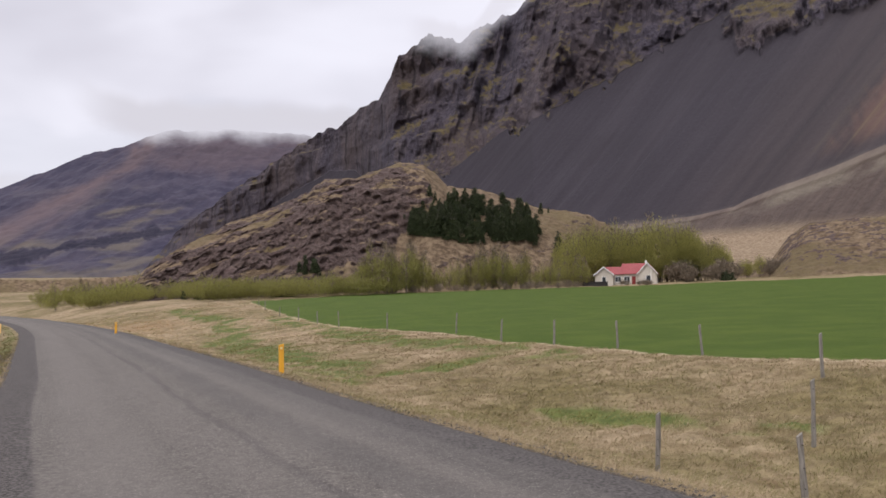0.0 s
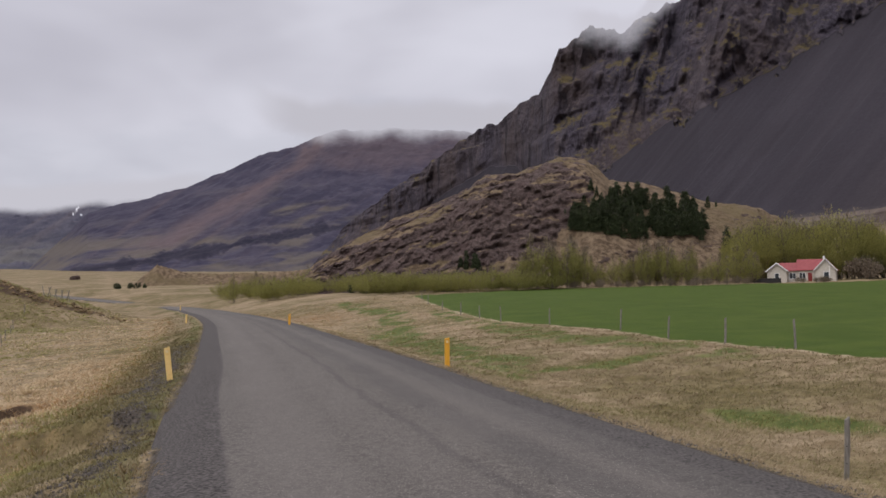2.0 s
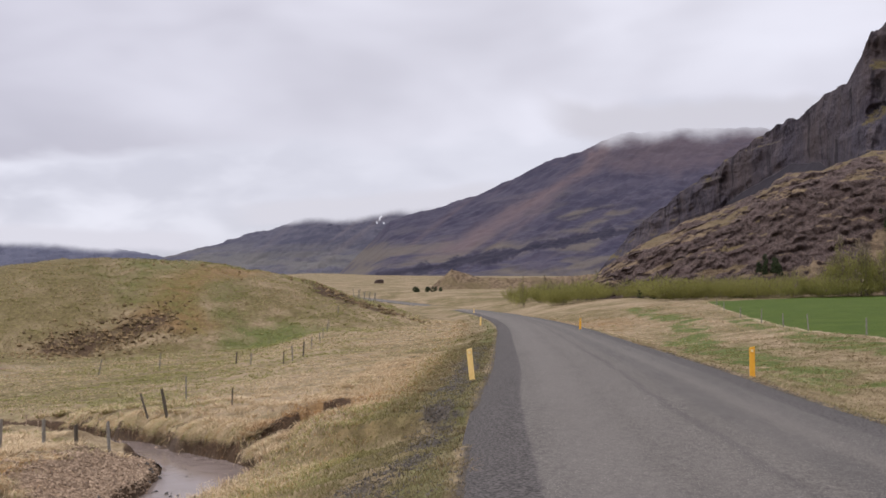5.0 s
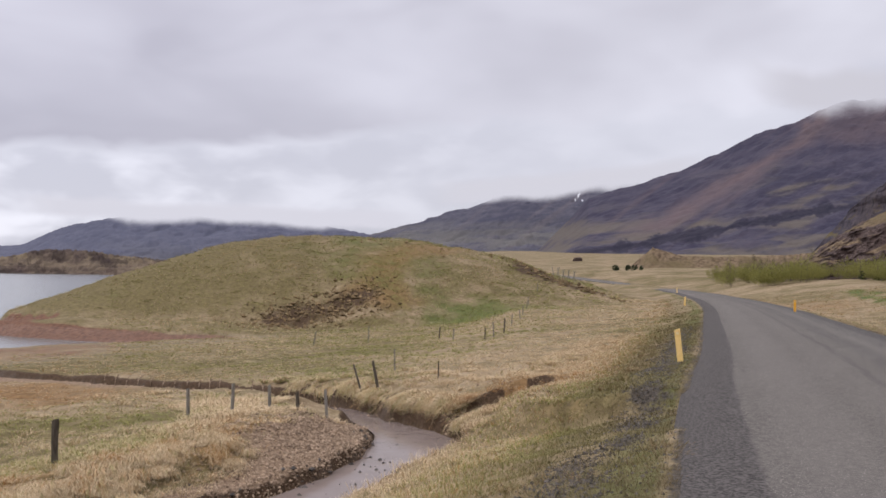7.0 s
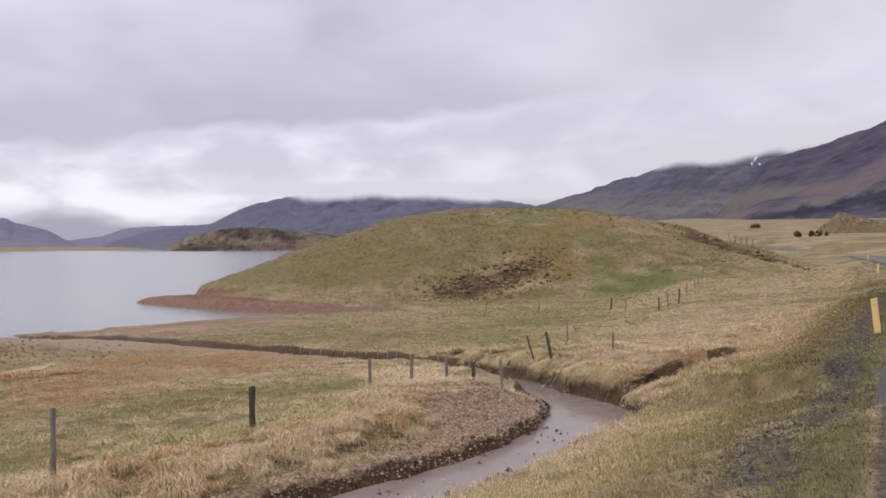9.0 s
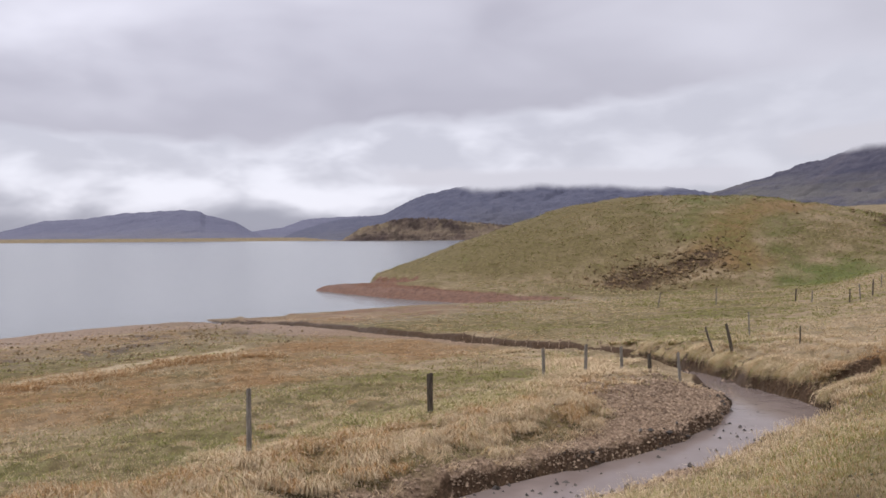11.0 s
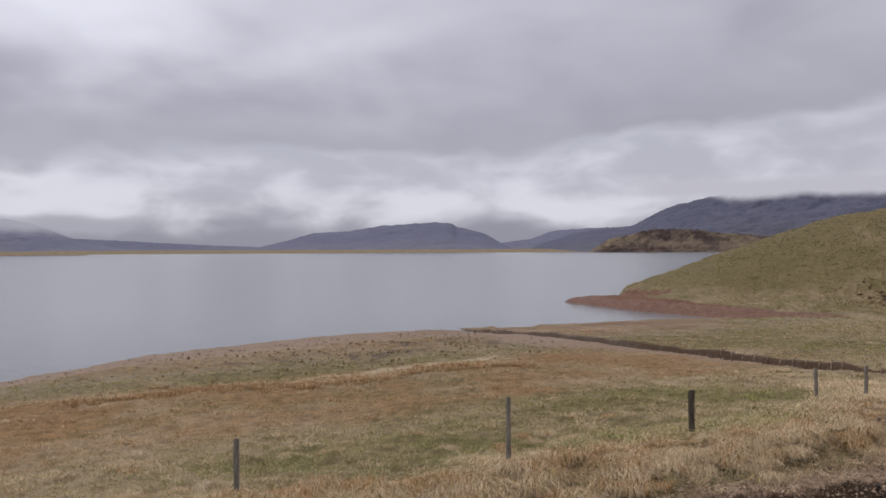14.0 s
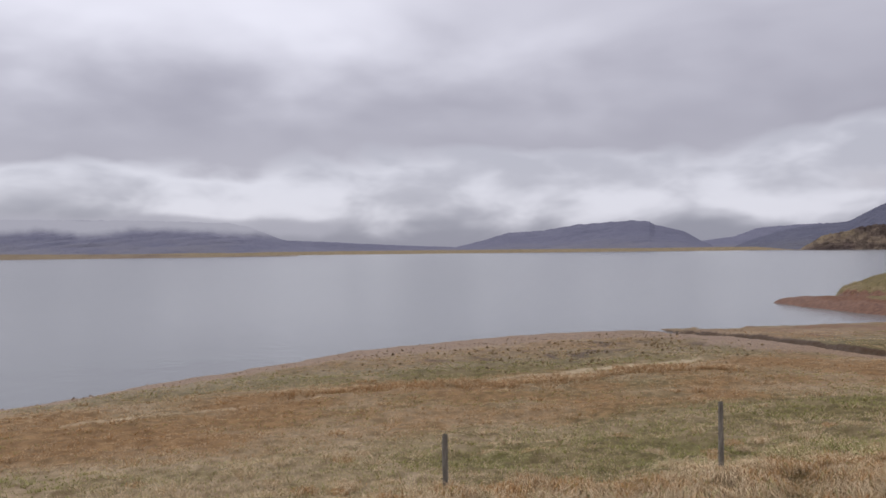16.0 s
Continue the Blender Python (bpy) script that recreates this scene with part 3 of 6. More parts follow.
# ---- the large structure ----
def mesh_from(name, verts, faces, mat, attrs=None, smooth_shade=True):
    me = bpy.data.meshes.new(name)
    verts, faces = np.asarray(verts, np.float32), np.asarray(faces, np.int32)
    k = faces.shape[1]
    me.vertices.add(len(verts))
    me.vertices.foreach_set("co", verts.ravel())
    me.loops.add(faces.size)
    me.loops.foreach_set("vertex_index", faces.ravel())
    me.polygons.add(len(faces))
    me.polygons.foreach_set("loop_start", np.arange(0, faces.size, k, dtype=np.int32))
    me.polygons.foreach_set("use_smooth", np.full(len(faces), smooth_shade))
    for key, value in (attrs or {}).items():
        me.attributes.new(key, "FLOAT", "POINT").data.foreach_set("value", np.asarray(value, np.float32).ravel())
    me.update(calc_edges=True)
    me.materials.append(mat)
    return me


def grid_faces(rows, cols, wrap=False):
    i = np.arange(rows - 1)[:, None] * cols
    j = np.arange(cols if wrap else cols - 1)[None, :]
    k = (j + 1) % cols
    return np.stack([i + j, i + k, i + cols + k, i + cols + j], -1).reshape(-1, 4)


def blob(X, Y, x, y, rx, ry, turn=0.0):
    c, s = math.cos(radians(turn)), math.sin(radians(turn))
    u, v = ((X - x) * c + (Y - y) * s) / rx, (-(X - x) * s + (Y - y) * c) / ry
    return np.exp(-(u * u + v * v))


FIELD_EDGE = [(-44, 190), (-32, 147), (-22, 111), (-13, 81), (-7.6, 65), (-3, 55.5), (-0.2, 50.5), (2.8, 42.6), (4.6, 38.4), (6.6, 34.1), (8.5, 29.7), (11.5, 27.0), (18, 22), (40, 6), (70, -20)]
FIELD = spline(FIELD_EDGE, 3.0)
# damp green hollows in the rough grass beside the hayfield
SWALES = [(spline([(-40, 132), (-23.2, 92.4), (-14.0, 61.0), (-8.2, 45.9), (-5.4, 38.3), (-2.6, 29.2)], 1.0), 1.6),
          (spline([(-17, 88), (-9, 64), (-3.5, 50), (0.6, 42.5), (3.2, 36.5), (5.0, 32.6)], 1.0), 1.3),
          (spline([(-6.0, 31.5), (-0.9, 34.0), (1.6, 35.6), (4.4, 35.8)], 1.0), 0.8),
          (spline([(2.6, 21.8), (3.6, 20.4), (4.3, 19.3), (6.2, 18.7)], 1.0), 0.8),
          (spline([(7.6, 31.0), (8.6, 31.2), (9.8, 31.4)], 1.0), 0.45)]


def masks(X, Y, Z):
    L, along = lateral(X, Y, ROAD)
    sl, sr = -L - HALF_ROAD, L - HALF_ROAD
    D, az = np.hypot(X, Y), np.degrees(np.arctan2(-X, Y))
    inside = -lateral(X, Y, FIELD)[0]
    reach = np.interp(az, [-40, -27, -20, -14, -8, 1, 7, 12], [190, 178, 176, 172, 174, 172, 168, 152])
    flow_side = lateral(X, Y, STREAM[:, :2])[0]
    w = np.abs(flow_side)
    lake_near = (sl > 0) & (az > 30) & (D < 200)
    hill = hill_height(X, Y)
    flat_shore = lake_near * (hill < 1) * (Y < 13) * (Y > -14)
    a = {}
    a["field"] = np.clip(0.5 + np.minimum(np.minimum(inside, reach - D), sr - 4.0) / 4.0, 0, 1)
    a["pale"] = (0.30 + 0.5 * smooth(lattice(X / 2.5, Y / 4.0, 82), 0.35, 0.65)) * np.exp(-((inside - 0.1) / 0.6) ** 2) * (sr > 4) * (D < 175) + 0.3 * smooth(lattice(X / 6, Y / 9, 78), 0.55, 0.8) * (hill < 0.5) + 0.55 * np.exp(-((sl - 37 - 0.25 * Y) / 0.9) ** 2) * flat_shore
    wander = 0.8 * fractal(X / 3.0, Y / 3.0, 3, 57)
    swale = 0 * X
    for line, wide in SWALES:
        d = lateral(X, Y, line)
        swale = np.maximum(swale, 1.05 * np.exp(-((d[0] + wander) / wide) ** 2) * smooth(np.abs(d[1] - 0.5 * len(line)), 0.62 * len(line), 0.42 * len(line)))
    swale = np.clip(swale * (0.75 + 0.9 * fractal(X / 1.4, Y / 1.4, 3, 58)) + 0.3 * blob(X, Y, -11, 52, 5, 14, 25), 0, 1) * (sr > 0.6)
    a["green"] = np.clip(swale + (0.04 + 0.26 * fractal(X / 5, Y / 5, 3, 60)) * smooth(sl, 9, 13) * smooth(sl, 29, 20) * lake_near * (D < 70) + 0.75 * blob(X, Y, -67, 82, 9, 7, 40) * lake_near + 0.45 * smooth(lattice(X / 14, Y / 14, 79), 0.5, 0.8) * smooth(hill, 1, 4) + 0.2 * smooth(sr, 0.2, 0.8) * smooth(sr, 2.2, 0.9)
                         + 0.5 * smooth(sl, 0.1, 0.35) * smooth(sl, 1.6, 0.7), 0, 1)
    beach = smooth(Z, LAKE + 1.25, LAKE + 0.7) * lake_near
    bar = blob(X, Y, -18.2, 16.2, 1.7, 3.6, 28) * 1.3 + smooth(w, 2.4, 1.3) * (D < 34) * (Y < 19.5) * np.where(flow_side < 0, 0.62, 0.30) + 0.8 * blob(X, Y, -12.6, 11.6, 0.7, 1.9, 22)
    a["gravel"] = np.clip(np.where(sl > 0, bar, 0) + 0.72 * smooth(Z, LAKE + 0.95, LAKE + 0.5) * beach * (Y < 34) * (hill < 0.3) * smooth(Y, 28, 5) + 0.75 * blob(X, Y, -62, 19, 14, 4, 5) + 0.7 * smooth(w, 3.2, 1.2) * (flow_side < 0) * smooth(D, 40, 50) * (sl > 0), 0, 1)
    spit = (np.abs(lateral(X, Y, SPIT)[0]) < 12) & (hill < 1.6) & (Z > LAKE - 1)
    a["red"] = np.clip(0.95 * spit * smooth(Z - LAKE - np.interp(X, [-112, -100, -88, -76], [1.55, 1.25, 0.95, 0.65]), 0.2, -0.2) + 0.3 * beach * (Y > 25) + 0.12 * beach, 0, 1)
    a["rust"] = np.clip((0.64 + 0.3 * fractal(X / 7, Y / 4, 3, 59)) * smooth(sl, 21, 27) * smooth(sl, 44, 36) * lake_near * (hill < 1) * smooth(Y, 34, 16) + 0.52 * smooth(sl, 40, 50) * lake_near * (hill < 1) * (Y < 40) + 0.26 * smooth(sl, 1.5, 2.6) * smooth(sl, 6, 3.6) + 0.7 * blob(X, Y, -17.4, 22.9, 2.6, 0.9, 62) + 0.5 * np.exp(-((flow_side + 3.6) / 1.3) ** 2) * (D < 26) * (Y < 16)
                        + 0.5 * blob(X, Y, -34, 100, 7, 26, 25) + 0.6 * blob(X, Y, -83, 84, 4, 7, 30) * smooth(hill, 1, 4) + 0.55 * smooth(lattice(X / 11, Y / 11, 81), 0.45, 0.8) * smooth(hill, 0.5, 3) * smooth(az, 58, 50), 0, 1)
    flat = lake_near * (hill < 1)
    a["olive"] = np.clip((0.30 + 0.3 * fractal(X / 3.5, Y / 3.5, 3, 61)) * smooth(sr, 0.8, 2.5) * smooth(D, 34, 18) + 0.40 * smooth(sl, 0.3, 1.0) * smooth(sl, 4.6, 2.0) * (D < 70) + np.interp(az, [38, 50, 57, 66], [0.42, 0.58, 0.78, 0.90]) * smooth(hill, 0.4, 2.5) + 0.10 * smooth(sl, 10, 13) * smooth(sl, 27, 21) * lake_near + 0.5 * smooth(sl, 37, 42) * smooth(sl, 58, 48) * flat * smooth(Y, 22, 12) + 0.5 * flat * smooth(sl, 20, 26) * smooth(Y, 25, 31), 0, 1)
    scar = 1.1 * blob(X, Y, -81.5, 74.0, 3.0, 6.5, -12) + 0.9 * blob(X, Y, -84.2, 67.0, 3.0, 4.5, 10) + 1.2 * blob(X, Y, -77.5, 106.5, 4.5, 2.6, -50) + 1.3 * blob(X, Y, -67.5, 105.5, 8.5, 2.2, 12) + 0.6 * blob(X, Y, -92, 92, 10, 4, 44)
    hummock = (blob(X, Y, -54, 3, 8, 9, 0) + 1.1 * blob(X, Y, -62, 12, 6, 6, 0)) * 1.25 * smooth(ridged(X / 1.9, Y / 1.9, 3, 48), 0.58, 0.78)
    half = stream_half(X, Y)
    bank = np.where(D < 36, np.where(flow_side > 0, np.where(Y > 18.8, 1.25 * smooth(w - half, 0.85, 0.5), 0.5 * smooth(w - half, 0.3, 0.1)), 0.75 * smooth(w - half, 0.42, 0.25)), np.where(flow_side > 0, 1.15, 0.3) * smooth(w - half, 0.85, 0.5))
    scar = scar * (0.35 + 1.1 * ridged(X / 4.0, Y / 4.0, 4, 44))
    step, along = lateral(X, Y, SCARP)
    cutting = 1.1 * np.exp(-((step - 0.15) / 0.32) ** 2) * smooth(along, 0.3, 1.2) * smooth(along, 5.2, 3.8) * (0.1 + 1.2 * smooth(fractal(X / 1.1, Y / 1.1, 3, 84), -0.25, 0.2)) * (D < 40)
    a["soil"] = np.clip((cutting + 0.70 * scar + 0.40 * hummock + np.where(D < 100, bank, 0)) * lake_near + 0.75 * blob(X, Y, 6.2, 11.9, 1.5, 0.6, -20), 0, 1)
    a["grit"] = np.clip(0.9 * smooth(sr, 0.35, 0.05) * (sr > 0) + 0.9 * smooth(sl, 0.3, 0.02) * (sl > 0) + (0.62 + 0.45 * fractal(X / 0.7 + Y / 1.9, Y / 0.9, 4, 49)) * np.exp(-((sl - np.interp(D, [6, 9, 14, 25], [1.75, 1.55, 1.15, 0.95]) + 0.25 * fractal(X / 2.2, Y / 2.2, 2, 50)) / 0.48) ** 2) * smooth(D, 60, 30), 0, 1)
    a["wet"] = np.clip(beach + (w < half + 0.12), 0, 1) * lake_near
    return a


def relief(X, Y, a):
    """Tussocks and unevenness on the bare land."""
    rough = np.clip(1.0 - 0.93 * a["field"] - 0.6 * a["gravel"], 0, 1)
    L = lateral(X, Y, ROAD)[0]
    rough = rough * smooth(np.abs(L), HALF_ROAD + 0.1, HALF_ROAD + 1.6)
    rough = rough * np.where((L < 0) & (L > -HALF_ROAD - 4.5), 0.4, 1.0)
    D = np.hypot(X, Y)
    z = 0.10 * fractal(X / 2.6, Y / 2.6, 4, 11) + 0.07 * fractal(X / 0.55, Y / 0.55, 3, 21) * smooth(D, 60, 25)
    z = z + smooth(D, 40, 120) * (np.where(hill_height(X, Y) > 0.5, 1.0, 0.45) * (0.30 * fractal(X / 9, Y / 9, 4, 31) + 0.42 * (ridged(X / 2.4, Y / 2.4, 3, 33) - 0.5)))
    rutted = np.clip(a["soil"] * (D > 55), 0, 1) * (hill_height(X, Y) > 0.3)
    return rough * (z + rutted * 1.3 * (ridged(X / 3.0, Y / 3.0, 4, 41) - 0.5))


def build_ground():
    az = np.concatenate([np.arange(-32, 124, 0.16), np.arange(124, 328, 3.0)])
    r = np.concatenate([[0.05], np.geomspace(1.2, 4, 14, endpoint=False), np.geomspace(4, 8, 80, endpoint=False), np.geomspace(8, 110, 340, endpoint=False), np.geomspace(110, 4900, 150)])
    A, R = np.meshgrid(np.radians(az), r)
    X, Y = -R * np.sin(A), R * np.cos(A)
    Z = land(X, Y)
    a = masks(X, Y, Z)
    Z = Z + relief(X, Y, a)
    verts = np.stack([X, Y, Z], -1).reshape(-1, 3)
    faces = grid_faces(len(r), len(az), wrap=True)[:, ::-1]
    ground = new("ground", mesh_from("ground", verts, faces, M["ground"], a))
    tagged(ground, "rough dry straw-coloured meadow with green patches sloping to the lake", "ground", kind="structure")


def build_road():
    line = spline(ROAD_LINE, 1.2)
    way = np.gradient(line, axis=0)
    way /= np.hypot(way[:, 0], way[:, 1])[:, None]
    lats = np.array([-3.85, -3.65, -3.3, -2.9, -2.6, -1.8, -1.0, 0, 1.0, 1.8, 2.6, 3.0, 3.3, 3.65, 3.85])
    X = line[:, :1] + way[:, 1:] * lats
    Y = line[:, 1:] - way[:, :1] * lats
    Z = 0.06 * (1 - (lats / 3.7) ** 2) + 0 * X + 0.012 * fractal(X / 1.5, Y / 1.5, 3, 3)
    Z[:, [0, -1]] = -0.16
    Z = Z + land(X * 1.0, Y * 1.0) * smooth(np.hypot(X, Y), 190, 300)
    verts = np.stack([X, Y, Z], -1).reshape(-1, 3)
    faces = grid_faces(len(line), len(lats))[:, ::-1]
    road = new("road", mesh_from("road", verts, faces, M["road"], {"lat": np.broadcast_to(lats, X.shape)}))
    tagged(road, "worn grey asphalt country road with loose gravel edges", "road", kind="structure")


def build_water():
    bearing = np.radians(np.arange(-88, 89, 2.0))
    r = np.geomspace(1, 4870, 50)
    A, R = np.meshgrid(bearing, r)
    sheet = np.stack([-30 - R * np.cos(A), 10 + R * np.sin(A), 0 * R + LAKE], -1)
    lake = new("water", mesh_from("water", sheet.reshape(-1, 3), grid_faces(len(r), len(bearing)), M["lake"]))
    tagged(lake, "calm pale grey lake with a faint ripple", "lake", kind="structure")
    line = STREAM[:-12]
    way = np.gradient(line[:, :2], axis=0)
    way /= np.hypot(way[:, 0], way[:, 1])[:, None]
    run = stream_half(line[:, 0], line[:, 1]) + 0.12
    lats = np.linspace(-1, 1, 7)
    X, Y = line[:, :1] + way[:, 1:] * lats * run[:, None], line[:, 1:2] - way[:, :1] * lats * run[:, None]
    Z = line[:, 2:] + 0 * X
    brook = new("stream", mesh_from("stream", np.stack([X, Y, Z], -1).reshape(-1, 3), grid_faces(len(line), 7)[:, ::-1], M["brook"]))
    tagged(brook, "shallow muddy brown stream with a rippled surface", "stream", kind="structure")


build_ground()
build_road()
build_water()


# ---- mountains ----
def at_angle(table, az):
    t = np.array(sorted(table))
    return np.interp(az, t[:, 0], t[:, 1])


def rise(el, dist):
    return EYE + dist * np.tan(np.radians(el))


def build_cliff():
    """The steep mountain: a dry grass apron, a grey scree fan, dark basalt walls above."""
    az = np.concatenate([np.arange(-60, -30, 0.5), np.arange(-30, 19.5, 0.055)])
    crest = at_angle([(-60, 28), (-30, 27), (-15.6, 23.5), (-8.4, 20.4), (-5.8, 18.76), (-3.5, 17.5), (-1.6, 16.4), (0.6, 16.6), (2.65, 14.9), (3.2, 13.8), (4.0, 12.5), (5.1, 11.8), (6.6, 10.75), (8.0, 10.4), (8.8, 9.8), (10.9, 8.4), (13.7, 6.6), (15.8, 5.3), (16.8, 4.3), (19.5, 1.2)], az)
    top = at_angle([(-60, 20), (-25.3, 21), (-21, 19.5), (-18.2, 17.1), (-16.4, 16.3), (-12.9, 14.6), (-8.2, 12.4), (-4.5, 10.8), (-2.6, 9.6), (-0.4, 8.0), (1.5, 7.0), (3.5, 7.2), (5.6, 8.3), (7.15, 8.35), (8.05, 7.75), (9.5, 7.0), (10.9, 6.1), (12, 4.6), (15, 2.6), (19.5, 0.8)], az)
    crest = crest + 0.12 * fractal(az * 2.2, az * 0, 4, 47)
    foot = at_angle([(-60, 12), (-40, 11), (-26.9, 7.9), (-24.8, 7.1), (-21.7, 6.0), (-18.4, 4.85), (-16.4, 4.5), (-13.3, 4.4), (-6.2, 4.2), (-0.7, 3.8), (6, 3.0), (10, 2.6), (16, 1.3), (19.5, 0.4)], az)
    start = at_angle([(-60, 330), (-26, 335), (-16, 350), (-6, 400), (3, 520), (10, 800), (17, 1100), (19.5, 1200)], az)
    zb = rise(foot, start)
    tt, tc = np.tan(np.radians(top)), np.tan(np.radians(np.maximum(crest, top + 0.5)))
    rs = np.maximum((zb - 0.68 * start - EYE) / (tt - 0.68), start + 4)
    zs = rise(top, rs)
    rc = (1.7 * rs - zs + EYE) / (1.7 - tc)
    zc = EYE + rc * tc
    low = -2.0 + 0.02 * start
    rows = []
    n_apron, n_scree, n_wall, n_back = 30, 90, 190, 6
    flat = np.ones_like(az)
    for i in range(n_apron):
        t = i / n_apron
        rows.append((start * (0.60 + 0.40 * t), low - 6 + (zb - low + 6) * t ** 1.5, flat, 0 * flat, flat * (t - 1)))
    for i in range(n_scree):
        t = i / n_scree
        rows.append((start + (rs - start) * t, zb + (zs - zb) * (t * 0.94 + 0.06 * t * t), flat * (t < 0.02), flat, flat * t))
    for i in range(n_wall):
        t = i / (n_wall - 1)
        rows.append((rs + (rc - rs) * t, zs + (zc - zs) * t, 0 * flat, 0 * flat, flat * (1 + t)))
    for i in range(1, n_back + 1):
        rows.append((rc + i * 60, zc - i * 25, 0 * flat, 0 * flat, flat * 2))
    R, Z, apron, scree, run = (np.array(v) for v in zip(*rows))
    A = np.radians(az)[None, :] + 0 * R
    AZ, EL = az[None, :] + 0 * R, np.degrees(np.arctan2(Z - EYE, R))
    ragged = 0.9 * fractal(AZ * 0.8, EL * 0.8, 3, 45) + 0.45 * fractal(AZ * 3.0, EL * 2.0, 3, 46)
    ragged = ragged * (0.3 + 0.7 * smooth(AZ, 6.0, 0.0))
    wall = smooth(EL - top[None, :] + ragged, 0.0, 0.55) * (run > 0.3)
    wall[-n_back:] = 1.0
    scree = np.clip(scree - wall, 0, 1)
    size = R / 600.0
    # buttresses and gullies run down the wall, ledges across it
    s = R * A
    lean = s + 0.22 * Z
    rib = ridged(lean / (105 * size), Z / 700.0, 3, 51) - 0.55
    fold = ridged(lean / (34 * size), Z / 300.0, 3, 55) - 0.5
    split = ridged(lean / (12 * size), Z / 80.0, 4, 61) - 0.5
    knob = fractal(s / (6 * size), Z / 7.0, 4, 71)
    bench = np.sin(Z / 9.0 + 4.0 * fractal(s / 90, Z / 60, 3, 81)) * (0.4 + lattice(s / 70, Z / 30, 83))
    facet = smooth(lattice(lean / (30 * size), Z / 44, 65), 0.38, 0.62) + 0.6 * smooth(lattice(lean / (13 * size) + 7, Z / 17, 67), 0.4, 0.6) - 0.8
    foot_in = smooth(EL - top[None, :] + ragged, 0.0, 3.0)
    foot_in[-n_back:] = 1.0
    push = (0.25 * wall + 0.75 * foot_in) * size * (44 * rib + 20 * fold + 8 * split + 2.6 * knob + 3.0 * bench + 7 * facet)
    flow = AZ + 0.85 * EL
    spur = (1 - wall) * smooth(run, 0, 0.2) * (1.3 * fractal(flow * 1.1, EL * 0.12, 4, 91) + 0.35 * fractal(flow * 5, EL * 0.5, 3, 92))
    R2 = R - push
    Z2 = Z + spur + apron * 2.5 * fractal(s / 60, R / 60, 5, 95) + wall * 5 * rib
    # crags that stand out of the scree
    crag = blob(AZ, EL, -21.0, 16.5, 3.0, 1.6, -14) + blob(AZ, EL, -25.5, 17.6, 2.4, 1.6, 0) + 0.55 * blob(AZ, EL, -27.5, 10.5, 0.5, 0.2, 0)
    crag = smooth(crag + 0.30 * fractal(AZ * 1.1, EL * 1.1, 5, 97), 0.40, 0.75) * (run > 0.2)
    R2 = R2 - crag * (7 + 9 * ridged(s / 30, Z / 22, 4, 98) + 3 * fractal(s / 9, Z / 8, 3, 99))
    scree = np.clip(scree - 1.6 * crag, 0, 1)
    rust = smooth(AZ + 0.72 * (EL - 9.0) + 0.8 * ragged, -22.6, -26.5) * smooth(run, 0.02, 0.1) * smooth(EL, 16.0, 12.0)
    X, Y = -R2 * np.sin(A), R2 * np.cos(A)
    faces = grid_faces(R.shape[0], R.shape[1])
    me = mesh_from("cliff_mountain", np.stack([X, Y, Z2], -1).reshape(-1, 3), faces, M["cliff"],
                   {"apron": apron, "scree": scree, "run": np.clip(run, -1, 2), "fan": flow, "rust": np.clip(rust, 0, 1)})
    tagged(new("cliff_mountain", me), "steep dark basalt cliffs above a wide grey scree slope", "mountain", kind="structure")


KNOLL_CREST = [(-16, 2.2), (-12, 3.6), (-10.8, 4.3), (-9.4, 5.1), (-8.0, 5.4), (-6.5, 5.6), (-4.4, 6.3), (-2.5, 6.85), (-0.4, 7.15), (0.2, 7.8), (1.1, 8.55), (2.0, 8.65), (2.95, 8.5), (4.75, 8.15), (5.5, 7.75), (6.6, 7.75), (7.5, 7.6), (8.05, 7.2), (9.1, 6.6), (10.9, 5.85), (13.7, 4.8), (17.1, 3.05), (18.6, 2.0), (19.6, 1.0), (20.5, 0.0)]
KNOLL_START = [(-16, 230), (-8, 205), (0, 190), (8, 186), (16, 196), (20.5, 210)]
KNOLL_PEAK = [(-16, 292), (-8, 285), (0, 268), (8, 255), (16, 240), (20.5, 235)]


def knoll_surface(az, t):
    """Distance and height on the rocky hill's front: t runs from its foot (0) to its crest (1). A grass slope, a steep face, a rounded top."""
    start, peak = at_angle(KNOLL_START, az), at_angle(KNOLL_PEAK, az)
    top = rise(at_angle(KNOLL_CREST, az), peak)
    wild = smooth(np.asarray(az, float), -1.0, 3.5)
    face = np.interp(t, [0, 0.30, 0.42, 0.62, 0.80, 1.0], [0, 0.17, 0.34, 0.76, 0.92, 1.0])
    slope = 0.62 * smooth(np.asarray(t, float), 0.0, 0.75) + 0.38 * t
    return start + (peak - start) * t, -0.8 + (top + 0.8) * (slope + (face - slope) * wild)


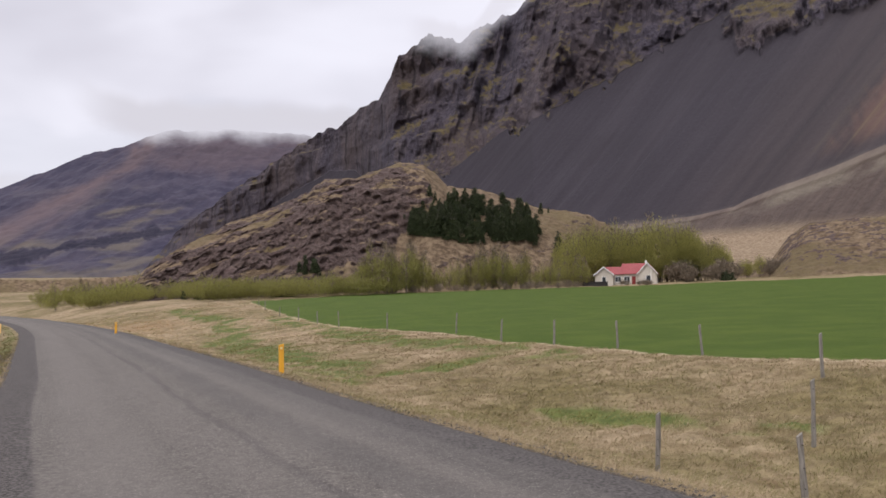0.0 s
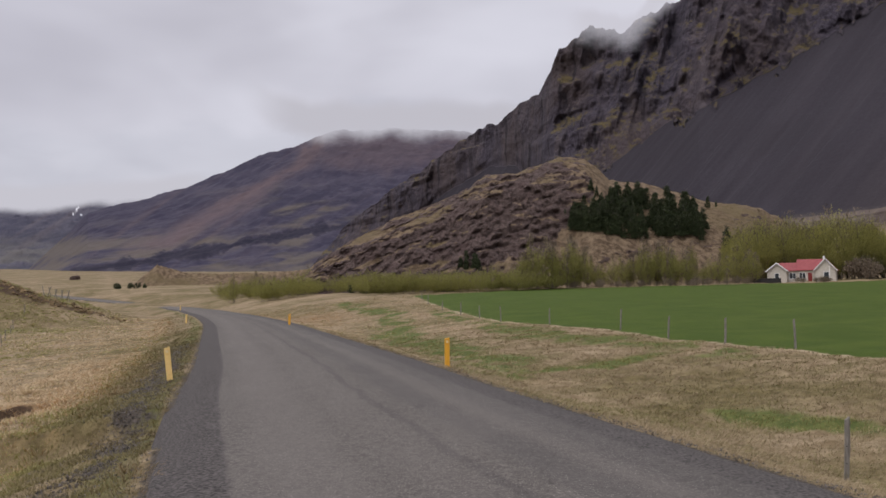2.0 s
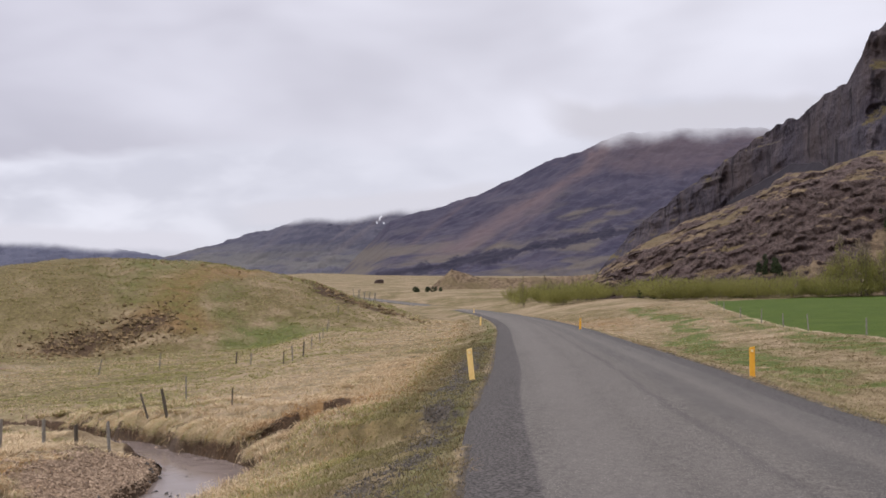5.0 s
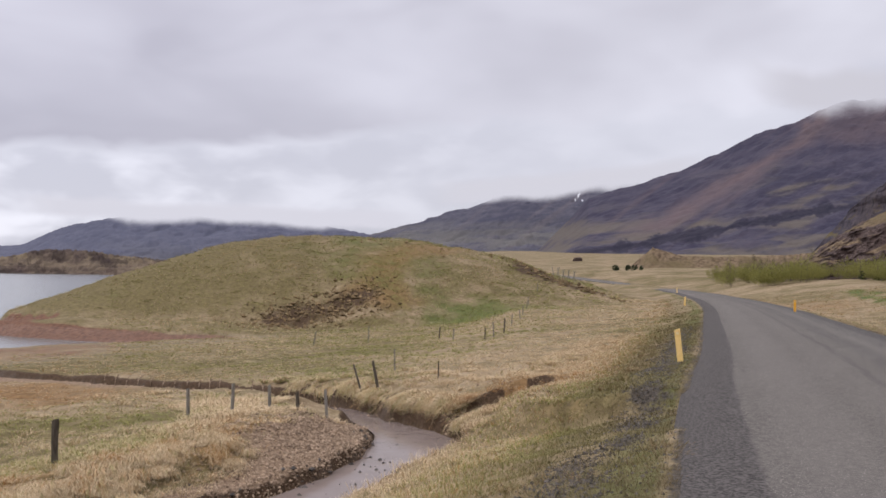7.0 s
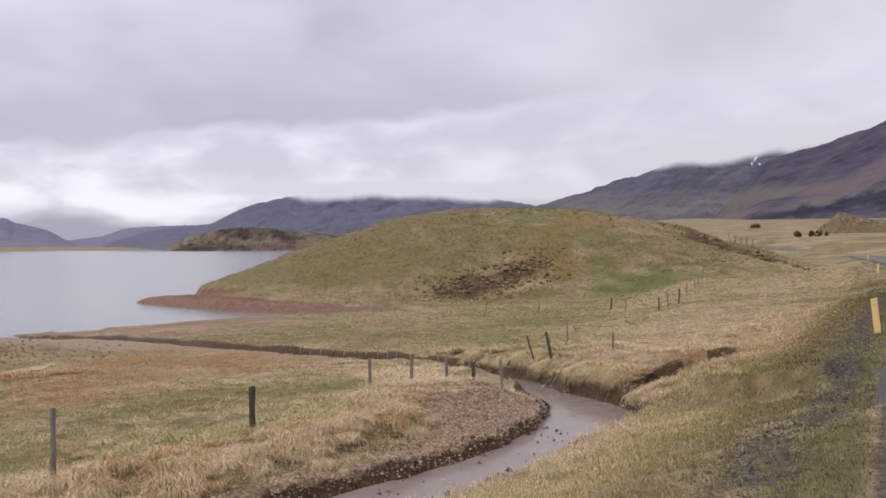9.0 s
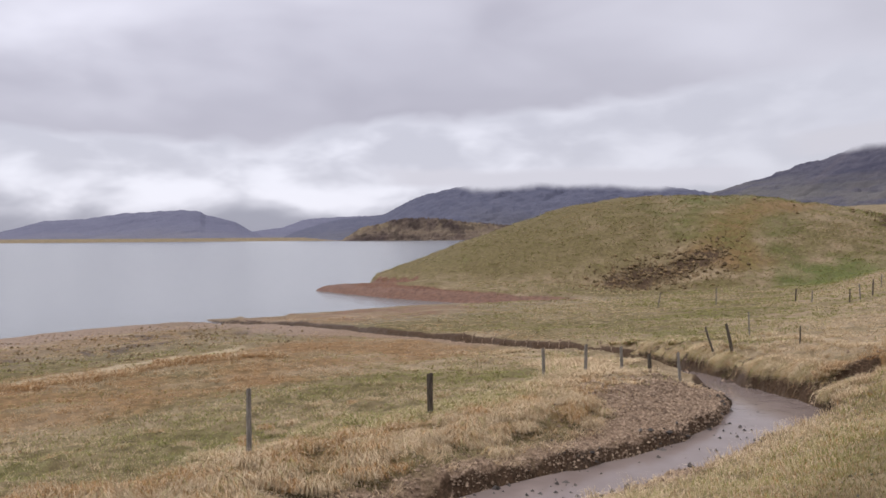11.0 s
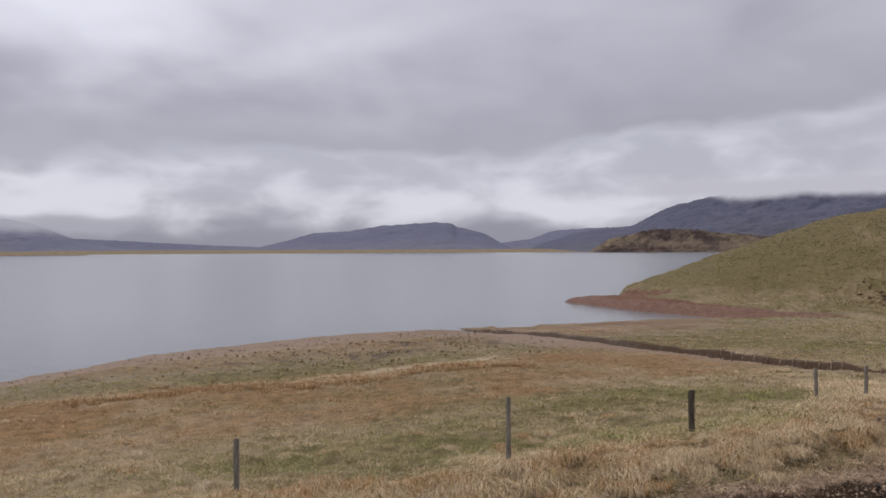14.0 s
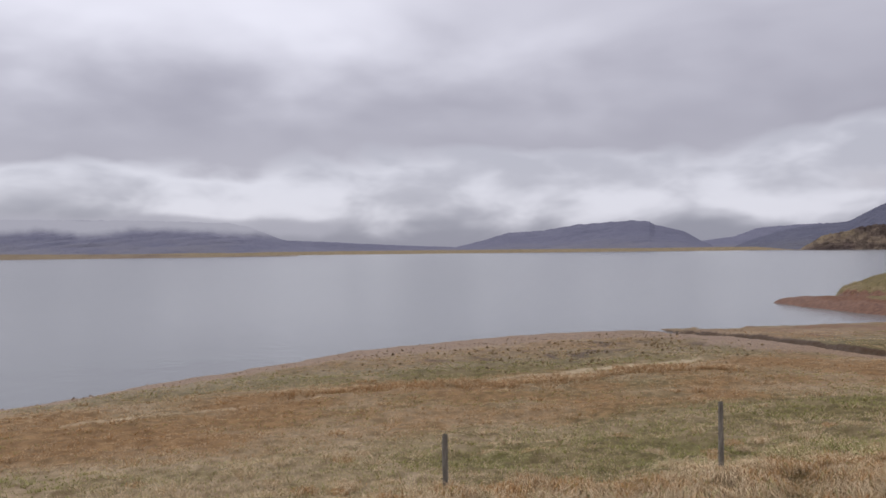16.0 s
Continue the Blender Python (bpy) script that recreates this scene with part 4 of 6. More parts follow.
def build_knoll():
    """The rocky hill in front of the cliffs, with turf on its top and ledges."""
    az = np.arange(-16, 20.5, 0.045)
    rows = []
    n_front, n_back = 220, 40
    for i in range(n_front):
        t = i / (n_front - 1)
        rows.append((*knoll_surface(az, t), t + 0 * az))
    peak, zc = rows[-1][0], rows[-1][1]
    for i in range(1, n_back + 1):
        t = i / n_back
        rows.append((peak + 70 * t, zc + (-2.8 - zc) * smooth(t, 0, 1), 1 + t + 0 * az))
    R, Z, run = (np.array(v) for v in zip(*rows))
    A = np.radians(az)[None, :] + 0 * R
    AZ = az[None, :] + 0 * R
    s = R * A
    # the rock beds dip away with the hill's long flank
    bed = Z + np.interp(AZ, [-10, 2, 8, 20], [0.02, 0.08, 0.26, 0.30]) * (s - 30) + 1.1 * fractal(s / 26, Z / 18, 2, 103)
    foot = np.interp(AZ, [1, 4, 7, 9, 12, 16, 20], [0.46, 0.36, 0.30, 0.20, 0.14, 0.10, 0.10]) + 0.10 * fractal(AZ * 0.8, run * 2, 4, 104)
    cap = np.interp(AZ, [0, 2, 5, 7, 9, 14, 20], [0.78, 0.84, 0.90, 0.99, 1.05, 1.05, 1.0]) + 0.08 * fractal(AZ * 0.9, run * 3, 4, 105)
    rock = smooth(run - foot, -0.02, 0.06) * smooth(run - cap, 0.05, -0.04) * smooth(AZ + 1.2 * fractal(AZ, run * 4, 3, 106), 0.2, 2.0)
    # outcrops that break through the turf: the cap's crags and thin bands on the gentle side
    band = smooth(ridged(s / 26, bed / 3.0, 3, 107), 0.66, 0.80)
    spots = blob(AZ, run, 7.0, 0.93, 0.8, 0.07) + blob(AZ, run, 1.6, 0.95, 1.3, 0.07) + 0.9 * blob(AZ, run, 4.4, 0.90, 1.6, 0.05)
    spots = spots + blob(AZ, run, -7.6, 0.80, 1.3, 0.10) + 0.8 * blob(AZ, run, -4.2, 0.28, 1.6, 0.06) + 0.7 * blob(AZ, run, -9.0, 0.62, 1.4, 0.08)
    flank = smooth(AZ, 8.5, 12.0)
    rock = rock * (1 - flank * (1 - smooth(ridged(s / 20, bed / 2.6, 3, 108), 0.40, 0.60)))
    rock = np.clip(np.maximum(rock, np.clip(spots, 0, 1) * (0.35 + 0.65 * band)), 0, 1)
    rock = np.maximum(rock, 0.55 * band * smooth(run, 0.15, 0.3) * smooth(AZ, 3, 0))
    step = ridged(s / 12, bed / 1.7, 4, 101) - 0.5
    block = fractal(s / 2.4, bed / 1.2, 5, 111)
    gully = ridged(s / 11 + Z / 30, Z / 40, 3, 113) - 0.5
    push = rock * (0.75 * step + 1.3 * block + 3.4 * gully * smooth(AZ, 2, 6))
    Z2 = Z + smooth(run, 0.02, 0.2) * (0.7 * fractal(s / 12, R / 12, 5, 121) + 0.9 * (ridged(s / 5, R / 5, 4, 131) - 0.5)) + rock * (0.25 * step + 0.4 * fractal(s / 2.0, bed / 0.9, 3, 119))
    turf = 1.0 - 1.1 * rock + 0.62 * rock * smooth(fractal(s / 7, bed / 1.4, 4, 109), 0.05, 0.5)
    X, Y = -(R - push) * np.sin(A), (R - push) * np.cos(A)
    me = mesh_from("rocky_hill", np.stack([X, Y, Z2], -1).reshape(-1, 3), grid_faces(*R.shape), M["knoll"], {"turf": turf})
    tagged(new("rocky_hill", me), "craggy brown rock hill with dry turf on its ledges", "hill", kind="structure")


def build_hummock():
    """The dry tussocky rise past the hayfield."""
    az = np.arange(-48, -13.4, 0.08)
    crest = at_angle([(-48, 5.5), (-35, 4.7), (-26.7, 4.3), (-24.05, 4.2), (-22.5, 4.0), (-21.5, 3.35), (-20.7, 2.35), (-20.2, 1.7), (-19.2, 1.3), (-17.5, 1.1), (-15.5, 0.8), (-14.4, 0.5), (-13.4, 0.0)], az)
    rows = []
    for i in range(90):
        t = i / 89
        r = 178 + 75 * t + 0 * az
        rows.append((r, 2.0 + (rise(crest, 253) - 2.0) * (0.5 * t + 0.5 * smooth(t, 0, 1)), t + 0 * az))
    for i in range(1, 12):
        rows.append((253 + 6 * i + 0 * az, rise(crest, 253) * (1 - i / 11) - 3, 1 + 0 * az))
    R, Z, run = (np.array(v) for v in zip(*rows))
    A = np.radians(az)[None, :] + 0 * R
    s = R * A
    Z = Z + 0.35 * fractal(s / 9, R / 9, 5, 141) + smooth(run, 0.1, 0.3) * smooth(crest, 1.2, 3.0)[None, :] * 1.5 * (ridged(s / 3.4 + R / 9, R / 1.7, 4, 151) - 0.5)
    me = mesh_from("dry_rise", np.stack([-R * np.sin(A), R * np.cos(A), Z], -1).reshape(-1, 3), grid_faces(*R.shape), M["knoll"], {"turf": 1.0 + 0.25 * fractal(s / 30, R / 12, 4, 152) - 1.2 * smooth(ridged(s / 3.4 + R / 9, R / 1.7, 4, 151), 0.66, 0.80) * smooth(run, 0.2, 0.45) * smooth(crest, 1.5, 3.2)[None, :]})
    tagged(new("dry_rise", me), "low rise of dry brown grass with eroded edges", "hill", kind="structure")


def build_far(name, label, mat, table, start, peak, step=0.08, seed=0, rough=1.0, low=None, extra=None, rows_n=90, bench=1.0):
    """A mountain that closes the distance: crest heights by bearing, seen from the road."""
    lo, hi = min(t[0] for t in table), max(t[0] for t in table)
    az = np.arange(lo, hi + step / 2, step)
    crest = at_angle(table, az)
    zb = (LAKE + 1.0 if low is None else low) + 0 * az
    zc = np.maximum(rise(crest, peak), zb + 1)
    rows = []
    for i in range(rows_n):
        t = i / (rows_n - 1)
        rows.append((start + (peak - start) * t + 0 * az, zb - 8 + (zc - zb + 8) * (0.35 * t + 0.65 * t ** 1.7), t + 0 * az))
    for i in range(1, 5):
        rows.append((peak + 60.0 * i + 0 * az, zc - 0.12 * i * (zc - zb) - 5 * i, 1 + 0 * az))
    R, Z, run = (np.array(v) for v in zip(*rows))
    A = np.radians(az)[None, :] + 0 * R
    s, span = R * A, (peak - start)
    tall = (zc - zb)[None, :]
    k = smooth(run, 0.02, 0.25) * rough
    hold = 1.0 - 0.75 * smooth(run, 0.85, 1.0)
    gully = ridged(s / (span * 0.11), R / (span * 0.45), 5, 200 + seed) - 0.5
    Z2 = Z + k * hold * tall * 0.10 * gully + k * tall * 0.022 * fractal(s / (span * 0.025), R / (span * 0.025), 5, 210 + seed)
    Z2 = Z2 + bench * k * hold * tall * 0.018 * np.sin(Z / (tall * 0.03 + 3) + 3 * fractal(s / span / 0.2, R / span / 0.2, 3, 220 + seed))
    attrs = {"run": run * 6, "fan": az[None, :] + 0 * R, "moss": smooth(run, 0.75, 0.25), "snow": 0 * R}
    if extra:
        attrs.update(extra(az[None, :] + 0 * R, run, np.degrees(np.arctan2(Z2 - EYE, R))))
    me = mesh_from(name, np.stack([-R * np.sin(A), R * np.cos(A), Z2], -1).reshape(-1, 3), grid_faces(*R.shape), M[mat], attrs)
    tagged(new(name, me), label, "mountain", kind="structure")


def snow_streaks(az, run, el):
    line = 33.0 - 0.55 * (el - 5.15) - 0.35 * (el > 5.28) * (el - 5.28)
    streak = np.exp(-((az - line) / 0.035) ** 2) * (el > 5.02) * (el < 5.5) * (np.sin(el * 60) > -0.6)
    patch = np.exp(-((az - 31.6) / 0.06) ** 2 - ((el - 5.03) / 0.03) ** 2)
    return {"snow": np.clip(1.6 * (streak + patch + np.exp(-((az - 32.6) / 0.05) ** 2 - ((el - 5.02) / 0.035) ** 2)), 0, 1), "fan": az + 1.3 * el, "run": el * 0.35, "moss": smooth(el, 4.2, 2.5) * 0.8}



def brown_slope(az, run, el):
    wob = 0.5 * fractal(az * 0.8, el * 0.8, 4, 301)
    line = np.interp(el, [2.9, 3.9, 5.2, 6.65, 8.1, 9.8], [29.0, 26.9, 24.8, 22.6, 19.8, 18.3])
    chute = np.exp(-((az - line + 0.8 * wob) / np.interp(el, [3, 5, 7, 9.5], [1.5, 1.15, 0.8, 0.5])) ** 2) * smooth(el, 2.4, 3.6)
    cap = smooth(az + wob, 20.5, 18.2) * smooth(el + wob, 7.6, 8.8)
    grass = 0.9 * smooth(az + 2 * wob, 24.5, 20) * smooth(el + wob, 7.4, 5.4) * smooth(lattice((az + 2.2 * el) * 0.8, el * 2.6, 304), 0.35, 0.65)
    fans = smooth(az, 21, 26) * smooth(el + 0.5 * wob, 5.0, 3.0) * 0.95 * smooth(lattice((az + 1.6 * el) * 1.1, el * 0.3, 303), 0.3, 0.55)
    # cliff bands with pale ledges on top of them
    band, ledge = 0 * az, 0 * az
    for level, thick, az0, az1, weight, seed in ((3.35, 0.42, 35, 12, 1.0, 311), (4.9, 0.16, 23, 14, 0.45, 312), (6.6, 0.20, 27, 22, 0.4, 315)):
        line = level - 0.19 * (az - 23.4) + 0.10 * fractal(az * 0.7, 0 * az, 2, seed)
        deep = thick * (0.2 + 1.1 * lattice(az * 1.1, 0 * az, seed + 20)) * smooth(az, az0, az0 - 2) * smooth(az, az1, az1 + 2)
        ragged = np.abs(el - line) + 0.35 * deep * fractal(az * 5, el * 5, 3, seed + 40)
        band = np.maximum(band, weight * smooth(ragged, 1.1 * deep, 0.45 * deep) * (deep > 0.03))
        ledge = np.maximum(ledge, weight * smooth(np.abs(el - line - deep - 0.12), 0.22, 0.05) * (deep > 0.05))
    moss = np.clip(np.maximum(grass, fans) + 0.35 * ledge + 0.9 * smooth(el + 0.5 * wob, 2.3, 1.7) - band, 0, 1)
    return {"chute": np.clip(chute + 0.55 * cap, 0, 1) * (1 - band), "moss": moss, "band": np.clip(band, 0, 1), "fan": az + 1.24 * el, "run": el * 0.35}


build_cliff()
build_knoll()
build_hummock()
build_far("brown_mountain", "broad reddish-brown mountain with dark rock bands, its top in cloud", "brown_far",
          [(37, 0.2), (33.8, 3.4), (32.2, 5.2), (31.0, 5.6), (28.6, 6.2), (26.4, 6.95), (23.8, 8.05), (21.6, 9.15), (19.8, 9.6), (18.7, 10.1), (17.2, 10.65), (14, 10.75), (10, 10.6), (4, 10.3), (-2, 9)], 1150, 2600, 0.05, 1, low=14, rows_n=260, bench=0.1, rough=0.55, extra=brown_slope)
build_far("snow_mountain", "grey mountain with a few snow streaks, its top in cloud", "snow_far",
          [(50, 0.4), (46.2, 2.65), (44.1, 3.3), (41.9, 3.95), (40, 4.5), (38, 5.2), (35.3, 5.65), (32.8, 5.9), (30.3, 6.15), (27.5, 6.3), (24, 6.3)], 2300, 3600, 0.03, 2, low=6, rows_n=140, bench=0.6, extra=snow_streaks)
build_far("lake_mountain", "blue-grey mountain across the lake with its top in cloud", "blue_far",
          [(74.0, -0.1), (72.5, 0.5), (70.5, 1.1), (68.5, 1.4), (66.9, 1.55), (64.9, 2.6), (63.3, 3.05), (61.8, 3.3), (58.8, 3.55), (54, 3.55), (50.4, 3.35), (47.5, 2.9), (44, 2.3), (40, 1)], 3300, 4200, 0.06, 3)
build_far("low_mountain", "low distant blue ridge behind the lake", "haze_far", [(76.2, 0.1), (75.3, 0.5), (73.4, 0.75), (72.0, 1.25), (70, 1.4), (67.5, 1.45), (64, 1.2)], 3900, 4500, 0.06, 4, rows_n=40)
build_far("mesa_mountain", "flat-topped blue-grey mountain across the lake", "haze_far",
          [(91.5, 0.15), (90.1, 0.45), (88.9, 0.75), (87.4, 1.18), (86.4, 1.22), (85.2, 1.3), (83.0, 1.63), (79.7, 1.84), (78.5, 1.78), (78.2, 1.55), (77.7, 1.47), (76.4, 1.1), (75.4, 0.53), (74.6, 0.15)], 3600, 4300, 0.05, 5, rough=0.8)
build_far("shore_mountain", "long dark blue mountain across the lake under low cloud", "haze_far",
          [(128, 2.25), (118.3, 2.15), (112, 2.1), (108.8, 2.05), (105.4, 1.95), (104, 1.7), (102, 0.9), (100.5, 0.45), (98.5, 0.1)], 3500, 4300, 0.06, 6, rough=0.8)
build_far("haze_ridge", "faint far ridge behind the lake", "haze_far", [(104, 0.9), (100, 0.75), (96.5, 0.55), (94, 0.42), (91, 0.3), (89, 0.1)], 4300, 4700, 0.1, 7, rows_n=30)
build_far("headland", "dark rocky headland with brown turf at the water", "headland",
          [(70.0, -0.3), (69.4, 0.1), (68.4, 0.72), (67.2, 0.95), (66, 1.25), (64.7, 1.33), (62.8, 1.18), (61.9, 1.05), (60.2, 0.92), (58, 0.7), (54, 0.2)], 2750, 2900, 0.04, 8, rough=3.0, rows_n=80, extra=lambda az, run, el: {"moss": smooth(run, 0.45, 0.9) * smooth(fractal(az * 2, run * 3, 3, 305), -0.3, 0.2), "band": 0.75 * smooth(fractal(az * 1.6, run * 4, 4, 306), 0.08, 0.45)})
build_far("shore_point", "low dark-banked point of land across the lake", "headland", [(101, -0.3), (103, -0.16), (108, -0.02), (112, 0.05), (118, 0.12), (128, 0.2), (135, 0.1)], 2000, 2120, 0.05, 10, rough=1.5, rows_n=20, extra=lambda az, run, el: {"moss": smooth(run, 0.3, 0.6), "band": smooth(run, 0.5, 0.2)})
build_far("valley_mound", "earth mound and low tan ridge on the valley floor", "knoll", [(30.6, 0.5), (29.4, 1.0), (28.8, 1.55), (28.2, 2.05), (27.6, 1.9), (26.5, 1.55), (24.5, 1.5), (22, 1.55), (19, 1.75), (16, 1.9), (12, 1.9)], 430, 470, 0.05, 9, low=4, rows_n=30, extra=lambda az, run, el: {"turf": 1.2 + 0 * az})


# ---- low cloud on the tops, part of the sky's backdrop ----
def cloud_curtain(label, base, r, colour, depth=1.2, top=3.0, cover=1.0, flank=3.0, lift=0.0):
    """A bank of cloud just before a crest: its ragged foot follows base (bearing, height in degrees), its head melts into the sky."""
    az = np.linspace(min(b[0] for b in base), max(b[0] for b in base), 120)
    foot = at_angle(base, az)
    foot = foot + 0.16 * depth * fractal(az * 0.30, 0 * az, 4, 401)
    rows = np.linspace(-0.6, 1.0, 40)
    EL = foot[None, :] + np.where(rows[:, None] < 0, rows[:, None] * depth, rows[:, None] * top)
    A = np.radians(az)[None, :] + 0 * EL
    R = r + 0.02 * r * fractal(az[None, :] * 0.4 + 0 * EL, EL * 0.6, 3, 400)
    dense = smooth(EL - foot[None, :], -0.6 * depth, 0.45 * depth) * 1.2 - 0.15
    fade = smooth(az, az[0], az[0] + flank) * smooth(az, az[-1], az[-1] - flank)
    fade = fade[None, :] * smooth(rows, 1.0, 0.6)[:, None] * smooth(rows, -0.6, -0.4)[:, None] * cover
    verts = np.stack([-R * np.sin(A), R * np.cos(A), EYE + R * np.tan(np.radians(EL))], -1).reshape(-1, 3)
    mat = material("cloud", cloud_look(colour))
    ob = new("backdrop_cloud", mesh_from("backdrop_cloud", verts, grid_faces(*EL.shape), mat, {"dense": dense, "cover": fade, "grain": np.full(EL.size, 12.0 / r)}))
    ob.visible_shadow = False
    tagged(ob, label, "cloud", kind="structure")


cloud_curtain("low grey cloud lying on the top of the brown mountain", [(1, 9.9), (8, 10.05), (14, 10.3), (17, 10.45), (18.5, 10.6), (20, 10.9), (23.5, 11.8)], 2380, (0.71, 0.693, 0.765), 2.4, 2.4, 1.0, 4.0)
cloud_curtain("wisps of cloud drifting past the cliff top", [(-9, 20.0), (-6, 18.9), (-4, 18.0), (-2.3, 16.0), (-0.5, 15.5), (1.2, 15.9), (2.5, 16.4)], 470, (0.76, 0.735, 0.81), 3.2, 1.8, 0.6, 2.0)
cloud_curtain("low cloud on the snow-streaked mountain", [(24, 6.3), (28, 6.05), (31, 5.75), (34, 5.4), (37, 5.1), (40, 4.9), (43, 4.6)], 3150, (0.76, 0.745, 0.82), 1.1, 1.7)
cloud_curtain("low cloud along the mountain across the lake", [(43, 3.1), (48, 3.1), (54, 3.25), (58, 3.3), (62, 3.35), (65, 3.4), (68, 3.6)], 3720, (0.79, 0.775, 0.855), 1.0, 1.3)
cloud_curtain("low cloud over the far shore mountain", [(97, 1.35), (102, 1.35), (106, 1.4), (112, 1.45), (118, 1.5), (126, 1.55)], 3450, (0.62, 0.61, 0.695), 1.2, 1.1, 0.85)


# ---- things ----
def part(name, bm, mat, parent, label=""):
    """Links a bmesh as one mesh object under a thing or a part."""
    me = bpy.data.meshes.new(name)
    bm.to_mesh(me)
    bm.free()
    me.materials.append(M[mat] if isinstance(mat, str) else mat)
    ob = new(name, me)
    ob.parent = parent
    return tagged(ob, label)


def box(bm, x0, x1, y0, y1, z0, z1, bevel=0.0):
    m = Matrix.LocRotScale(((x0 + x1) / 2, (y0 + y1) / 2, (z0 + z1) / 2), None, (x1 - x0, y1 - y0, z1 - z0))
    made = bmesh.ops.create_cube(bm, size=1.0, matrix=m)
    if bevel:
        edges = list({e for v in made["verts"] for e in v.link_edges})
        bmesh.ops.bevel(bm, geom=edges, offset=bevel, segments=2, affect="EDGES")
    return bm


def height(x, y):
    """The finished ground's height at one place."""
    X, Y = np.array([[float(x)]]), np.array([[float(y)]])
    Z = land(X, Y)
    return float((Z + relief(X, Y, masks(X, Y, Z)))[0, 0])


def bearing(az, dist):
    a = radians(az)
    return -dist * math.sin(a), dist * math.cos(a)


# ---- the house past the hayfield ----
def gable(bm, x0, x1, y0, y1, z0, eave, ridge, along):
    """Walls of a gabled block, closed; the ridge runs along x or y."""
    if along == "x":
        mid = (y0 + y1) / 2
        ends = [[(x, y0, z0), (x, y1, z0), (x, y1, eave), (x, mid, ridge), (x, y0, eave)] for x in (x0, x1)]
    else:
        mid = (x0 + x1) / 2
        ends = [[(x0, y, z0), (x1, y, z0), (x1, y, eave), (mid, y, ridge), (x0, y, eave)] for y in (y0, y1)]
    a, b = ([bm.verts.new(v) for v in end] for end in ends)
    bm.faces.new(a)
    bm.faces.new(b[::-1])
    for i in range(5):
        j = (i + 1) % 5
        bm.faces.new((a[j], a[i], b[i], b[j]))
    bmesh.ops.recalc_face_normals(bm, faces=bm.faces)


def roof_slopes(bm, x0, x1, y0, y1, eave, ridge, along, over=0.35, thick=0.12):
    """Two roof slabs with overhang, and a ribbed sheet on them."""
    half = (y1 - y0) / 2 if along == "x" else (x1 - x0) / 2
    fall = (ridge - eave) / half
    for side in (-1, 1):
        quad = []
        for along_t, out in ((0, 0), (1, 0), (1, 1), (0, 1)):
            d = out * (half + over)
            z = ridge - fall * d + 0.05
            if along == "x":
                quad.append((x0 - over + along_t * (x1 - x0 + 2 * over), (y0 + y1) / 2 + side * d, z))
            else:
                quad.append(((x0 + x1) / 2 + side * d, y0 - over + along_t * (y1 - y0 + 2 * over), z))
        low = [bm.verts.new(v) for v in quad]
        high = [bm.verts.new((v[0], v[1], v[2] + thick)) for v in quad]
        bm.faces.new(low)
        bm.faces.new(high)
        for i in range(4):
            j = (i + 1) % 4
            bm.faces.new((low[i], low[j], high[j], high[i]))
    bmesh.ops.recalc_face_normals(bm, faces=bm.faces)


def house_window(parent, x, y, z, w, h, panes=2):
    win = part("window", box(bmesh.new(), x - w / 2 - 0.08, x + w / 2 + 0.08, y - 0.07, y - 0.02, z - 0.08, z + h + 0.08, 0.01), "trim", parent, "white-framed window")
    for i in range(panes):
        a = x - w / 2 + i * w / panes + 0.03
        part("pane", box(bmesh.new(), a, a + w / panes - 0.06, y - 0.085, y - 0.065, z, z + h), "pane", win, "dark glass pane")
    part("sill", box(bmesh.new(), x - w / 2 - 0.14, x + w / 2 + 0.14, y - 0.16, y - 0.02, z - 0.14, z - 0.08), "trim", win)


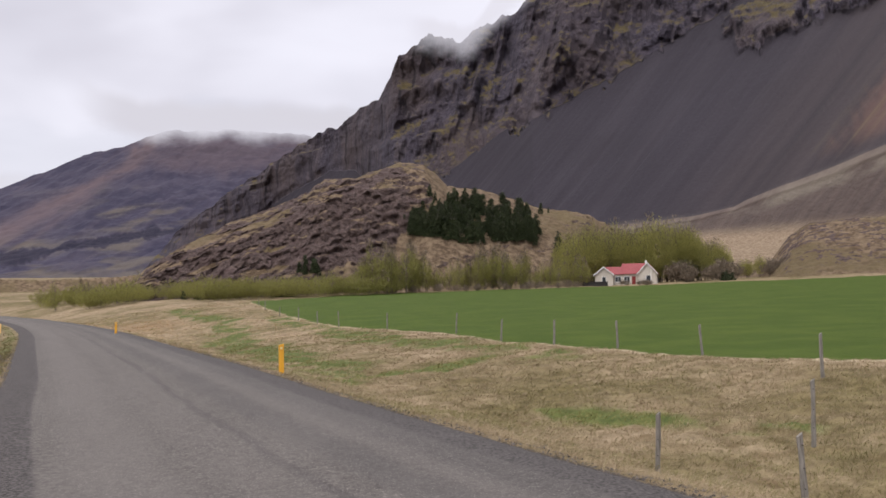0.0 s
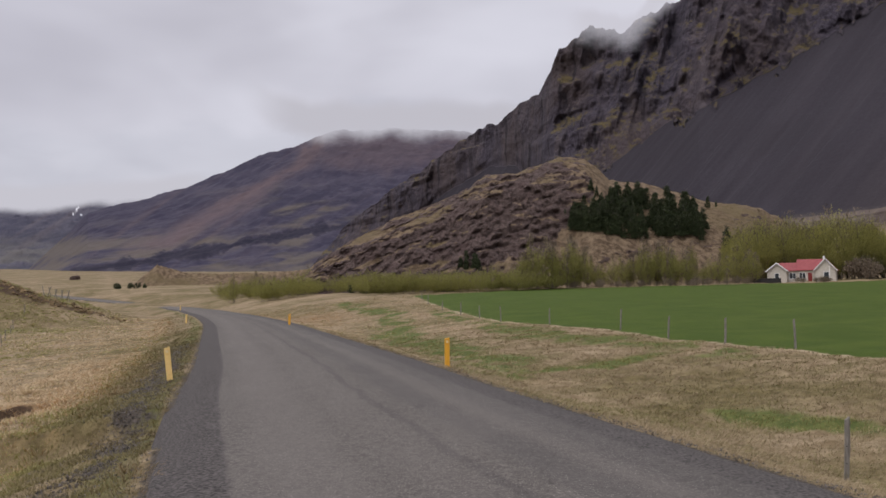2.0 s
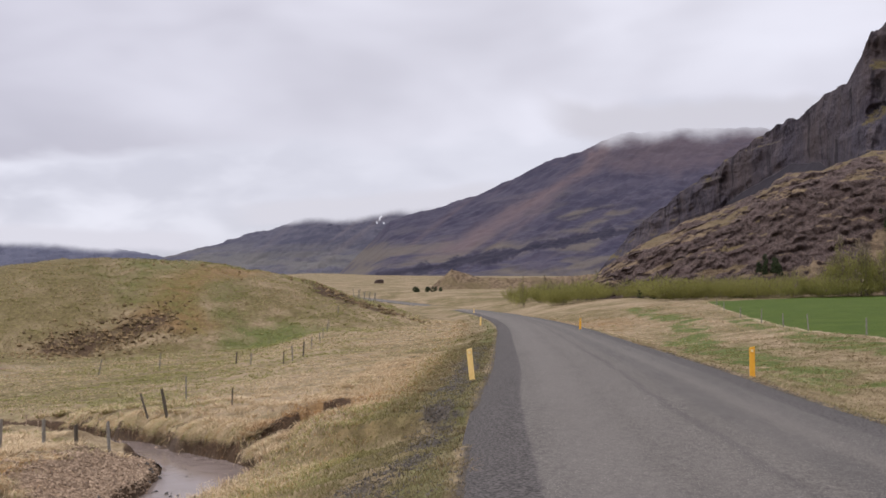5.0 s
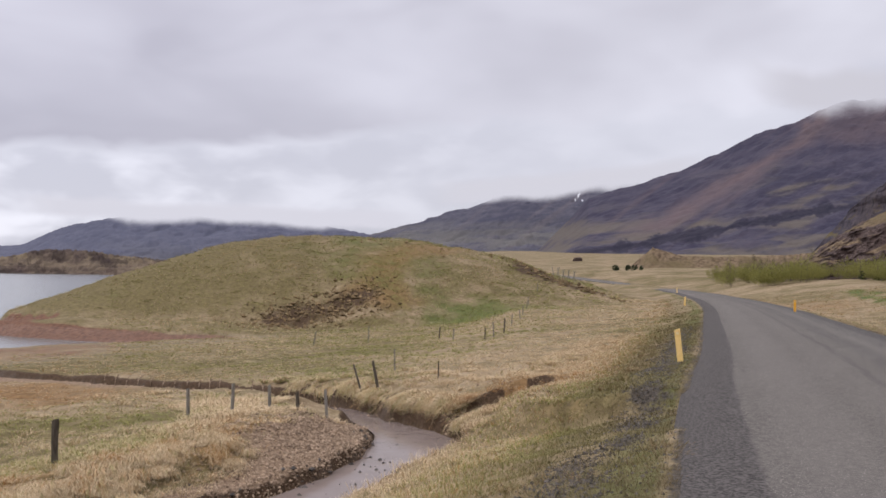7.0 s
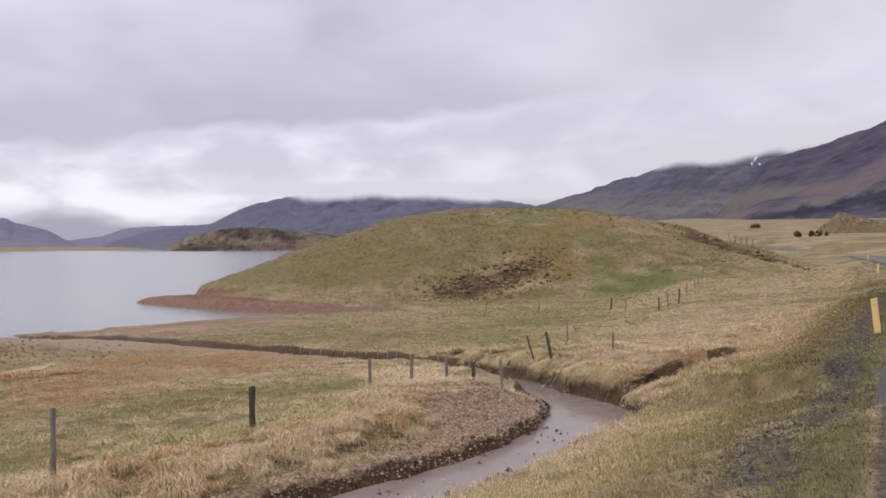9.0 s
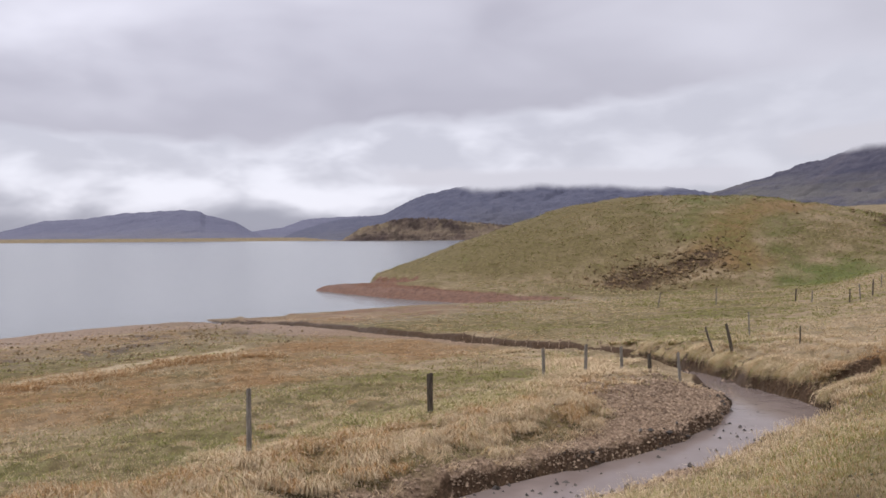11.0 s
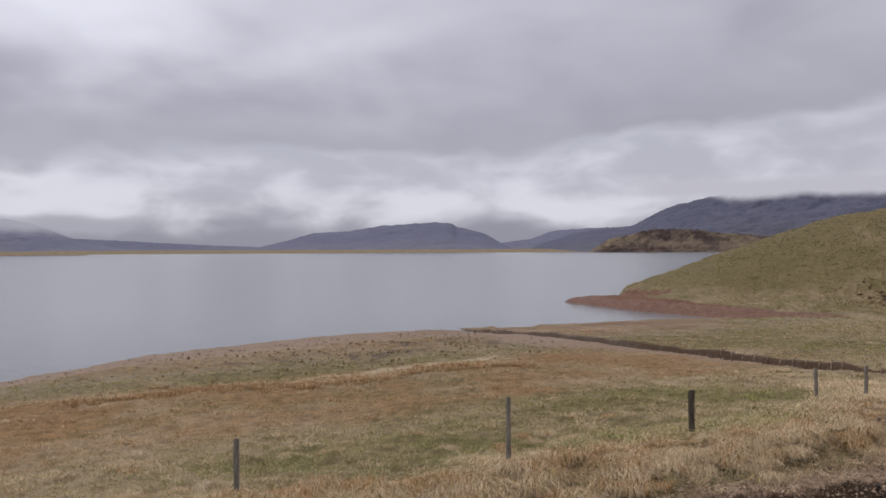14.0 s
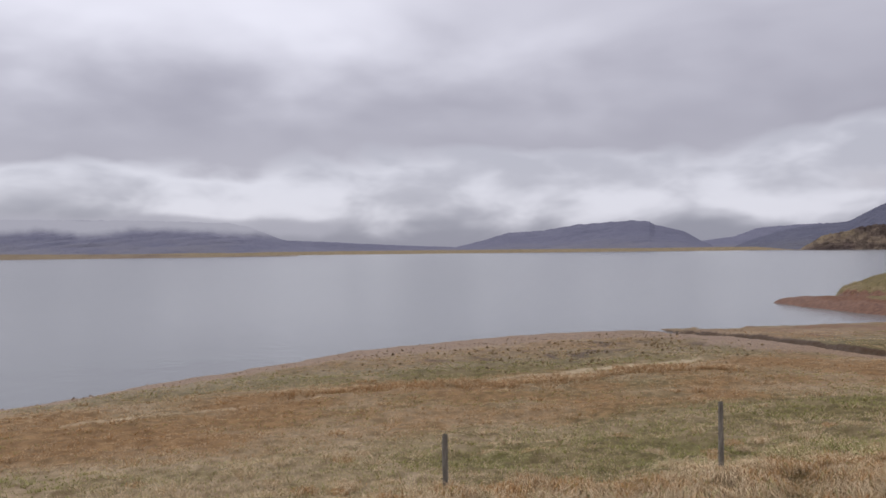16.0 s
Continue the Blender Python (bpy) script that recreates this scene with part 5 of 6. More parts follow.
def build_house():
    x, y = bearing(-11.62, 181.0)
    house = new("house")
    house.matrix_world = pose(x, y, height(x, y) - 0.1, rz=-16) @ Matrix.Scale(0.92, 4)
    tagged(house, "cream farmhouse with a red sheet-metal roof and white trim", "house")
    # the low link, the left wing and the higher right wing, fronts towards the field
    bm = bmesh.new()
    gable(bm, -4.6, -0.6, 0.75, 6.0, -0.6, 2.5, 4.0, "x")
    part("wall", bm, "plaster", house)
    bm = bmesh.new()
    gable(bm, -0.6, 4.2, 0.6, 6.4, -0.6, 2.6, 4.65, "x")
    part("wall", bm, "plaster", house)
    bm = bmesh.new()
    gable(bm, -6.4, -2.6, -0.9, 5.6, -0.6, 2.45, 3.95, "y")
    part("wall", bm, "plaster", house)
    bm = bmesh.new()
    gable(bm, 2.8, 6.6, -0.4, 7.0, -0.6, 2.6, 4.7, "y")
    part("wall", bm, "plaster", house)
    roofs = []
    for spec in ((-4.6, -0.6, 0.75, 6.0, 2.5, 4.0, "x"), (-0.6, 4.2, 0.6, 6.4, 2.6, 4.65, "x"), (-6.4, -2.6, -0.9, 5.6, 2.45, 3.95, "y"), (2.8, 6.6, -0.4, 7.0, 2.6, 4.7, "y")):
        bm = bmesh.new()
        roof_slopes(bm, *spec)
        roofs.append(part("roof", bm, "roof", house, "faded red corrugated roof"))
    part("chimney", box(bmesh.new(), 4.2, 4.6, 1.0, 1.4, 4.4, 5.3, 0.03), "trim", roofs[3])
    for x0, x1, y0, eave, ridge in ((-6.4, -2.6, -0.9, 2.45, 3.95), (2.8, 6.6, -0.4, 2.6, 4.7)):
        mid, half = (x0 + x1) / 2, (x1 - x0) / 2 + 0.35
        fall = (ridge - eave) / ((x1 - x0) / 2)
        for side in (-1, 1):
            bm = bmesh.new()
            pts = [(mid, ridge + 0.19), (mid + side * half, ridge + 0.19 - fall * half), (mid + side * half, ridge - 0.08 - fall * half), (mid, ridge - 0.08)]
            front, back = ([bm.verts.new((px, y0 - 0.37 - d, pz)) for px, pz in pts] for d in (0.05, 0.0))
            bm.faces.new(front), bm.faces.new(back)
            for i in range(4):
                bm.faces.new((front[i], front[(i + 1) % 4], back[(i + 1) % 4], back[i]))
            bmesh.ops.recalc_face_normals(bm, faces=bm.faces)
            part("bargeboard", bm, "trim", house)
    house_window(house, -4.5, -0.9, 0.75, 0.8, 1.1, 1)
    house_window(house, -1.6, 0.75, 0.8, 1.2, 1.1)
    house_window(house, 0.3, 0.6, 0.8, 1.2, 1.1)
    house_window(house, 4.9, -0.4, 0.5, 0.95, 1.5, 1)
    door = part("door", box(bmesh.new(), 1.35, 2.15, 0.53, 0.58, -0.2, 1.95, 0.01), "door_red", house, "dark red front door")
    part("handle", box(bmesh.new(), 1.45, 1.5, 0.45, 0.52, 0.8, 0.92, 0.01), "trim", door)
    part("plinth", box(bmesh.new(), -6.45, 6.65, 0.3, 7.0, -1.2, -0.15), "black_wall", house)
    # in front: a dark wall, a bare hedge, a flagpole
    def front(ob, dx, dy, dz=0.0):
        p = house.matrix_world @ Vector((dx, dy, 0))
        ob.matrix_world = pose(p.x, p.y, height(p.x, p.y) + dz, rz=-16)
        return ob
    wall = front(new("garden_wall"), -6.0, -4.5)
    part("wall_body", box(bmesh.new(), -2.4, 2.4, -0.2, 0.2, -0.4, 0.75, 0.03), "black_wall", wall)
    part("coping", box(bmesh.new(), -2.45, 2.45, -0.25, 0.25, 0.75, 0.85, 0.02), "black_wall", wall)
    tagged(wall, "low black boundary wall in front of the house", "wall")
    mast = front(new("flagpole"), 5.6, -3.4)
    bm = bmesh.new()
    bmesh.ops.create_cone(bm, cap_ends=True, segments=10, radius1=0.07, radius2=0.045, depth=2.8, matrix=Matrix.Translation((0, 0, 1.3)))
    part("pole", bm, "trim", mast)
    bm = bmesh.new()
    bmesh.ops.create_icosphere(bm, subdivisions=1, radius=0.09, matrix=Matrix.Translation((0, 0, 2.75)))
    part("knob", bm, "trim", mast)
    tagged(mast, "short white pole in front of the house", "pole")
    return house


build_house()


# ---- posts ----
def fence_post(x, y, tall, thick, mat="post_wood", lean=(0, 0), label="weathered grey wooden fence post", seed=0):
    """A hewn post: an uneven six-sided stake with a sloping top."""
    rnd = random.Random(seed)
    post = new("fence_post")
    bm = bmesh.new()
    rings = []
    for k in range(7):
        t = k / 6
        ring = []
        for i in range(7):
            a = 2 * math.pi * i / 7
            r = thick / 2 * (1 + rnd.uniform(-0.14, 0.14)) * (1.06 - 0.12 * t)
            tip = 0.03 * math.cos(a) if k == 6 else 0
            ring.append(bm.verts.new((r * math.cos(a) + 0.02 * math.sin(2.2 * t + seed), r * math.sin(a), -0.35 + (tall + 0.35) * t + tip)))
        rings.append(ring)
    for a, b in zip(rings[:-1], rings[1:]):
        for i in range(7):
            bm.faces.new((a[i], a[(i + 1) % 7], b[(i + 1) % 7], b[i]))
    bm.faces.new(rings[-1])
    bm.faces.new(rings[0][::-1])
    part("stake", bm, mat, post)
    for h in (0.25, 0.5, 0.78):
        if h < tall - 0.12:
            bm = bmesh.new()
            bmesh.ops.create_cone(bm, cap_ends=True, segments=6, radius1=0.007, radius2=0.007, depth=0.05, matrix=pose(0.0, -thick / 2, tall * h / 0.9, 90))
            part("staple", bm, "black_wall", post, "rusty wire staple")
    post.matrix_world = pose(x, y, height(x, y), lean[0], lean[1], rnd.uniform(0, 360) if lean == (0, 0) else 0)
    tagged(post, label, "fence post", group="fence posts")
    return post


FIELD_POSTS = [(4.6, 38.0), (6.65, 34.9), (8.65, 30.6), (9.4, 22.9), (2.75, 42.9), (0.7, 49.6), (-3.6, 57.5), (-7.5, 64.3), (-9.9, 70.5), (-12.5, 77.3), (-16.2, 88.7), (-21.1, 105.9), (-25, 121)]
for k, (x, y) in enumerate(FIELD_POSTS):
    fence_post(x, y, 1.06 + 0.08 * math.sin(3 * k) , 0.09, seed=k, lean=(1.5 * math.sin(2 * k), 2 * math.sin(5 * k + 1)))
fence_post(3.19, 14.35, 0.87, 0.08, seed=31, lean=(1, 1))
fence_post(6.32, 16.2, 1.13, 0.078, seed=32, lean=(-1, 2))
fence_post(4.42, 11.9, 0.91, 0.085, seed=33, lean=(0, -1))
fence_post(-17.75, 4.72, 1.33, 0.105, seed=34, lean=(0, 1))
fence_post(-18.9, 9.22, 1.0, 0.15, "dark_wood", (1, 0), "thick dark tarred fence post in the meadow", 35)
fence_post(-17.1, -0.50, 1.12, 0.11, seed=36, lean=(0, -1))
fence_post(-22.7, 14.8, 1.0, 0.10, seed=37, lean=(1, -2))
fence_post(-21.9, 15.7, 0.95, 0.10, seed=38, lean=(0, 3))
fence_post(-22.1, 17.2, 0.85, 0.10, seed=39, lean=(2, 1))
fence_post(-22.0, 18.2, 0.55, 0.12, "dark_wood", seed=40, lean=(0, -3))
fence_post(-21.6, 19.07, 0.98, 0.10, seed=41, lean=(0, -7), label="pale leaning fence post on the stream bank")
fence_post(-25.2, 23.9, 1.05, 0.08, "dark_wood", (2, -24), "thin dark stake leaning over the stream", 42)
fence_post(-24.3, 23.9, 1.05, 0.11, "dark_wood", (4, -14), "dark fence post leaning to one side", 43)
fence_post(-22.3, 25.0, 0.62, 0.05, "dark_wood", seed=44, lean=(0, 1))
fence_post(-27.4, 27.9, 0.98, 0.06, seed=45, lean=(0, -1))
# the old fence at the hill's foot, and on up its end
for k, (x, y, tall) in enumerate([(-47.8, 53.7, 0.9), (-39.5, 49.2, 0.92), (-39.9, 50.7, 1.0), (-41.0, 53.3, 1.15), (-52.8, 50.6, 1.3), (-56.4, 47.9, 1.2), (-44.5, 51.6, 0.85), (-46.3, 61.3, 1.0), (-50.0, 67.5, 1.0), (-54.5, 74.0, 1.0), (-59.5, 81.5, 1.0), (-64.0, 88.1, 1.0), (-67.5, 94.9, 1.0)]):
    fence_post(x, y, tall, 0.11 if k in (0, 3) else 0.085, "dark_wood" if k in (0, 1, 3) else "post_wood", (2 * math.sin(k), 5 * math.sin(2 * k + 1) if k != 5 else 14), seed=60 + k)
for k in range(9):
    fence_post(*bearing(34.4 - 0.17 * k, 131 + 0.8 * k), 1.5, 0.10, "post_wood", (0, 18 if k % 2 else -14), "grey pole of a tilted fence on the hill end", 80 + k)


def marker(x, y, mat, lean, label, tall=0.92):
    """A plastic road-edge marker: a rounded flat post with a slanted top and a reflector."""
    post = new("road_marker")
    bm = bmesh.new()
    outline = [(-0.075, -0.022), (0.075, -0.022), (0.085, 0.0), (0.06, 0.035), (-0.06, 0.035), (-0.085, 0.0)]
    low = [bm.verts.new((px, py, -0.3)) for px, py in outline]
    high = [bm.verts.new((px, py, tall + 0.25 * px)) for px, py in outline]
    bm.faces.new(low[::-1]), bm.faces.new(high)
    for i in range(6):
        bm.faces.new((low[i], low[(i + 1) % 6], high[(i + 1) % 6], high[i]))
    bmesh.ops.bevel(bm, geom=bm.edges[:], offset=0.006, segments=1, affect="EDGES")
    part("stake", bm, mat, post)
    bm = bmesh.new()
    box(bm, -0.04, 0.04, -0.027, -0.021, tall - 0.15, tall - 0.07, 0.003)
    part("reflector", bm, "reflector", post, "small pale reflector")
    post.matrix_world = pose(x, y, height(x, y), lean[0], lean[1], 22)
    tagged(post, label, "road marker", group="road markers")


marker(-5.16, 29.0, "orange", (0, 0), "upright orange road-edge marker in the dry grass")
marker(-12.1, 23.85, "yellow", (0, -6), "pale yellow road-edge marker leaning over", 0.92)
marker(-24.6, 67.4, "orange", (0, 1), "small orange road-edge marker by the bend")
marker(-40.9, 82.6, "yellow", (0, 2), "yellow road-edge marker at the bend")
marker(-74.6, 148, "yellow", (0, 0), "small far yellow road-edge marker")


# ---- trees ----
def trunk_mesh(rnd, tall, thick, limbs, spread, start=0.25):
    """A tapered trunk with limbs."""
    bm = bmesh.new()

    def limb(a, b, r0, r1, bend, root=None, count=4):
        rings = [root] if root else []
        for k in range(len(rings), count):
            t = k / (count - 1)
            p = a.lerp(b, t) + bend * math.sin(math.pi * t)
            rings.append([bm.verts.new(p + Vector((math.cos(q), math.sin(q), 0)) * (r0 + (r1 - r0) * t)) for q in (0, 1.57, 3.14, 4.71)])
        for u, v in zip(rings[:-1], rings[1:]):
            for i in range(4):
                bm.faces.new((u[i], u[(i + 1) % 4], v[(i + 1) % 4], v[i]))
        return rings

    stem = limb(Vector((0, 0, -0.4)), Vector((rnd.uniform(-0.2, 0.2), rnd.uniform(-0.2, 0.2), tall * 0.93)), thick, thick * 0.2, Vector((rnd.uniform(-0.2, 0.2), 0, 0)), count=13)
    for _ in range(limbs):
        z = tall * rnd.uniform(start, 0.8)
        q, out = rnd.uniform(0, 6.28), spread * rnd.uniform(0.5, 1.0)
        limb(Vector((0, 0, z)), Vector((out * math.cos(q), out * math.sin(q), min(tall * 0.97, z + out * rnd.uniform(0.8, 2.2)))), thick * 0.4, thick * 0.1, Vector((0, 0, -0.1)), min(stem, key=lambda ring: abs(ring[0].co.z - z)))
    return bm


def leaf_cloud(name, seed, count, tall, spread, size, shape, mat, parent, droop=0.0):
    """Many small leaf blades gathered in uneven clumps."""
    rng = np.random.default_rng(seed)
    clumps = max(8, count // 26)
    h = rng.random(clumps)
    if shape == "cone":
        h = 0.06 + 0.94 * (1 - np.sqrt(1 - h * 0.98))
        radius = spread * (1 - h) ** 0.85 * (0.55 + 0.5 * rng.random(clumps))
    elif shape == "brush":
        h = 0.14 + 0.86 * h
        radius = spread * np.sin(np.pi * np.clip(h, 0.05, 0.97)) ** 0.7 * np.sqrt(rng.random(clumps))
    else:
        h = 0.22 + 0.78 * h
        radius = spread * np.sqrt(np.clip(1 - ((h - 0.55) / 0.5) ** 2, 0.03, 1)) * np.sqrt(rng.random(clumps))
    q = rng.random(clumps) * 2 * np.pi
    c = np.stack([radius * np.cos(q), radius * np.sin(q), h * tall], -1)
    pick = rng.integers(0, clumps, count)
    reach = {"cone": (0.30, 0.30, 0.16), "brush": (0.22, 0.22, 0.55), "round": (0.5, 0.5, 0.5)}[shape]
    p = c[pick] + rng.normal(0, 1, (count, 3)) * np.array(reach) * (spread * 0.45 + 0.25)
    p[:, 2] = np.clip(p[:, 2] - droop * np.hypot(p[:, 0], p[:, 1]), 0.05, tall * 1.03)
    a = rng.normal(0, 1, (count, 3))
    if shape == "brush":
        a[:, 2] = np.abs(a[:, 2]) * 2.6
    a /= np.linalg.norm(a, axis=1)[:, None]
    b = np.cross(a, rng.normal(0, 1, (count, 3)))
    b /= np.linalg.norm(b, axis=1)[:, None] + 1e-6
    s = size * (0.6 + 0.8 * rng.random(count))[:, None]
    fat = 0.17 if shape == "brush" else 0.38
    s = s * (1.6 if shape == "brush" else 1.0)
    quad = np.stack([p - a * s, p + b * s * fat, p + a * s, p - b * s * fat], 1).reshape(-1, 3)
    me = mesh_from(name, quad, np.arange(count * 4).reshape(-1, 4), M[mat], smooth_shade=False)
    ob = new(name, me)
    ob.parent = parent
    return ob


def whip_crown(name, seed, whips, per, tall, spread, size, mat, parent, start=0.08, jitter=0.09):
    """A thin crown of many upright shoots set with small leaf blades, open between them."""
    rng = np.random.default_rng(seed)
    r, q = np.sqrt(rng.random(whips)), rng.random(whips) * 2 * np.pi
    top = tall * (1 - 0.42 * r ** 2) * rng.uniform(0.62, 1.0, whips)
    tip = np.stack([spread * r * np.cos(q), spread * r * np.sin(q), top], -1)
    q2 = q + rng.normal(0, 0.3, whips)
    root = np.stack([0.35 * tip[:, 0] + 0.05 * np.cos(q2), 0.35 * tip[:, 1] + 0.05 * np.sin(q2), tall * rng.uniform(start, start + 0.3, whips)], -1)
    pick = np.repeat(np.arange(whips), per)
    t = rng.random(len(pick)) ** 0.8
    p = root[pick] + (tip - root)[pick] * t[:, None]
    p[:, :2] += ((t * (1 - t)) * 0.9)[:, None] * (tip - root)[pick][:, :2]
    p += rng.normal(0, jitter * spread * 0.5 + 0.05, p.shape) * (1.15 - 0.7 * t)[:, None]
    p[:, 2] = np.maximum(p[:, 2], 0.1)
    a = rng.normal(0, 1, p.shape) * 0.55
    a[:, 2] = np.abs(a[:, 2]) + 0.9
    a /= np.linalg.norm(a, axis=1)[:, None]
    b = np.cross(a, rng.normal(0, 1, p.shape))
    b /= np.linalg.norm(b, axis=1)[:, None] + 1e-6
    s = size * (0.6 + 0.8 * rng.random(len(p)))[:, None]
    quad = np.stack([p - a * s, p + b * s * 0.26, p + a * s, p - b * s * 0.26], 1).reshape(-1, 3)
    ob = new(name, mesh_from(name, quad, np.arange(len(p) * 4).reshape(-1, 4), M[mat], smooth_shade=False))
    ob.parent = parent
    return ob


def make_tree(name, seed, tall, spread, leaves, size, shape, leaf_mat, label, category, twigs=0, limbs=6, thick=0.1, stems=1, droop=0.0):
    rnd = random.Random(seed)
    tree = new(name)
    for k in range(stems):
        t = part("trunk", trunk_mesh(rnd, tall * (1 if k == 0 else rnd.uniform(0.7, 0.95)), thick, limbs, spread * 0.8), "bark", tree)
        if k:
            t.location = (rnd.uniform(-0.4, 0.4) * spread, rnd.uniform(-0.4, 0.4) * spread, 0)
    if twigs:
        tagged(leaf_cloud("branchwork", seed + 500, twigs, tall * 0.98, spread * 0.9, size * 1.5, "brush", "twig", tree), kind="stuff")
    if shape == "whips":
        whip_crown("crown", seed, leaves // 18, 18, tall, spread, size, leaf_mat, tree)
    else:
        leaf_cloud("crown", seed, leaves, tall, spread, size, shape, leaf_mat, tree, droop)
    return tagged(tree, label, category)


def grove(kinds, spots, group):
    """Places one tree of each kind and copies of them, turned and scaled, at the spots."""
    rnd = random.Random(len(spots))
    for k, (x, y, z, scale) in enumerate(spots):
        m = pose(x, y, z, rnd.uniform(-3, 3), rnd.uniform(-3, 3), rnd.uniform(0, 360))
        if k < len(kinds):
            kinds[k].matrix_world = m @ Matrix.Diagonal((scale, scale, scale * rnd.uniform(0.9, 1.1), 1))
            tagged(kinds[k], group=group)
        else:
            src = kinds[k % len(kinds)]
            keep = src.scale.copy()
            src.scale = (scale, scale, scale * rnd.uniform(0.9, 1.1))
            copy_thing(src, m)
            src.scale = keep


def ground_spots(items):
    X, Y = np.array([[i[0] for i in items]]), np.array([[i[1] for i in items]])
    Z = land(X, Y)[0]
    return [(x, y, float(z) - 0.05, s) for (x, y, s), z in zip(items, Z)]


def scatter(rnd, count, az0, az1, d0, d1, s0, s1):
    return [(*bearing(rnd.uniform(az0, az1), rnd.uniform(d0, d1)), rnd.uniform(s0, s1)) for _ in range(count)]


def knoll_point(az, t):
    """A place on the rocky hill's front."""
    r, z = knoll_surface(az, t)
    return (*bearing(az, float(r)), float(z))


def knoll_spot(az, el):
    """The place on the rocky hill's front that stands at a given height in degrees."""
    t = np.linspace(0.05, 1.0, 96)
    r, z = np.broadcast_arrays(*knoll_surface(az, t))
    return knoll_point(az, float(np.interp(el, np.degrees(np.arctan2(z - EYE, r)), t)))


def build_trees():
    rnd = random.Random(7)
    pines = [make_tree("pine_tree", 10 + k, 9.0, 2.0, 1900, 0.27, "cone", "needle", "dense dark green pine on the hillside", "tree", limbs=8, thick=0.13, droop=0.25) for k in range(5)]
    spots = []
    while len(spots) < 235:
        az = rnd.uniform(-6.1, 2.0)
        low = np.interp(az, [-6.1, -4.5, -1.7, 0.4, 2.0], [3.55, 3.55, 3.45, 3.85, 4.05])
        high = np.interp(az, [-6.1, -5.4, -3.3, -1.8, -0.3, 0.5, 2.0], [4.5, 5.3, 5.45, 5.9, 5.9, 4.9, 4.5])
        spots.append((*knoll_spot(az, rnd.uniform(low, high)), rnd.uniform(0.40, 0.74)))
    for az, el, size in ((0.75, 6.55, 0.42), (0.4, 6.3, 0.3), (1.2, 5.7, 0.36), (-6.4, 5.3, 0.42), (-6.9, 5.35, 0.2), (-7.5, 2.75, 0.72), (-7.8, 2.6, 0.5), (-6.0, 3.3, 0.4), (2.4, 4.9, 0.3)):
        spots.append((*knoll_spot(az, el), size))
    for k in range(12):
        spots.append((*knoll_spot(rnd.uniform(7.7, 9.2), rnd.uniform(1.6, 2.1)), rnd.uniform(0.25, 0.42)))
    grove(pines, spots, "pine wood on the hill")
    birches = [make_tree("birch_tree", 30 + k, 8.6, 1.8, 1700, 0.14, "whips", "young_leaf", "slender birch with fresh yellow-green leaves", "tree", twigs=160, limbs=7, thick=0.05, stems=2) for k in range(6)]
    items = scatter(rnd, 44, -7.8, 3.0, 172, 188, 0.4, 0.8) + scatter(rnd, 34, -5.5, 2.0, 172, 186, 0.65, 1.05) + scatter(rnd, 26, 1.6, 5.4, 168, 182, 0.75, 1.2) + scatter(rnd, 8, 5.0, 8.0, 168, 180, 0.35, 0.7) + scatter(rnd, 12, -9.5, -6.5, 176, 186, 0.5, 0.9) + scatter(rnd, 14, 17.0, 24.5, 225, 270, 0.6, 0.95)
    grove(birches, ground_spots(items), "birches along the hayfield")
    young = [make_tree("birch_sapling", 50 + k, 3.5, 2.1, 1250, 0.12, "whips", "young_leaf", "young birch sapling in bright spring leaf", "sapling", twigs=16, limbs=5, thick=0.025) for k in range(6)]
    items = scatter(rnd, 150, 3.0, 15.5, 164, 192, 0.85, 1.4) + scatter(rnd, 96, 13.5, 22.0, 188, 245, 0.95, 1.6) + scatter(rnd, 34, 20.5, 24.5, 232, 270, 0.9, 1.6)
    grove(young, ground_spots(items), "sapling belt by the road")
    willows = [make_tree("willow_tree", 70 + k, 15.0, 4.8, 9500, 0.20, "whips", "willow_leaf", "tall bushy willow in thin green leaf behind the house", "tree", twigs=90, limbs=12, thick=0.11, stems=3) for k in range(5)]
    items = scatter(rnd, 34, -14.2, -8.9, 192, 208, 0.74, 0.98) + scatter(rnd, 16, -16.4, -13.8, 190, 204, 0.70, 0.86) + scatter(rnd, 10, -17.6, -15.8, 190, 200, 0.48, 0.66) + scatter(rnd, 10, -9.6, -8.1, 188, 200, 0.74, 0.9) + [(*bearing(-19.0, 215), 0.34), (*bearing(-19.7, 222), 0.36), (*bearing(-18.6, 225), 0.3)] + [(*bearing(18.8, 232), 0.5), (*bearing(19.6, 236), 0.42)]
    grove(willows, ground_spots(items), "willows round the house")
    bare = [make_tree("bare_shrub", 90 + k, 3.6, 1.9, 1300, 0.15, "whips", "twig", "bare brown leafless shrub", "shrub", twigs=0, limbs=14, thick=0.04, stems=3) for k in range(4)]
    items = scatter(rnd, 14, -18.4, -14.6, 183, 190, 0.8, 1.5) + scatter(rnd, 9, -13.2, -11.4, 172.5, 174.5, 0.32, 0.48) + scatter(rnd, 9, -21.5, -18.8, 215, 235, 0.9, 1.5) + scatter(rnd, 16, -9.0, 3.0, 168, 173, 0.35, 0.6)
    grove(bare, ground_spots(items), "bare shrubs")
    dwarfs = [make_tree("dwarf_pine", 110 + k, 2.6, 0.9, 420, 0.2, "cone", "needle", "small dark planted conifer", "shrub", limbs=5, thick=0.04) for k in range(3)]
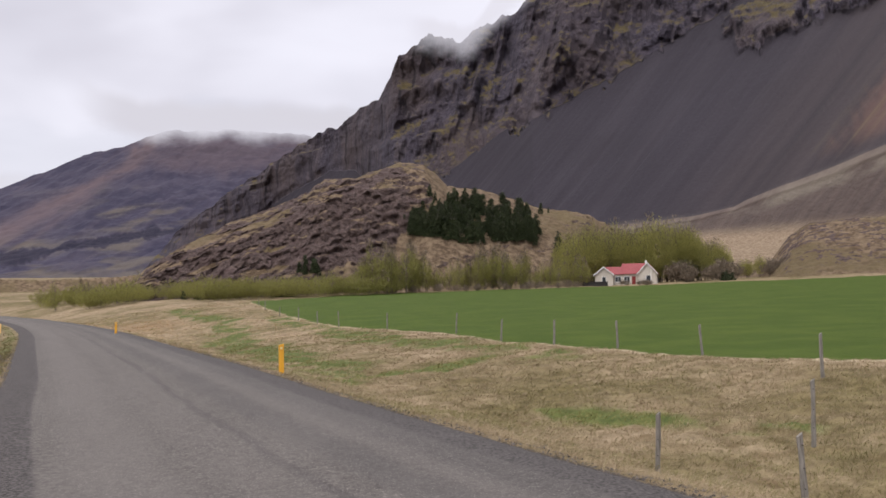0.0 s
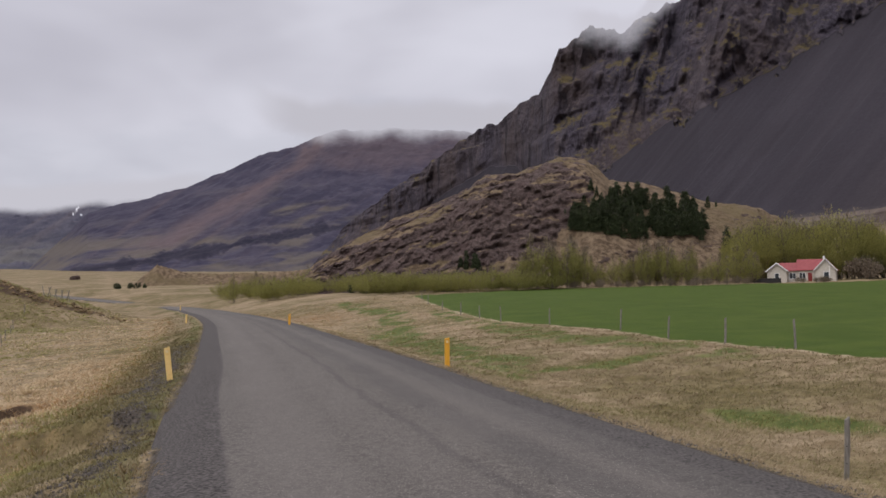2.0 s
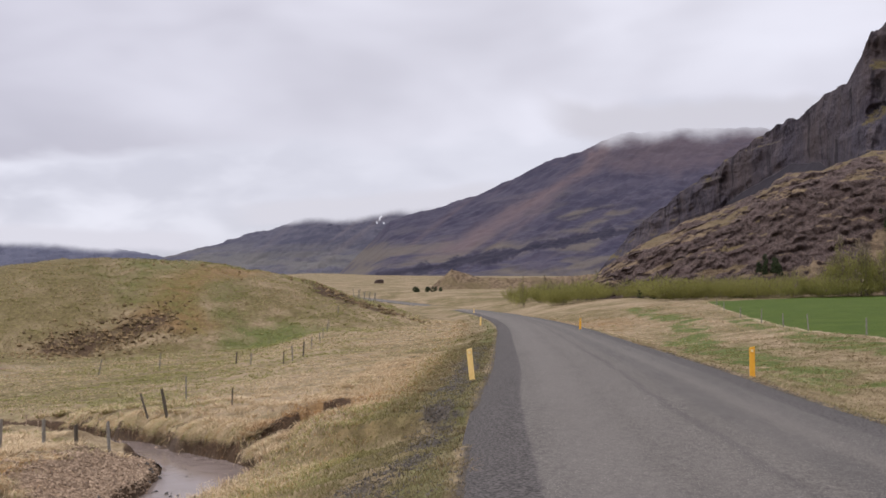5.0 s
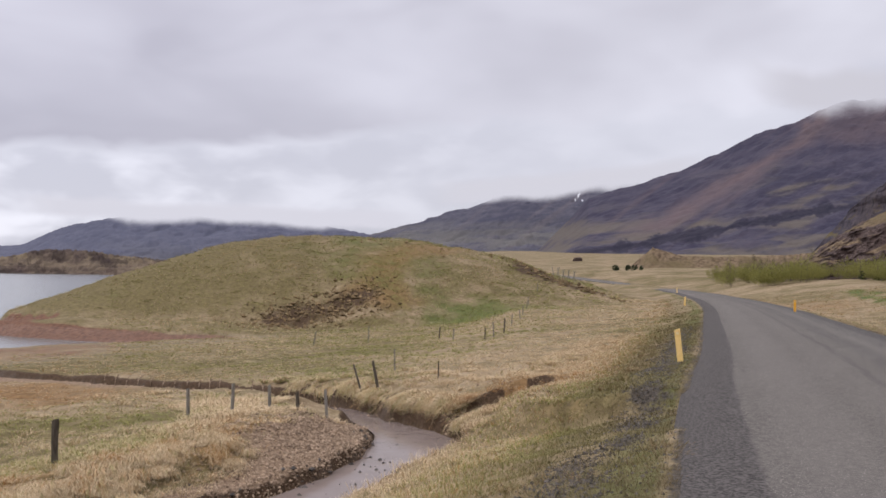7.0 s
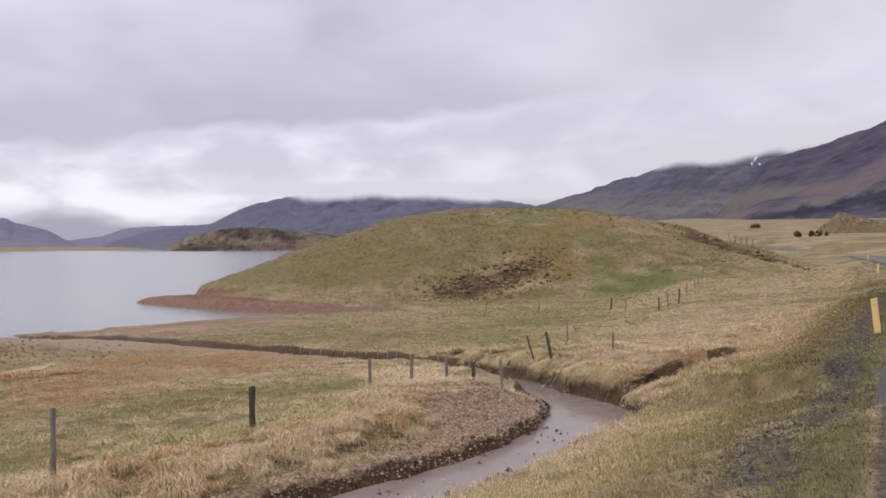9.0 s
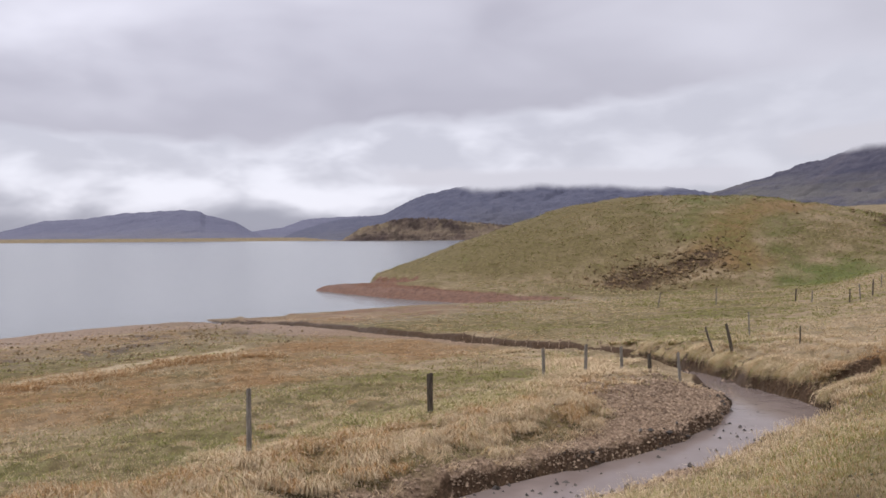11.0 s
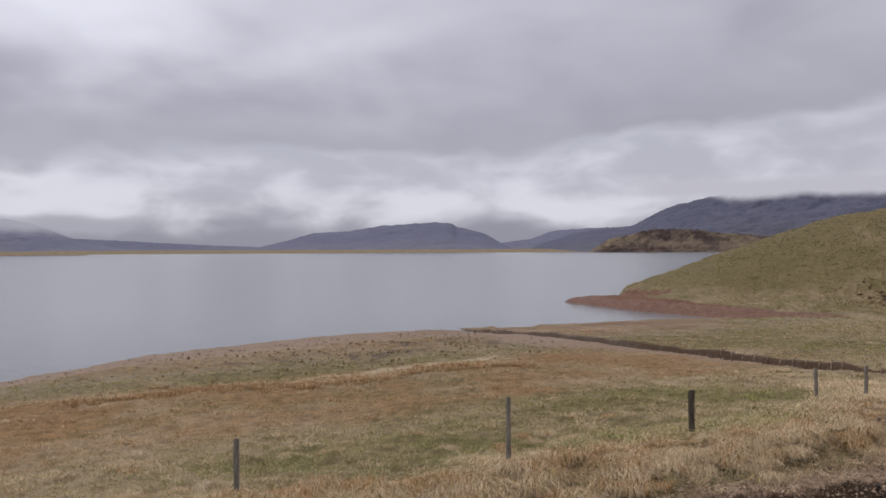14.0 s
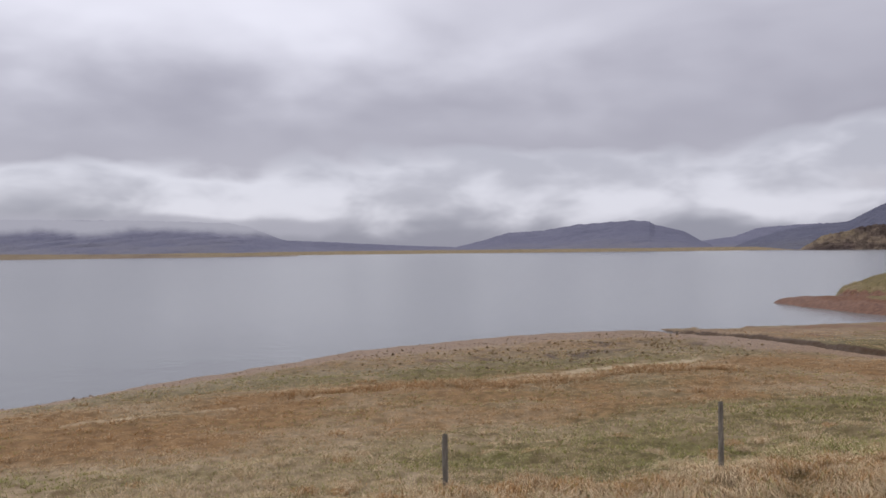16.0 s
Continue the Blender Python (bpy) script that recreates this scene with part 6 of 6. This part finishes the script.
    items = scatter(rnd, 16, 28.8, 31.0, 385, 425, 0.6, 1.05) + scatter(rnd, 4, -18.2, -17.3, 178, 182, 0.7, 1.1) + scatter(rnd, 5, 9.0, 11.5, 178, 184, 0.7, 1.4) + scatter(rnd, 18, 13.0, 17.0, 184, 192, 0.4, 0.9)
    grove(dwarfs, ground_spots(items), "planted conifers")


build_trees()


def rock_outcrop(az, dist, wide, tall, label):
    """A blocky dark outcrop, sunk into the ground."""
    x, y = bearing(az, dist)
    bm = bmesh.new()
    bmesh.ops.create_icosphere(bm, subdivisions=4, radius=1.0)
    rnd = np.random.default_rng(12)
    for v in bm.verts:
        p = v.co
        k = 1.0 + 0.22 * float(fractal(np.array([[p.x * 2.1 + 4]]), np.array([[p.y * 2.1 + p.z * 1.7]]), 4, 411)[0, 0]) + 0.03 * rnd.normal()
        v.co = Vector((math.copysign(abs(p.x) ** 0.7, p.x) * wide / 2 * k, math.copysign(abs(p.y) ** 0.7, p.y) * wide / 2 * k, math.copysign(abs(p.z) ** 0.6, p.z) * tall * k + 0.35 * p.x * tall))
    thing = new("rock_outcrop")
    part("rock", bm, "knoll", thing)
    thing.matrix_world = pose(x, y, height(x, y) + 0.1 * tall, 0, 0, az)
    tagged(thing, label, "rock")


rock_outcrop(32.9, 640, 6.0, 2.4, "dark block of rock standing on the tan valley floor")


# ---- ground cover: grass and stones ----
def sample(rng, count, az0, az1, d0, d1, power=0.5):
    """Places spread over a sector, denser near the road's edge."""
    az = rng.uniform(az0, az1, count)
    u = rng.random(count)
    e = 2 - 2 * power
    d = (d0 ** e + u * (d1 ** e - d0 ** e)) ** (1 / e)
    a = np.radians(az)
    return -d * np.sin(a), d * np.cos(a)


def blades(name, label, rng, cx, cy, n_each, tall, radius, width, dry=0.0, lean=0.5, matted=0.0):
    """Tufts of grass at cx, cy: each blade bends outwards in two steps."""
    Zc = land(cx[None], cy[None])
    a = masks(cx[None], cy[None], Zc)
    L = lateral(cx, cy, ROAD)[0]
    flow_side = lateral(cx, cy, STREAM[:, :2])[0]
    w = np.abs(flow_side) - stream_half(cx, cy)
    w = w - 0.9 * (flow_side < 0) * smooth(cx, -21.5, -24.5)
    bare = np.clip(a["gravel"] * 1.15 + 0.75 * a["grit"] + a["soil"] * 0.9 * (name != "bank_grass") + a["red"], 0, 1)[0]
    keep = (np.abs(L) > HALF_ROAD + 0.12) & (a["field"][0] < 0.5) & (w > np.where(np.hypot(cx, cy) > 36, 1.05, np.where(cx < -21.5, 1.15, 0.22 if name == "bank_grass" else 0.42))) & (rng.random(len(cx)) > bare) & (Zc[0] > LAKE + 0.25)
    cx, cy = cx[keep], cy[keep]
    Zc = (land(cx[None], cy[None]) + relief(cx[None], cy[None], {k: v[:, keep] for k, v in a.items()}))[0]
    green, rust, field = a["green"][0][keep], a["rust"][0][keep], a["field"][0][keep]
    olive = a["olive"][0][keep]
    n = len(cx)
    sl = -L[keep] - HALF_ROAD
    verge = smooth(sl, 0.0, 0.1) * smooth(sl, 4.0, 1.4)
    patch = lattice(cx / 5.0, cy / 5.0, 77)
    tone = np.clip(0.36 * smooth(sl, 9, 13) * smooth(sl, 28, 20) + 0.9 * green + 0.75 * olive + 0.45 * smooth(patch, 0.5, 0.8) + 0.38 * verge - dry, 0, 1)
    D = np.hypot(cx, cy)
    k = n * n_each
    rep = lambda v: np.repeat(v, n_each)
    q = rng.random(k) * 2 * np.pi
    out = np.sqrt(rng.random(k)) * rep(radius * (0.7 + 0.6 * rng.random(n)))
    bx, by, bz = rep(cx) + out * np.cos(q), rep(cy) + out * np.sin(q), rep(Zc) - 0.03
    h = tall * rep(0.6 + 0.8 * rng.random(n)) * (0.6 + 0.6 * rng.random(k)) * np.where(rep(field) > 0.5, 0.3, 1.0) * rep(1 - 0.45 * np.clip(rust, 0, 1)) * rep(1 - 0.35 * verge)
    q2 = q + rng.normal(0, 0.7, k)
    lx, ly = np.cos(q2) * lean * h * (0.3 + 0.9 * rng.random(k)), np.sin(q2) * lean * h * (0.3 + 0.9 * rng.random(k))
    # the wind lays the dry blades over to one side
    lx = lx + 0.35 * h * lean
    wd = rep(np.maximum(width, 0.00050 * D)) * (0.7 + 0.6 * rng.random(k))
    side = rng.random(k) * np.pi
    sx, sy = np.cos(side) * wd / 2, np.sin(side) * wd / 2
    v = np.empty((k, 5, 3), np.float32)
    v[:, 0] = np.stack([bx - sx, by - sy, bz], -1)
    v[:, 1] = np.stack([bx + sx, by + sy, bz], -1)
    v[:, 2] = np.stack([bx + 0.38 * lx + sx * 0.8, by + 0.38 * ly + sy * 0.8, bz + 0.62 * h], -1)
    v[:, 3] = np.stack([bx + 0.38 * lx - sx * 0.8, by + 0.38 * ly - sy * 0.8, bz + 0.62 * h], -1)
    v[:, 4] = np.stack([bx + lx, by + ly, bz + h * (1 - 0.25 * lean)], -1)
    base = (np.arange(k) * 5)[:, None]
    tri = np.concatenate([base + np.array([[0, 1, 2]]), base + np.array([[0, 2, 3]]), base + np.array([[3, 2, 4]])], 1).reshape(-1, 3)
    g = np.repeat((rng.random(k) < rep(tone)) * 1.0, 5)
    r = np.repeat((rng.random(k) < rep(np.clip(0.8 * rust + 0.5 * verge, 0, 0.7))) * 1.0, 5)
    ob = new(name, mesh_from(name, v.reshape(-1, 3), tri, M["blade"], {"greenness": g, "rusty": r, "matted": np.repeat(rep(np.maximum(matted * (1 - 0.4 * green) + 0.2 * smooth(hill_height(cx, cy), 0.2, 1.0) * smooth(np.degrees(np.arctan2(-cx, cy)), 46, 54), 1.3 * verge * (0.75 + 0.5 * lattice(cx / 0.9, cy / 1.6, 92)))), 5)}, smooth_shade=False))
    tagged(ob, label, "grass", kind="stuff")


def build_grass():
    rng = np.random.default_rng(5)
    x, y = sample(rng, 46000, -30, 27, 8.5, 60, 0.75)
    blades("dry_grass", "rough straw-coloured roadside grass with green in it", rng, x, y, 9, 0.10, 0.20, 0.005, lean=1.4, matted=1.15)
    x, y = sample(rng, 46000, 22, 121, 4.5, 75, 0.65)
    blades("meadow_grass", "long matted meadow grass, straw and olive", rng, x, y, 11, 0.12, 0.20, 0.005, lean=1.5)
    x, y = sample(rng, 15000, 27, 62, 72, 135, 0.5)
    blades("far_meadow_grass", "short dry grass at the foot of the hill", rng, x, y, 6, 0.16, 0.45, 0.006, lean=1.5)
    x, y = sample(rng, 14000, -24, 27, 58, 150, 0.5)
    blades("far_dry_grass", "dry grass between the road and the hayfield", rng, x, y, 6, 0.14, 0.45, 0.006, lean=1.5, matted=0.5)
    # the short brown-green growth on the bank below the road
    x, y = sample(rng, 150000, 12, 100, 4.5, 50, 0.7)
    side = -lateral(x, y, ROAD)[0] - HALF_ROAD
    low = (side > 0.05) & (side < 6.5)
    blades("verge_grass", "short brownish-green grass on the road's bank", rng, x[low], y[low], 8, 0.13, 0.16, 0.005, lean=1.2)
    # big pale tussocks along the stream and the meadow's edge
    x, y = sample(rng, 5200, 28, 121, 8, 42, 0.6)
    w = np.abs(lateral(x, y, STREAM[:, :2])[0])
    edge = w - stream_half(x, y)
    right = (lateral(x, y, STREAM[:, :2])[0] > 0) & (y < 19)
    near = ((edge < 1.6) & (~right | (rng.random(len(x)) < 0.06))) | ((edge < 5.0) & (rng.random(len(x)) < np.where(right, 0.04, 0.45))) | (rng.random(len(x)) < 0.08)
    blades("tussock_grass", "pale dry tussocks drooping over the stream bank", rng, x[near], y[near], 60, 0.22, 0.24, 0.006, dry=0.5, lean=1.6)


def build_hill_tufts():
    """Tussocks on the hill, the dark clumps of its worn patches, and the pale line of long grass in the shore meadow."""
    rng = np.random.default_rng(25)
    x, y = rng.uniform(-140, -55, 20000), rng.uniform(50, 118, 20000)
    keep = (hill_height(x, y) > 0.3) & ((np.degrees(np.arctan2(-x, y)) < 51) | (rng.random(len(x)) < 0.35)) & (lattice(x / 6, y / 6, 91) + 0.5 * rng.random(len(x)) > 0.62)
    blades("hill_grass", "short olive and brown tussocks over the grassy hill", rng, x[keep], y[keep], 6, 0.15, 0.45, 0.02, lean=1.7, matted=0.25)
    t = np.arange(420)
    y = rng.uniform(-8, 13, len(t))
    x = -37 - 0.34 * y - 3.6 + rng.normal(0, 0.9, len(t)) + 1.4 * np.sin(y * 0.55)
    blades("shore_tussocks", "a line of pale long tussocks in the shore meadow", rng, x, y, 34, 0.34, 0.26, 0.012, dry=0.8, lean=1.2)


def build_clumps():
    """Dark turf clumps: on the hill's worn patches and in the wet ground by the stream's mouth."""
    rng = np.random.default_rng(26)
    parts = []
    for cx, cy, sx, sy, n in ((-81.5, 74.0, 2.6, 3.8, 900), (-84.2, 67.0, 2.4, 3.0, 600), (-77.5, 106.5, 2.2, 2.2, 240), (-68.5, 105.5, 4.2, 1.3, 320), (-92, 92, 6, 3, 40)):
        parts.append(np.stack([cx + rng.normal(0, sx, n), cy + rng.normal(0, sy, n)], -1))
    p = np.concatenate(parts)
    stones("turf_clumps", "dark brown broken turf clumps in worn ground", rng, p[:, 0], p[:, 1], 0.08, 0.42, "turf_lump")
    p = np.concatenate([np.stack([-54 + rng.normal(0, 6, 800), 4 + rng.normal(0, 6, 800)], -1), np.stack([-61 + rng.normal(0, 5, 600), 12 + rng.normal(0, 4, 600)], -1)])
    p = p[(land(p[None, :, 0], p[None, :, 1])[0] > LAKE + 0.3) & (lattice(p[:, 0] / 2.2, p[:, 1] / 2.2, 95) > 0.4) & (np.abs(lateral(p[:, 0], p[:, 1], STREAM[:, :2])[0]) > 2.5)]
    stones("shore_clumps", "small dark turf clumps in the wet shore meadow", rng, p[:, 0], p[:, 1], 0.04, 0.15, "turf_lump")


def build_bank_tussocks():
    """Drooping tussocks right along the stream's banks."""
    rng = np.random.default_rng(15)
    line = STREAM[(STREAM[:, 1] > 6) & (STREAM[:, 0] > -34)]
    way = np.gradient(line[:, :2], axis=0)
    way /= np.hypot(way[:, 0], way[:, 1])[:, None]
    k = rng.integers(0, len(line), 4200)
    side = rng.choice([-1.0, 1.0], len(k))
    bar = (side < 0) & (line[k, 0] > -27)
    off = stream_half(line[k, 0], line[k, 1]) + np.where(bar, rng.uniform(3.4, 5.4, len(k)), rng.uniform(0.34, 1.2, len(k)))
    x, y = line[k, 0] + side * off * way[k, 1], line[k, 1] - side * off * way[k, 0]
    some = (side < 0) | (rng.random(len(k)) < np.where(y > 19.0, 0.5, 0.08))
    x, y = x[some], y[some]
    blades("bank_grass", "straw-coloured tufts hanging over the stream's cut banks", rng, x, y, 26, 0.27, 0.24, 0.006, dry=0.5, lean=1.75)


def build_mounds():
    """Rounded tussocks whose long dry blades arch over and lie on the ground: a ridge along the stream's near bank, and some in the meadow."""
    rng = np.random.default_rng(44)
    ridge = spline([(-13.4, -1.0), (-14.4, 3.0), (-15.2, 5.6), (-16.2, 8.1), (-17.1, 10.5), (-18.2, 12.6)], 0.25)
    k = rng.integers(0, len(ridge), 190)
    cx, cy = ridge[k, 0] + rng.normal(0, 0.42, len(k)) - 0.1, ridge[k, 1] + rng.normal(0, 0.3, len(k))
    mx, my = sample(rng, 260, 46, 118, 11, 27, 0.6)
    off = -lateral(mx, my, ROAD)[0] - HALF_ROAD
    keep = (off > 9) & (off < 22) & (np.abs(lateral(mx, my, STREAM[:, :2])[0]) > 2.6) & (lattice(mx / 2.5, my / 2.5, 97) > 0.45)
    size = np.concatenate([rng.uniform(0.20, 0.38, len(k)), rng.uniform(0.12, 0.22, int(keep.sum()))])
    cx, cy = np.concatenate([cx, mx[keep]]), np.concatenate([cy, my[keep]])
    each = 230
    n = len(cx) * each
    rep = lambda v: np.repeat(v, each)
    r = rep(size) * rng.uniform(0.55, 1.15, n)
    # the blades of a tussock fall mostly to two sides, parted and swept by the wind
    q = rep(rng.random(len(cx)) * 6.28) + rng.normal(0, 1.4, n) + 3.14 * (rng.random(n) < 0.4)
    dx, dy = np.cos(q), np.sin(q)
    x, y = rep(cx) + rng.normal(0, 0.11, n), rep(cy) + rng.normal(0, 0.11, n)
    z = rep(land(cx[None], cy[None])[0]) - 0.03
    tall = rep(size) * rng.uniform(0.35, 0.85, n)
    wide = 0.0065 * (0.7 + 0.6 * rng.random(n))
    sx, sy = -dy * wide / 2, dx * wide / 2
    v = np.empty((n, 7, 3), np.float32)
    for i, (out, up, w) in enumerate(((0.0, 0.0, 1.0), (0.35, 0.95, 1.0), (0.85, 0.72, 0.8))):
        v[:, 2 * i] = np.stack([x + dx * r * out - sx * w, y + dy * r * out - sy * w, z + tall * up], -1)
        v[:, 2 * i + 1] = np.stack([x + dx * r * out + sx * w, y + dy * r * out + sy * w, z + tall * up], -1)
    v[:, 6] = np.stack([x + dx * r * 1.2, y + dy * r * 1.2, z + tall * 0.1], -1)
    tri = np.array([(0, 1, 3), (0, 3, 2), (2, 3, 5), (2, 5, 4), (4, 5, 6)])
    f = (np.arange(n)[:, None, None] * 7 + tri[None]).reshape(-1, 3)
    warm = rep(0.10 + 0.45 * (rng.random(len(cx)) < 0.4))
    attrs = {"greenness": np.repeat((rng.random(n) < 0.06) * 1.0, 7), "rusty": np.repeat((rng.random(n) < warm) * 1.0, 7), "matted": np.repeat(rep(0.35 * rng.random(len(cx))), 7)}
    tagged(new("arching_tussocks", mesh_from("arching_tussocks", v.reshape(-1, 3), f, M["blade"], attrs, smooth_shade=False)), "rounded pale tussocks of arching dry grass along the stream", "grass", kind="stuff")


def build_overhang():
    """Long grass that hangs from the undercut bank at the stream's bend."""
    rng = np.random.default_rng(33)
    line = STREAM[(STREAM[:, 1] > 19.0) & (STREAM[:, 0] > -31)]
    way = np.gradient(line[:, :2], axis=0)
    way /= np.hypot(way[:, 0], way[:, 1])[:, None]
    k = rng.integers(0, len(line), 620)
    tuft = rng.uniform(0.44, 0.85, len(k))
    jitter = rng.normal(0, 0.5, len(k))
    off = stream_half(line[k, 0], line[k, 1]) + tuft
    cx = line[k, 0] + off * way[k, 1] + jitter * way[k, 0]
    cy = line[k, 1] - off * way[k, 0] + jitter * way[k, 1]
    reach = (0.14 + 0.20 * rng.random(len(k))) * (0.5 + 0.9 * smooth(lattice(cx * 1.3, cy * 1.3, 96), 0.3, 0.7))
    each = 34
    rep = lambda v: np.repeat(v, each)
    n = len(k) * each
    spread = rng.normal(0, 0.12, (n, 2))
    x, y = rep(cx) + spread[:, 0], rep(cy) + spread[:, 1]
    z = land(x[None], y[None])[0] - 0.02
    q = rng.normal(0, 0.55, n)
    ox, oy = -rep(way[k, 1]), rep(way[k, 0])
    dx, dy = ox * np.cos(q) - oy * np.sin(q), ox * np.sin(q) + oy * np.cos(q)
    r = rep(reach) * (0.6 + 0.8 * rng.random(n))
    wide = 0.011 * (0.7 + 0.6 * rng.random(n))
    sx, sy = -dy * wide / 2, dx * wide / 2
    v = np.empty((n, 7, 3), np.float32)
    for i, (out, up, w) in enumerate(((0.0, 0.0, 1.0), (0.45, 0.42, 0.9), (1.0, 0.15, 0.7))):
        v[:, 2 * i] = np.stack([x + dx * r * out - sx * w, y + dy * r * out - sy * w, z + r * up], -1)
        v[:, 2 * i + 1] = np.stack([x + dx * r * out + sx * w, y + dy * r * out + sy * w, z + r * up], -1)
    v[:, 6] = np.stack([x + dx * r * 1.3, y + dy * r * 1.3, z - r * 0.55], -1)
    tri = np.array([(0, 1, 3), (0, 3, 2), (2, 3, 5), (2, 5, 4), (4, 5, 6)])
    f = (np.arange(n)[:, None, None] * 7 + tri[None]).reshape(-1, 3)
    attrs = {"greenness": np.repeat((rng.random(n) < 0.22) * 1.0, 7), "rusty": np.repeat((rng.random(n) < 0.25) * 1.0, 7), "matted": np.repeat(0.55 * rng.random(n), 7)}
    tagged(new("overhanging_grass", mesh_from("overhanging_grass", v.reshape(-1, 3), f, M["blade"], attrs, smooth_shade=False)), "long dry grass hanging over the undercut stream bank", "grass", kind="stuff")


def stones(name, label, rng, x, y, low, high, mat="stones", lift=0.0):
    """Loose stones: each a squashed, uneven octahedron, half sunk."""
    Z = land(x[None], y[None])
    a = masks(x[None], y[None], Z)
    z = (Z + relief(x[None], y[None], a))[0]
    n = len(x)
    s = low * (high / low) ** (rng.random(n) ** 2.2)
    shape = np.array([(1, 0, 0), (0, 1, 0), (-1, 0, 0), (0, -1, 0), (0, 0, 0.75), (0, 0, -0.6)])
    v = shape[None] * s[:, None, None] * (0.6 + 0.7 * rng.random((n, 6, 1)))
    q = rng.random(n) * 6.28
    c, d = np.cos(q)[:, None], np.sin(q)[:, None]
    vx, vy = v[..., 0] * c - v[..., 1] * d * 0.7, v[..., 0] * d + v[..., 1] * c * 0.7
    v = np.stack([vx + x[:, None], vy + y[:, None], v[..., 2] + z[:, None] + lift + 0.2 * s[:, None]], -1)
    tri = np.array([(0, 1, 4), (1, 2, 4), (2, 3, 4), (3, 0, 4), (1, 0, 5), (2, 1, 5), (3, 2, 5), (0, 3, 5)])
    f = (np.arange(n)[:, None, None] * 6 + tri[None]).reshape(-1, 3)
    tagged(new(name, mesh_from(name, v.reshape(-1, 3), f, M[mat], smooth_shade=False)), label, "stones", kind="stuff")


def build_stones():
    rng = np.random.default_rng(9)
    # the gravel bar and the stream's edges
    t = rng.random(9000)
    q = STREAM[(t * 46).astype(int) + 6]
    side = rng.choice([-1, 1], len(t), p=[0.35, 0.65])
    off = stream_half(q[:, 0], q[:, 1]) + rng.gamma(1.6, 0.55, len(t)) - 0.15
    x, y = q[:, 0] - side * off * 0.8, q[:, 1] - side * off * -0.6
    x2, y2 = -18.2 + rng.normal(0, 1.6, 9000), 16.0 + rng.normal(0, 2.6, 9000)
    x, y = np.concatenate([x, x2]), np.concatenate([y, y2])
    w = np.abs(lateral(x, y, STREAM[:, :2])[0]) - stream_half(x, y)
    keep = (w > -0.25) | (rng.random(len(w)) < 0.2)
    stones("stream_stones", "brown-grey stones on the gravel bar and stream edge", rng, x[keep], y[keep], 0.016, 0.075)
    # the road's loose shoulders
    line = spline(ROAD_LINE, 0.5)
    line = line[(line[:, 1] > 2) & (line[:, 1] < 45)]
    way = np.gradient(line, axis=0)
    way /= np.hypot(way[:, 0], way[:, 1])[:, None]
    k = rng.integers(0, len(line), 16000)
    side = rng.choice([-1, 1], len(k))
    off = HALF_ROAD + 0.1 + np.where(side < 0, rng.normal(0.0, 0.35, len(k)) + (rng.random(len(k)) < 0.45) * rng.uniform(0.5, 2.6, len(k)), rng.normal(0.1, 0.28, len(k)))
    slip = rng.uniform(-0.3, 0.3, len(k))
    x, y = line[k, 0] + side * off * way[k, 1] + slip * way[k, 0], line[k, 1] - side * off * way[k, 0] + slip * way[k, 1]
    keep = off > HALF_ROAD + 0.15
    stones("shoulder_gravel", "loose dark gravel along the road's edges", rng, x[keep], y[keep], 0.010, 0.035, "dark_stones")
    # the gravel patches on the bank below the road
    k = rng.integers(0, len(line), 46000)
    off = HALF_ROAD + rng.uniform(0.5, 3.2, len(k))
    slip = rng.uniform(-0.3, 0.3, len(k))
    x, y = line[k, 0] - off * way[k, 1] + slip * way[k, 0], line[k, 1] + off * way[k, 0] + slip * way[k, 1]
    patch = masks(x[None], y[None], land(x[None], y[None]))["grit"][0]
    keep = patch > rng.uniform(0.08, 0.5, len(x))
    stones("verge_gravel", "patches of dark gravel in the short grass below the road", rng, x[keep], y[keep], 0.012, 0.05, "dark_stones")
    # pebbles packed along the bar's cut edge
    line = STREAM[(STREAM[:, 1] > 4) & (STREAM[:, 1] < 19.5)]
    way = np.gradient(line[:, :2], axis=0)
    way /= np.hypot(way[:, 0], way[:, 1])[:, None]
    k = rng.integers(0, len(line), 16000)
    off = stream_half(line[k, 0], line[k, 1]) + rng.gamma(1.5, 0.28, len(k))
    side = np.where(rng.random(len(k)) < 0.8, -1.0, 1.0)
    x, y = line[k, 0] + side * off * way[k, 1] + rng.normal(0, 0.15, len(k)), line[k, 1] - side * off * way[k, 0] + rng.normal(0, 0.4, len(k))
    stones("bank_pebbles", "tan and brown pebbles along the stream's cut edge", rng, x, y, 0.016, 0.06)
    # rubble in the shallow water
    k = rng.integers(0, len(line), 2000)
    off = stream_half(line[k, 0], line[k, 1]) * rng.uniform(-0.95, 0.95, len(k))
    x, y = line[k, 0] + off * way[k, 1] + rng.normal(0, 0.3, len(k)), line[k, 1] - off * way[k, 0] + rng.normal(0, 0.3, len(k))
    keep = (lattice(x / 0.8, y / 0.8, 94) > 0.55) | (np.abs(off) > 0.75 * stream_half(x, y))
    stones("stream_rubble", "dark wet stones breaking the stream's surface", rng, x[keep], y[keep], 0.03, 0.10, "dark_stones", lift=0.07)
    # stones on the beach
    x, y = sample(rng, 5000, 72, 121, 38, 82, 0.5)
    z = land(x[None], y[None])[0]
    keep = (z > LAKE - 0.02) & (z < LAKE + 0.55)
    stones("beach_pebbles", "small brown pebbles along the lake shore", rng, x[keep], y[keep], 0.03, 0.11)


build_grass()
build_bank_tussocks()
build_overhang()
build_mounds()
build_stones()
build_hill_tufts()
build_clumps()
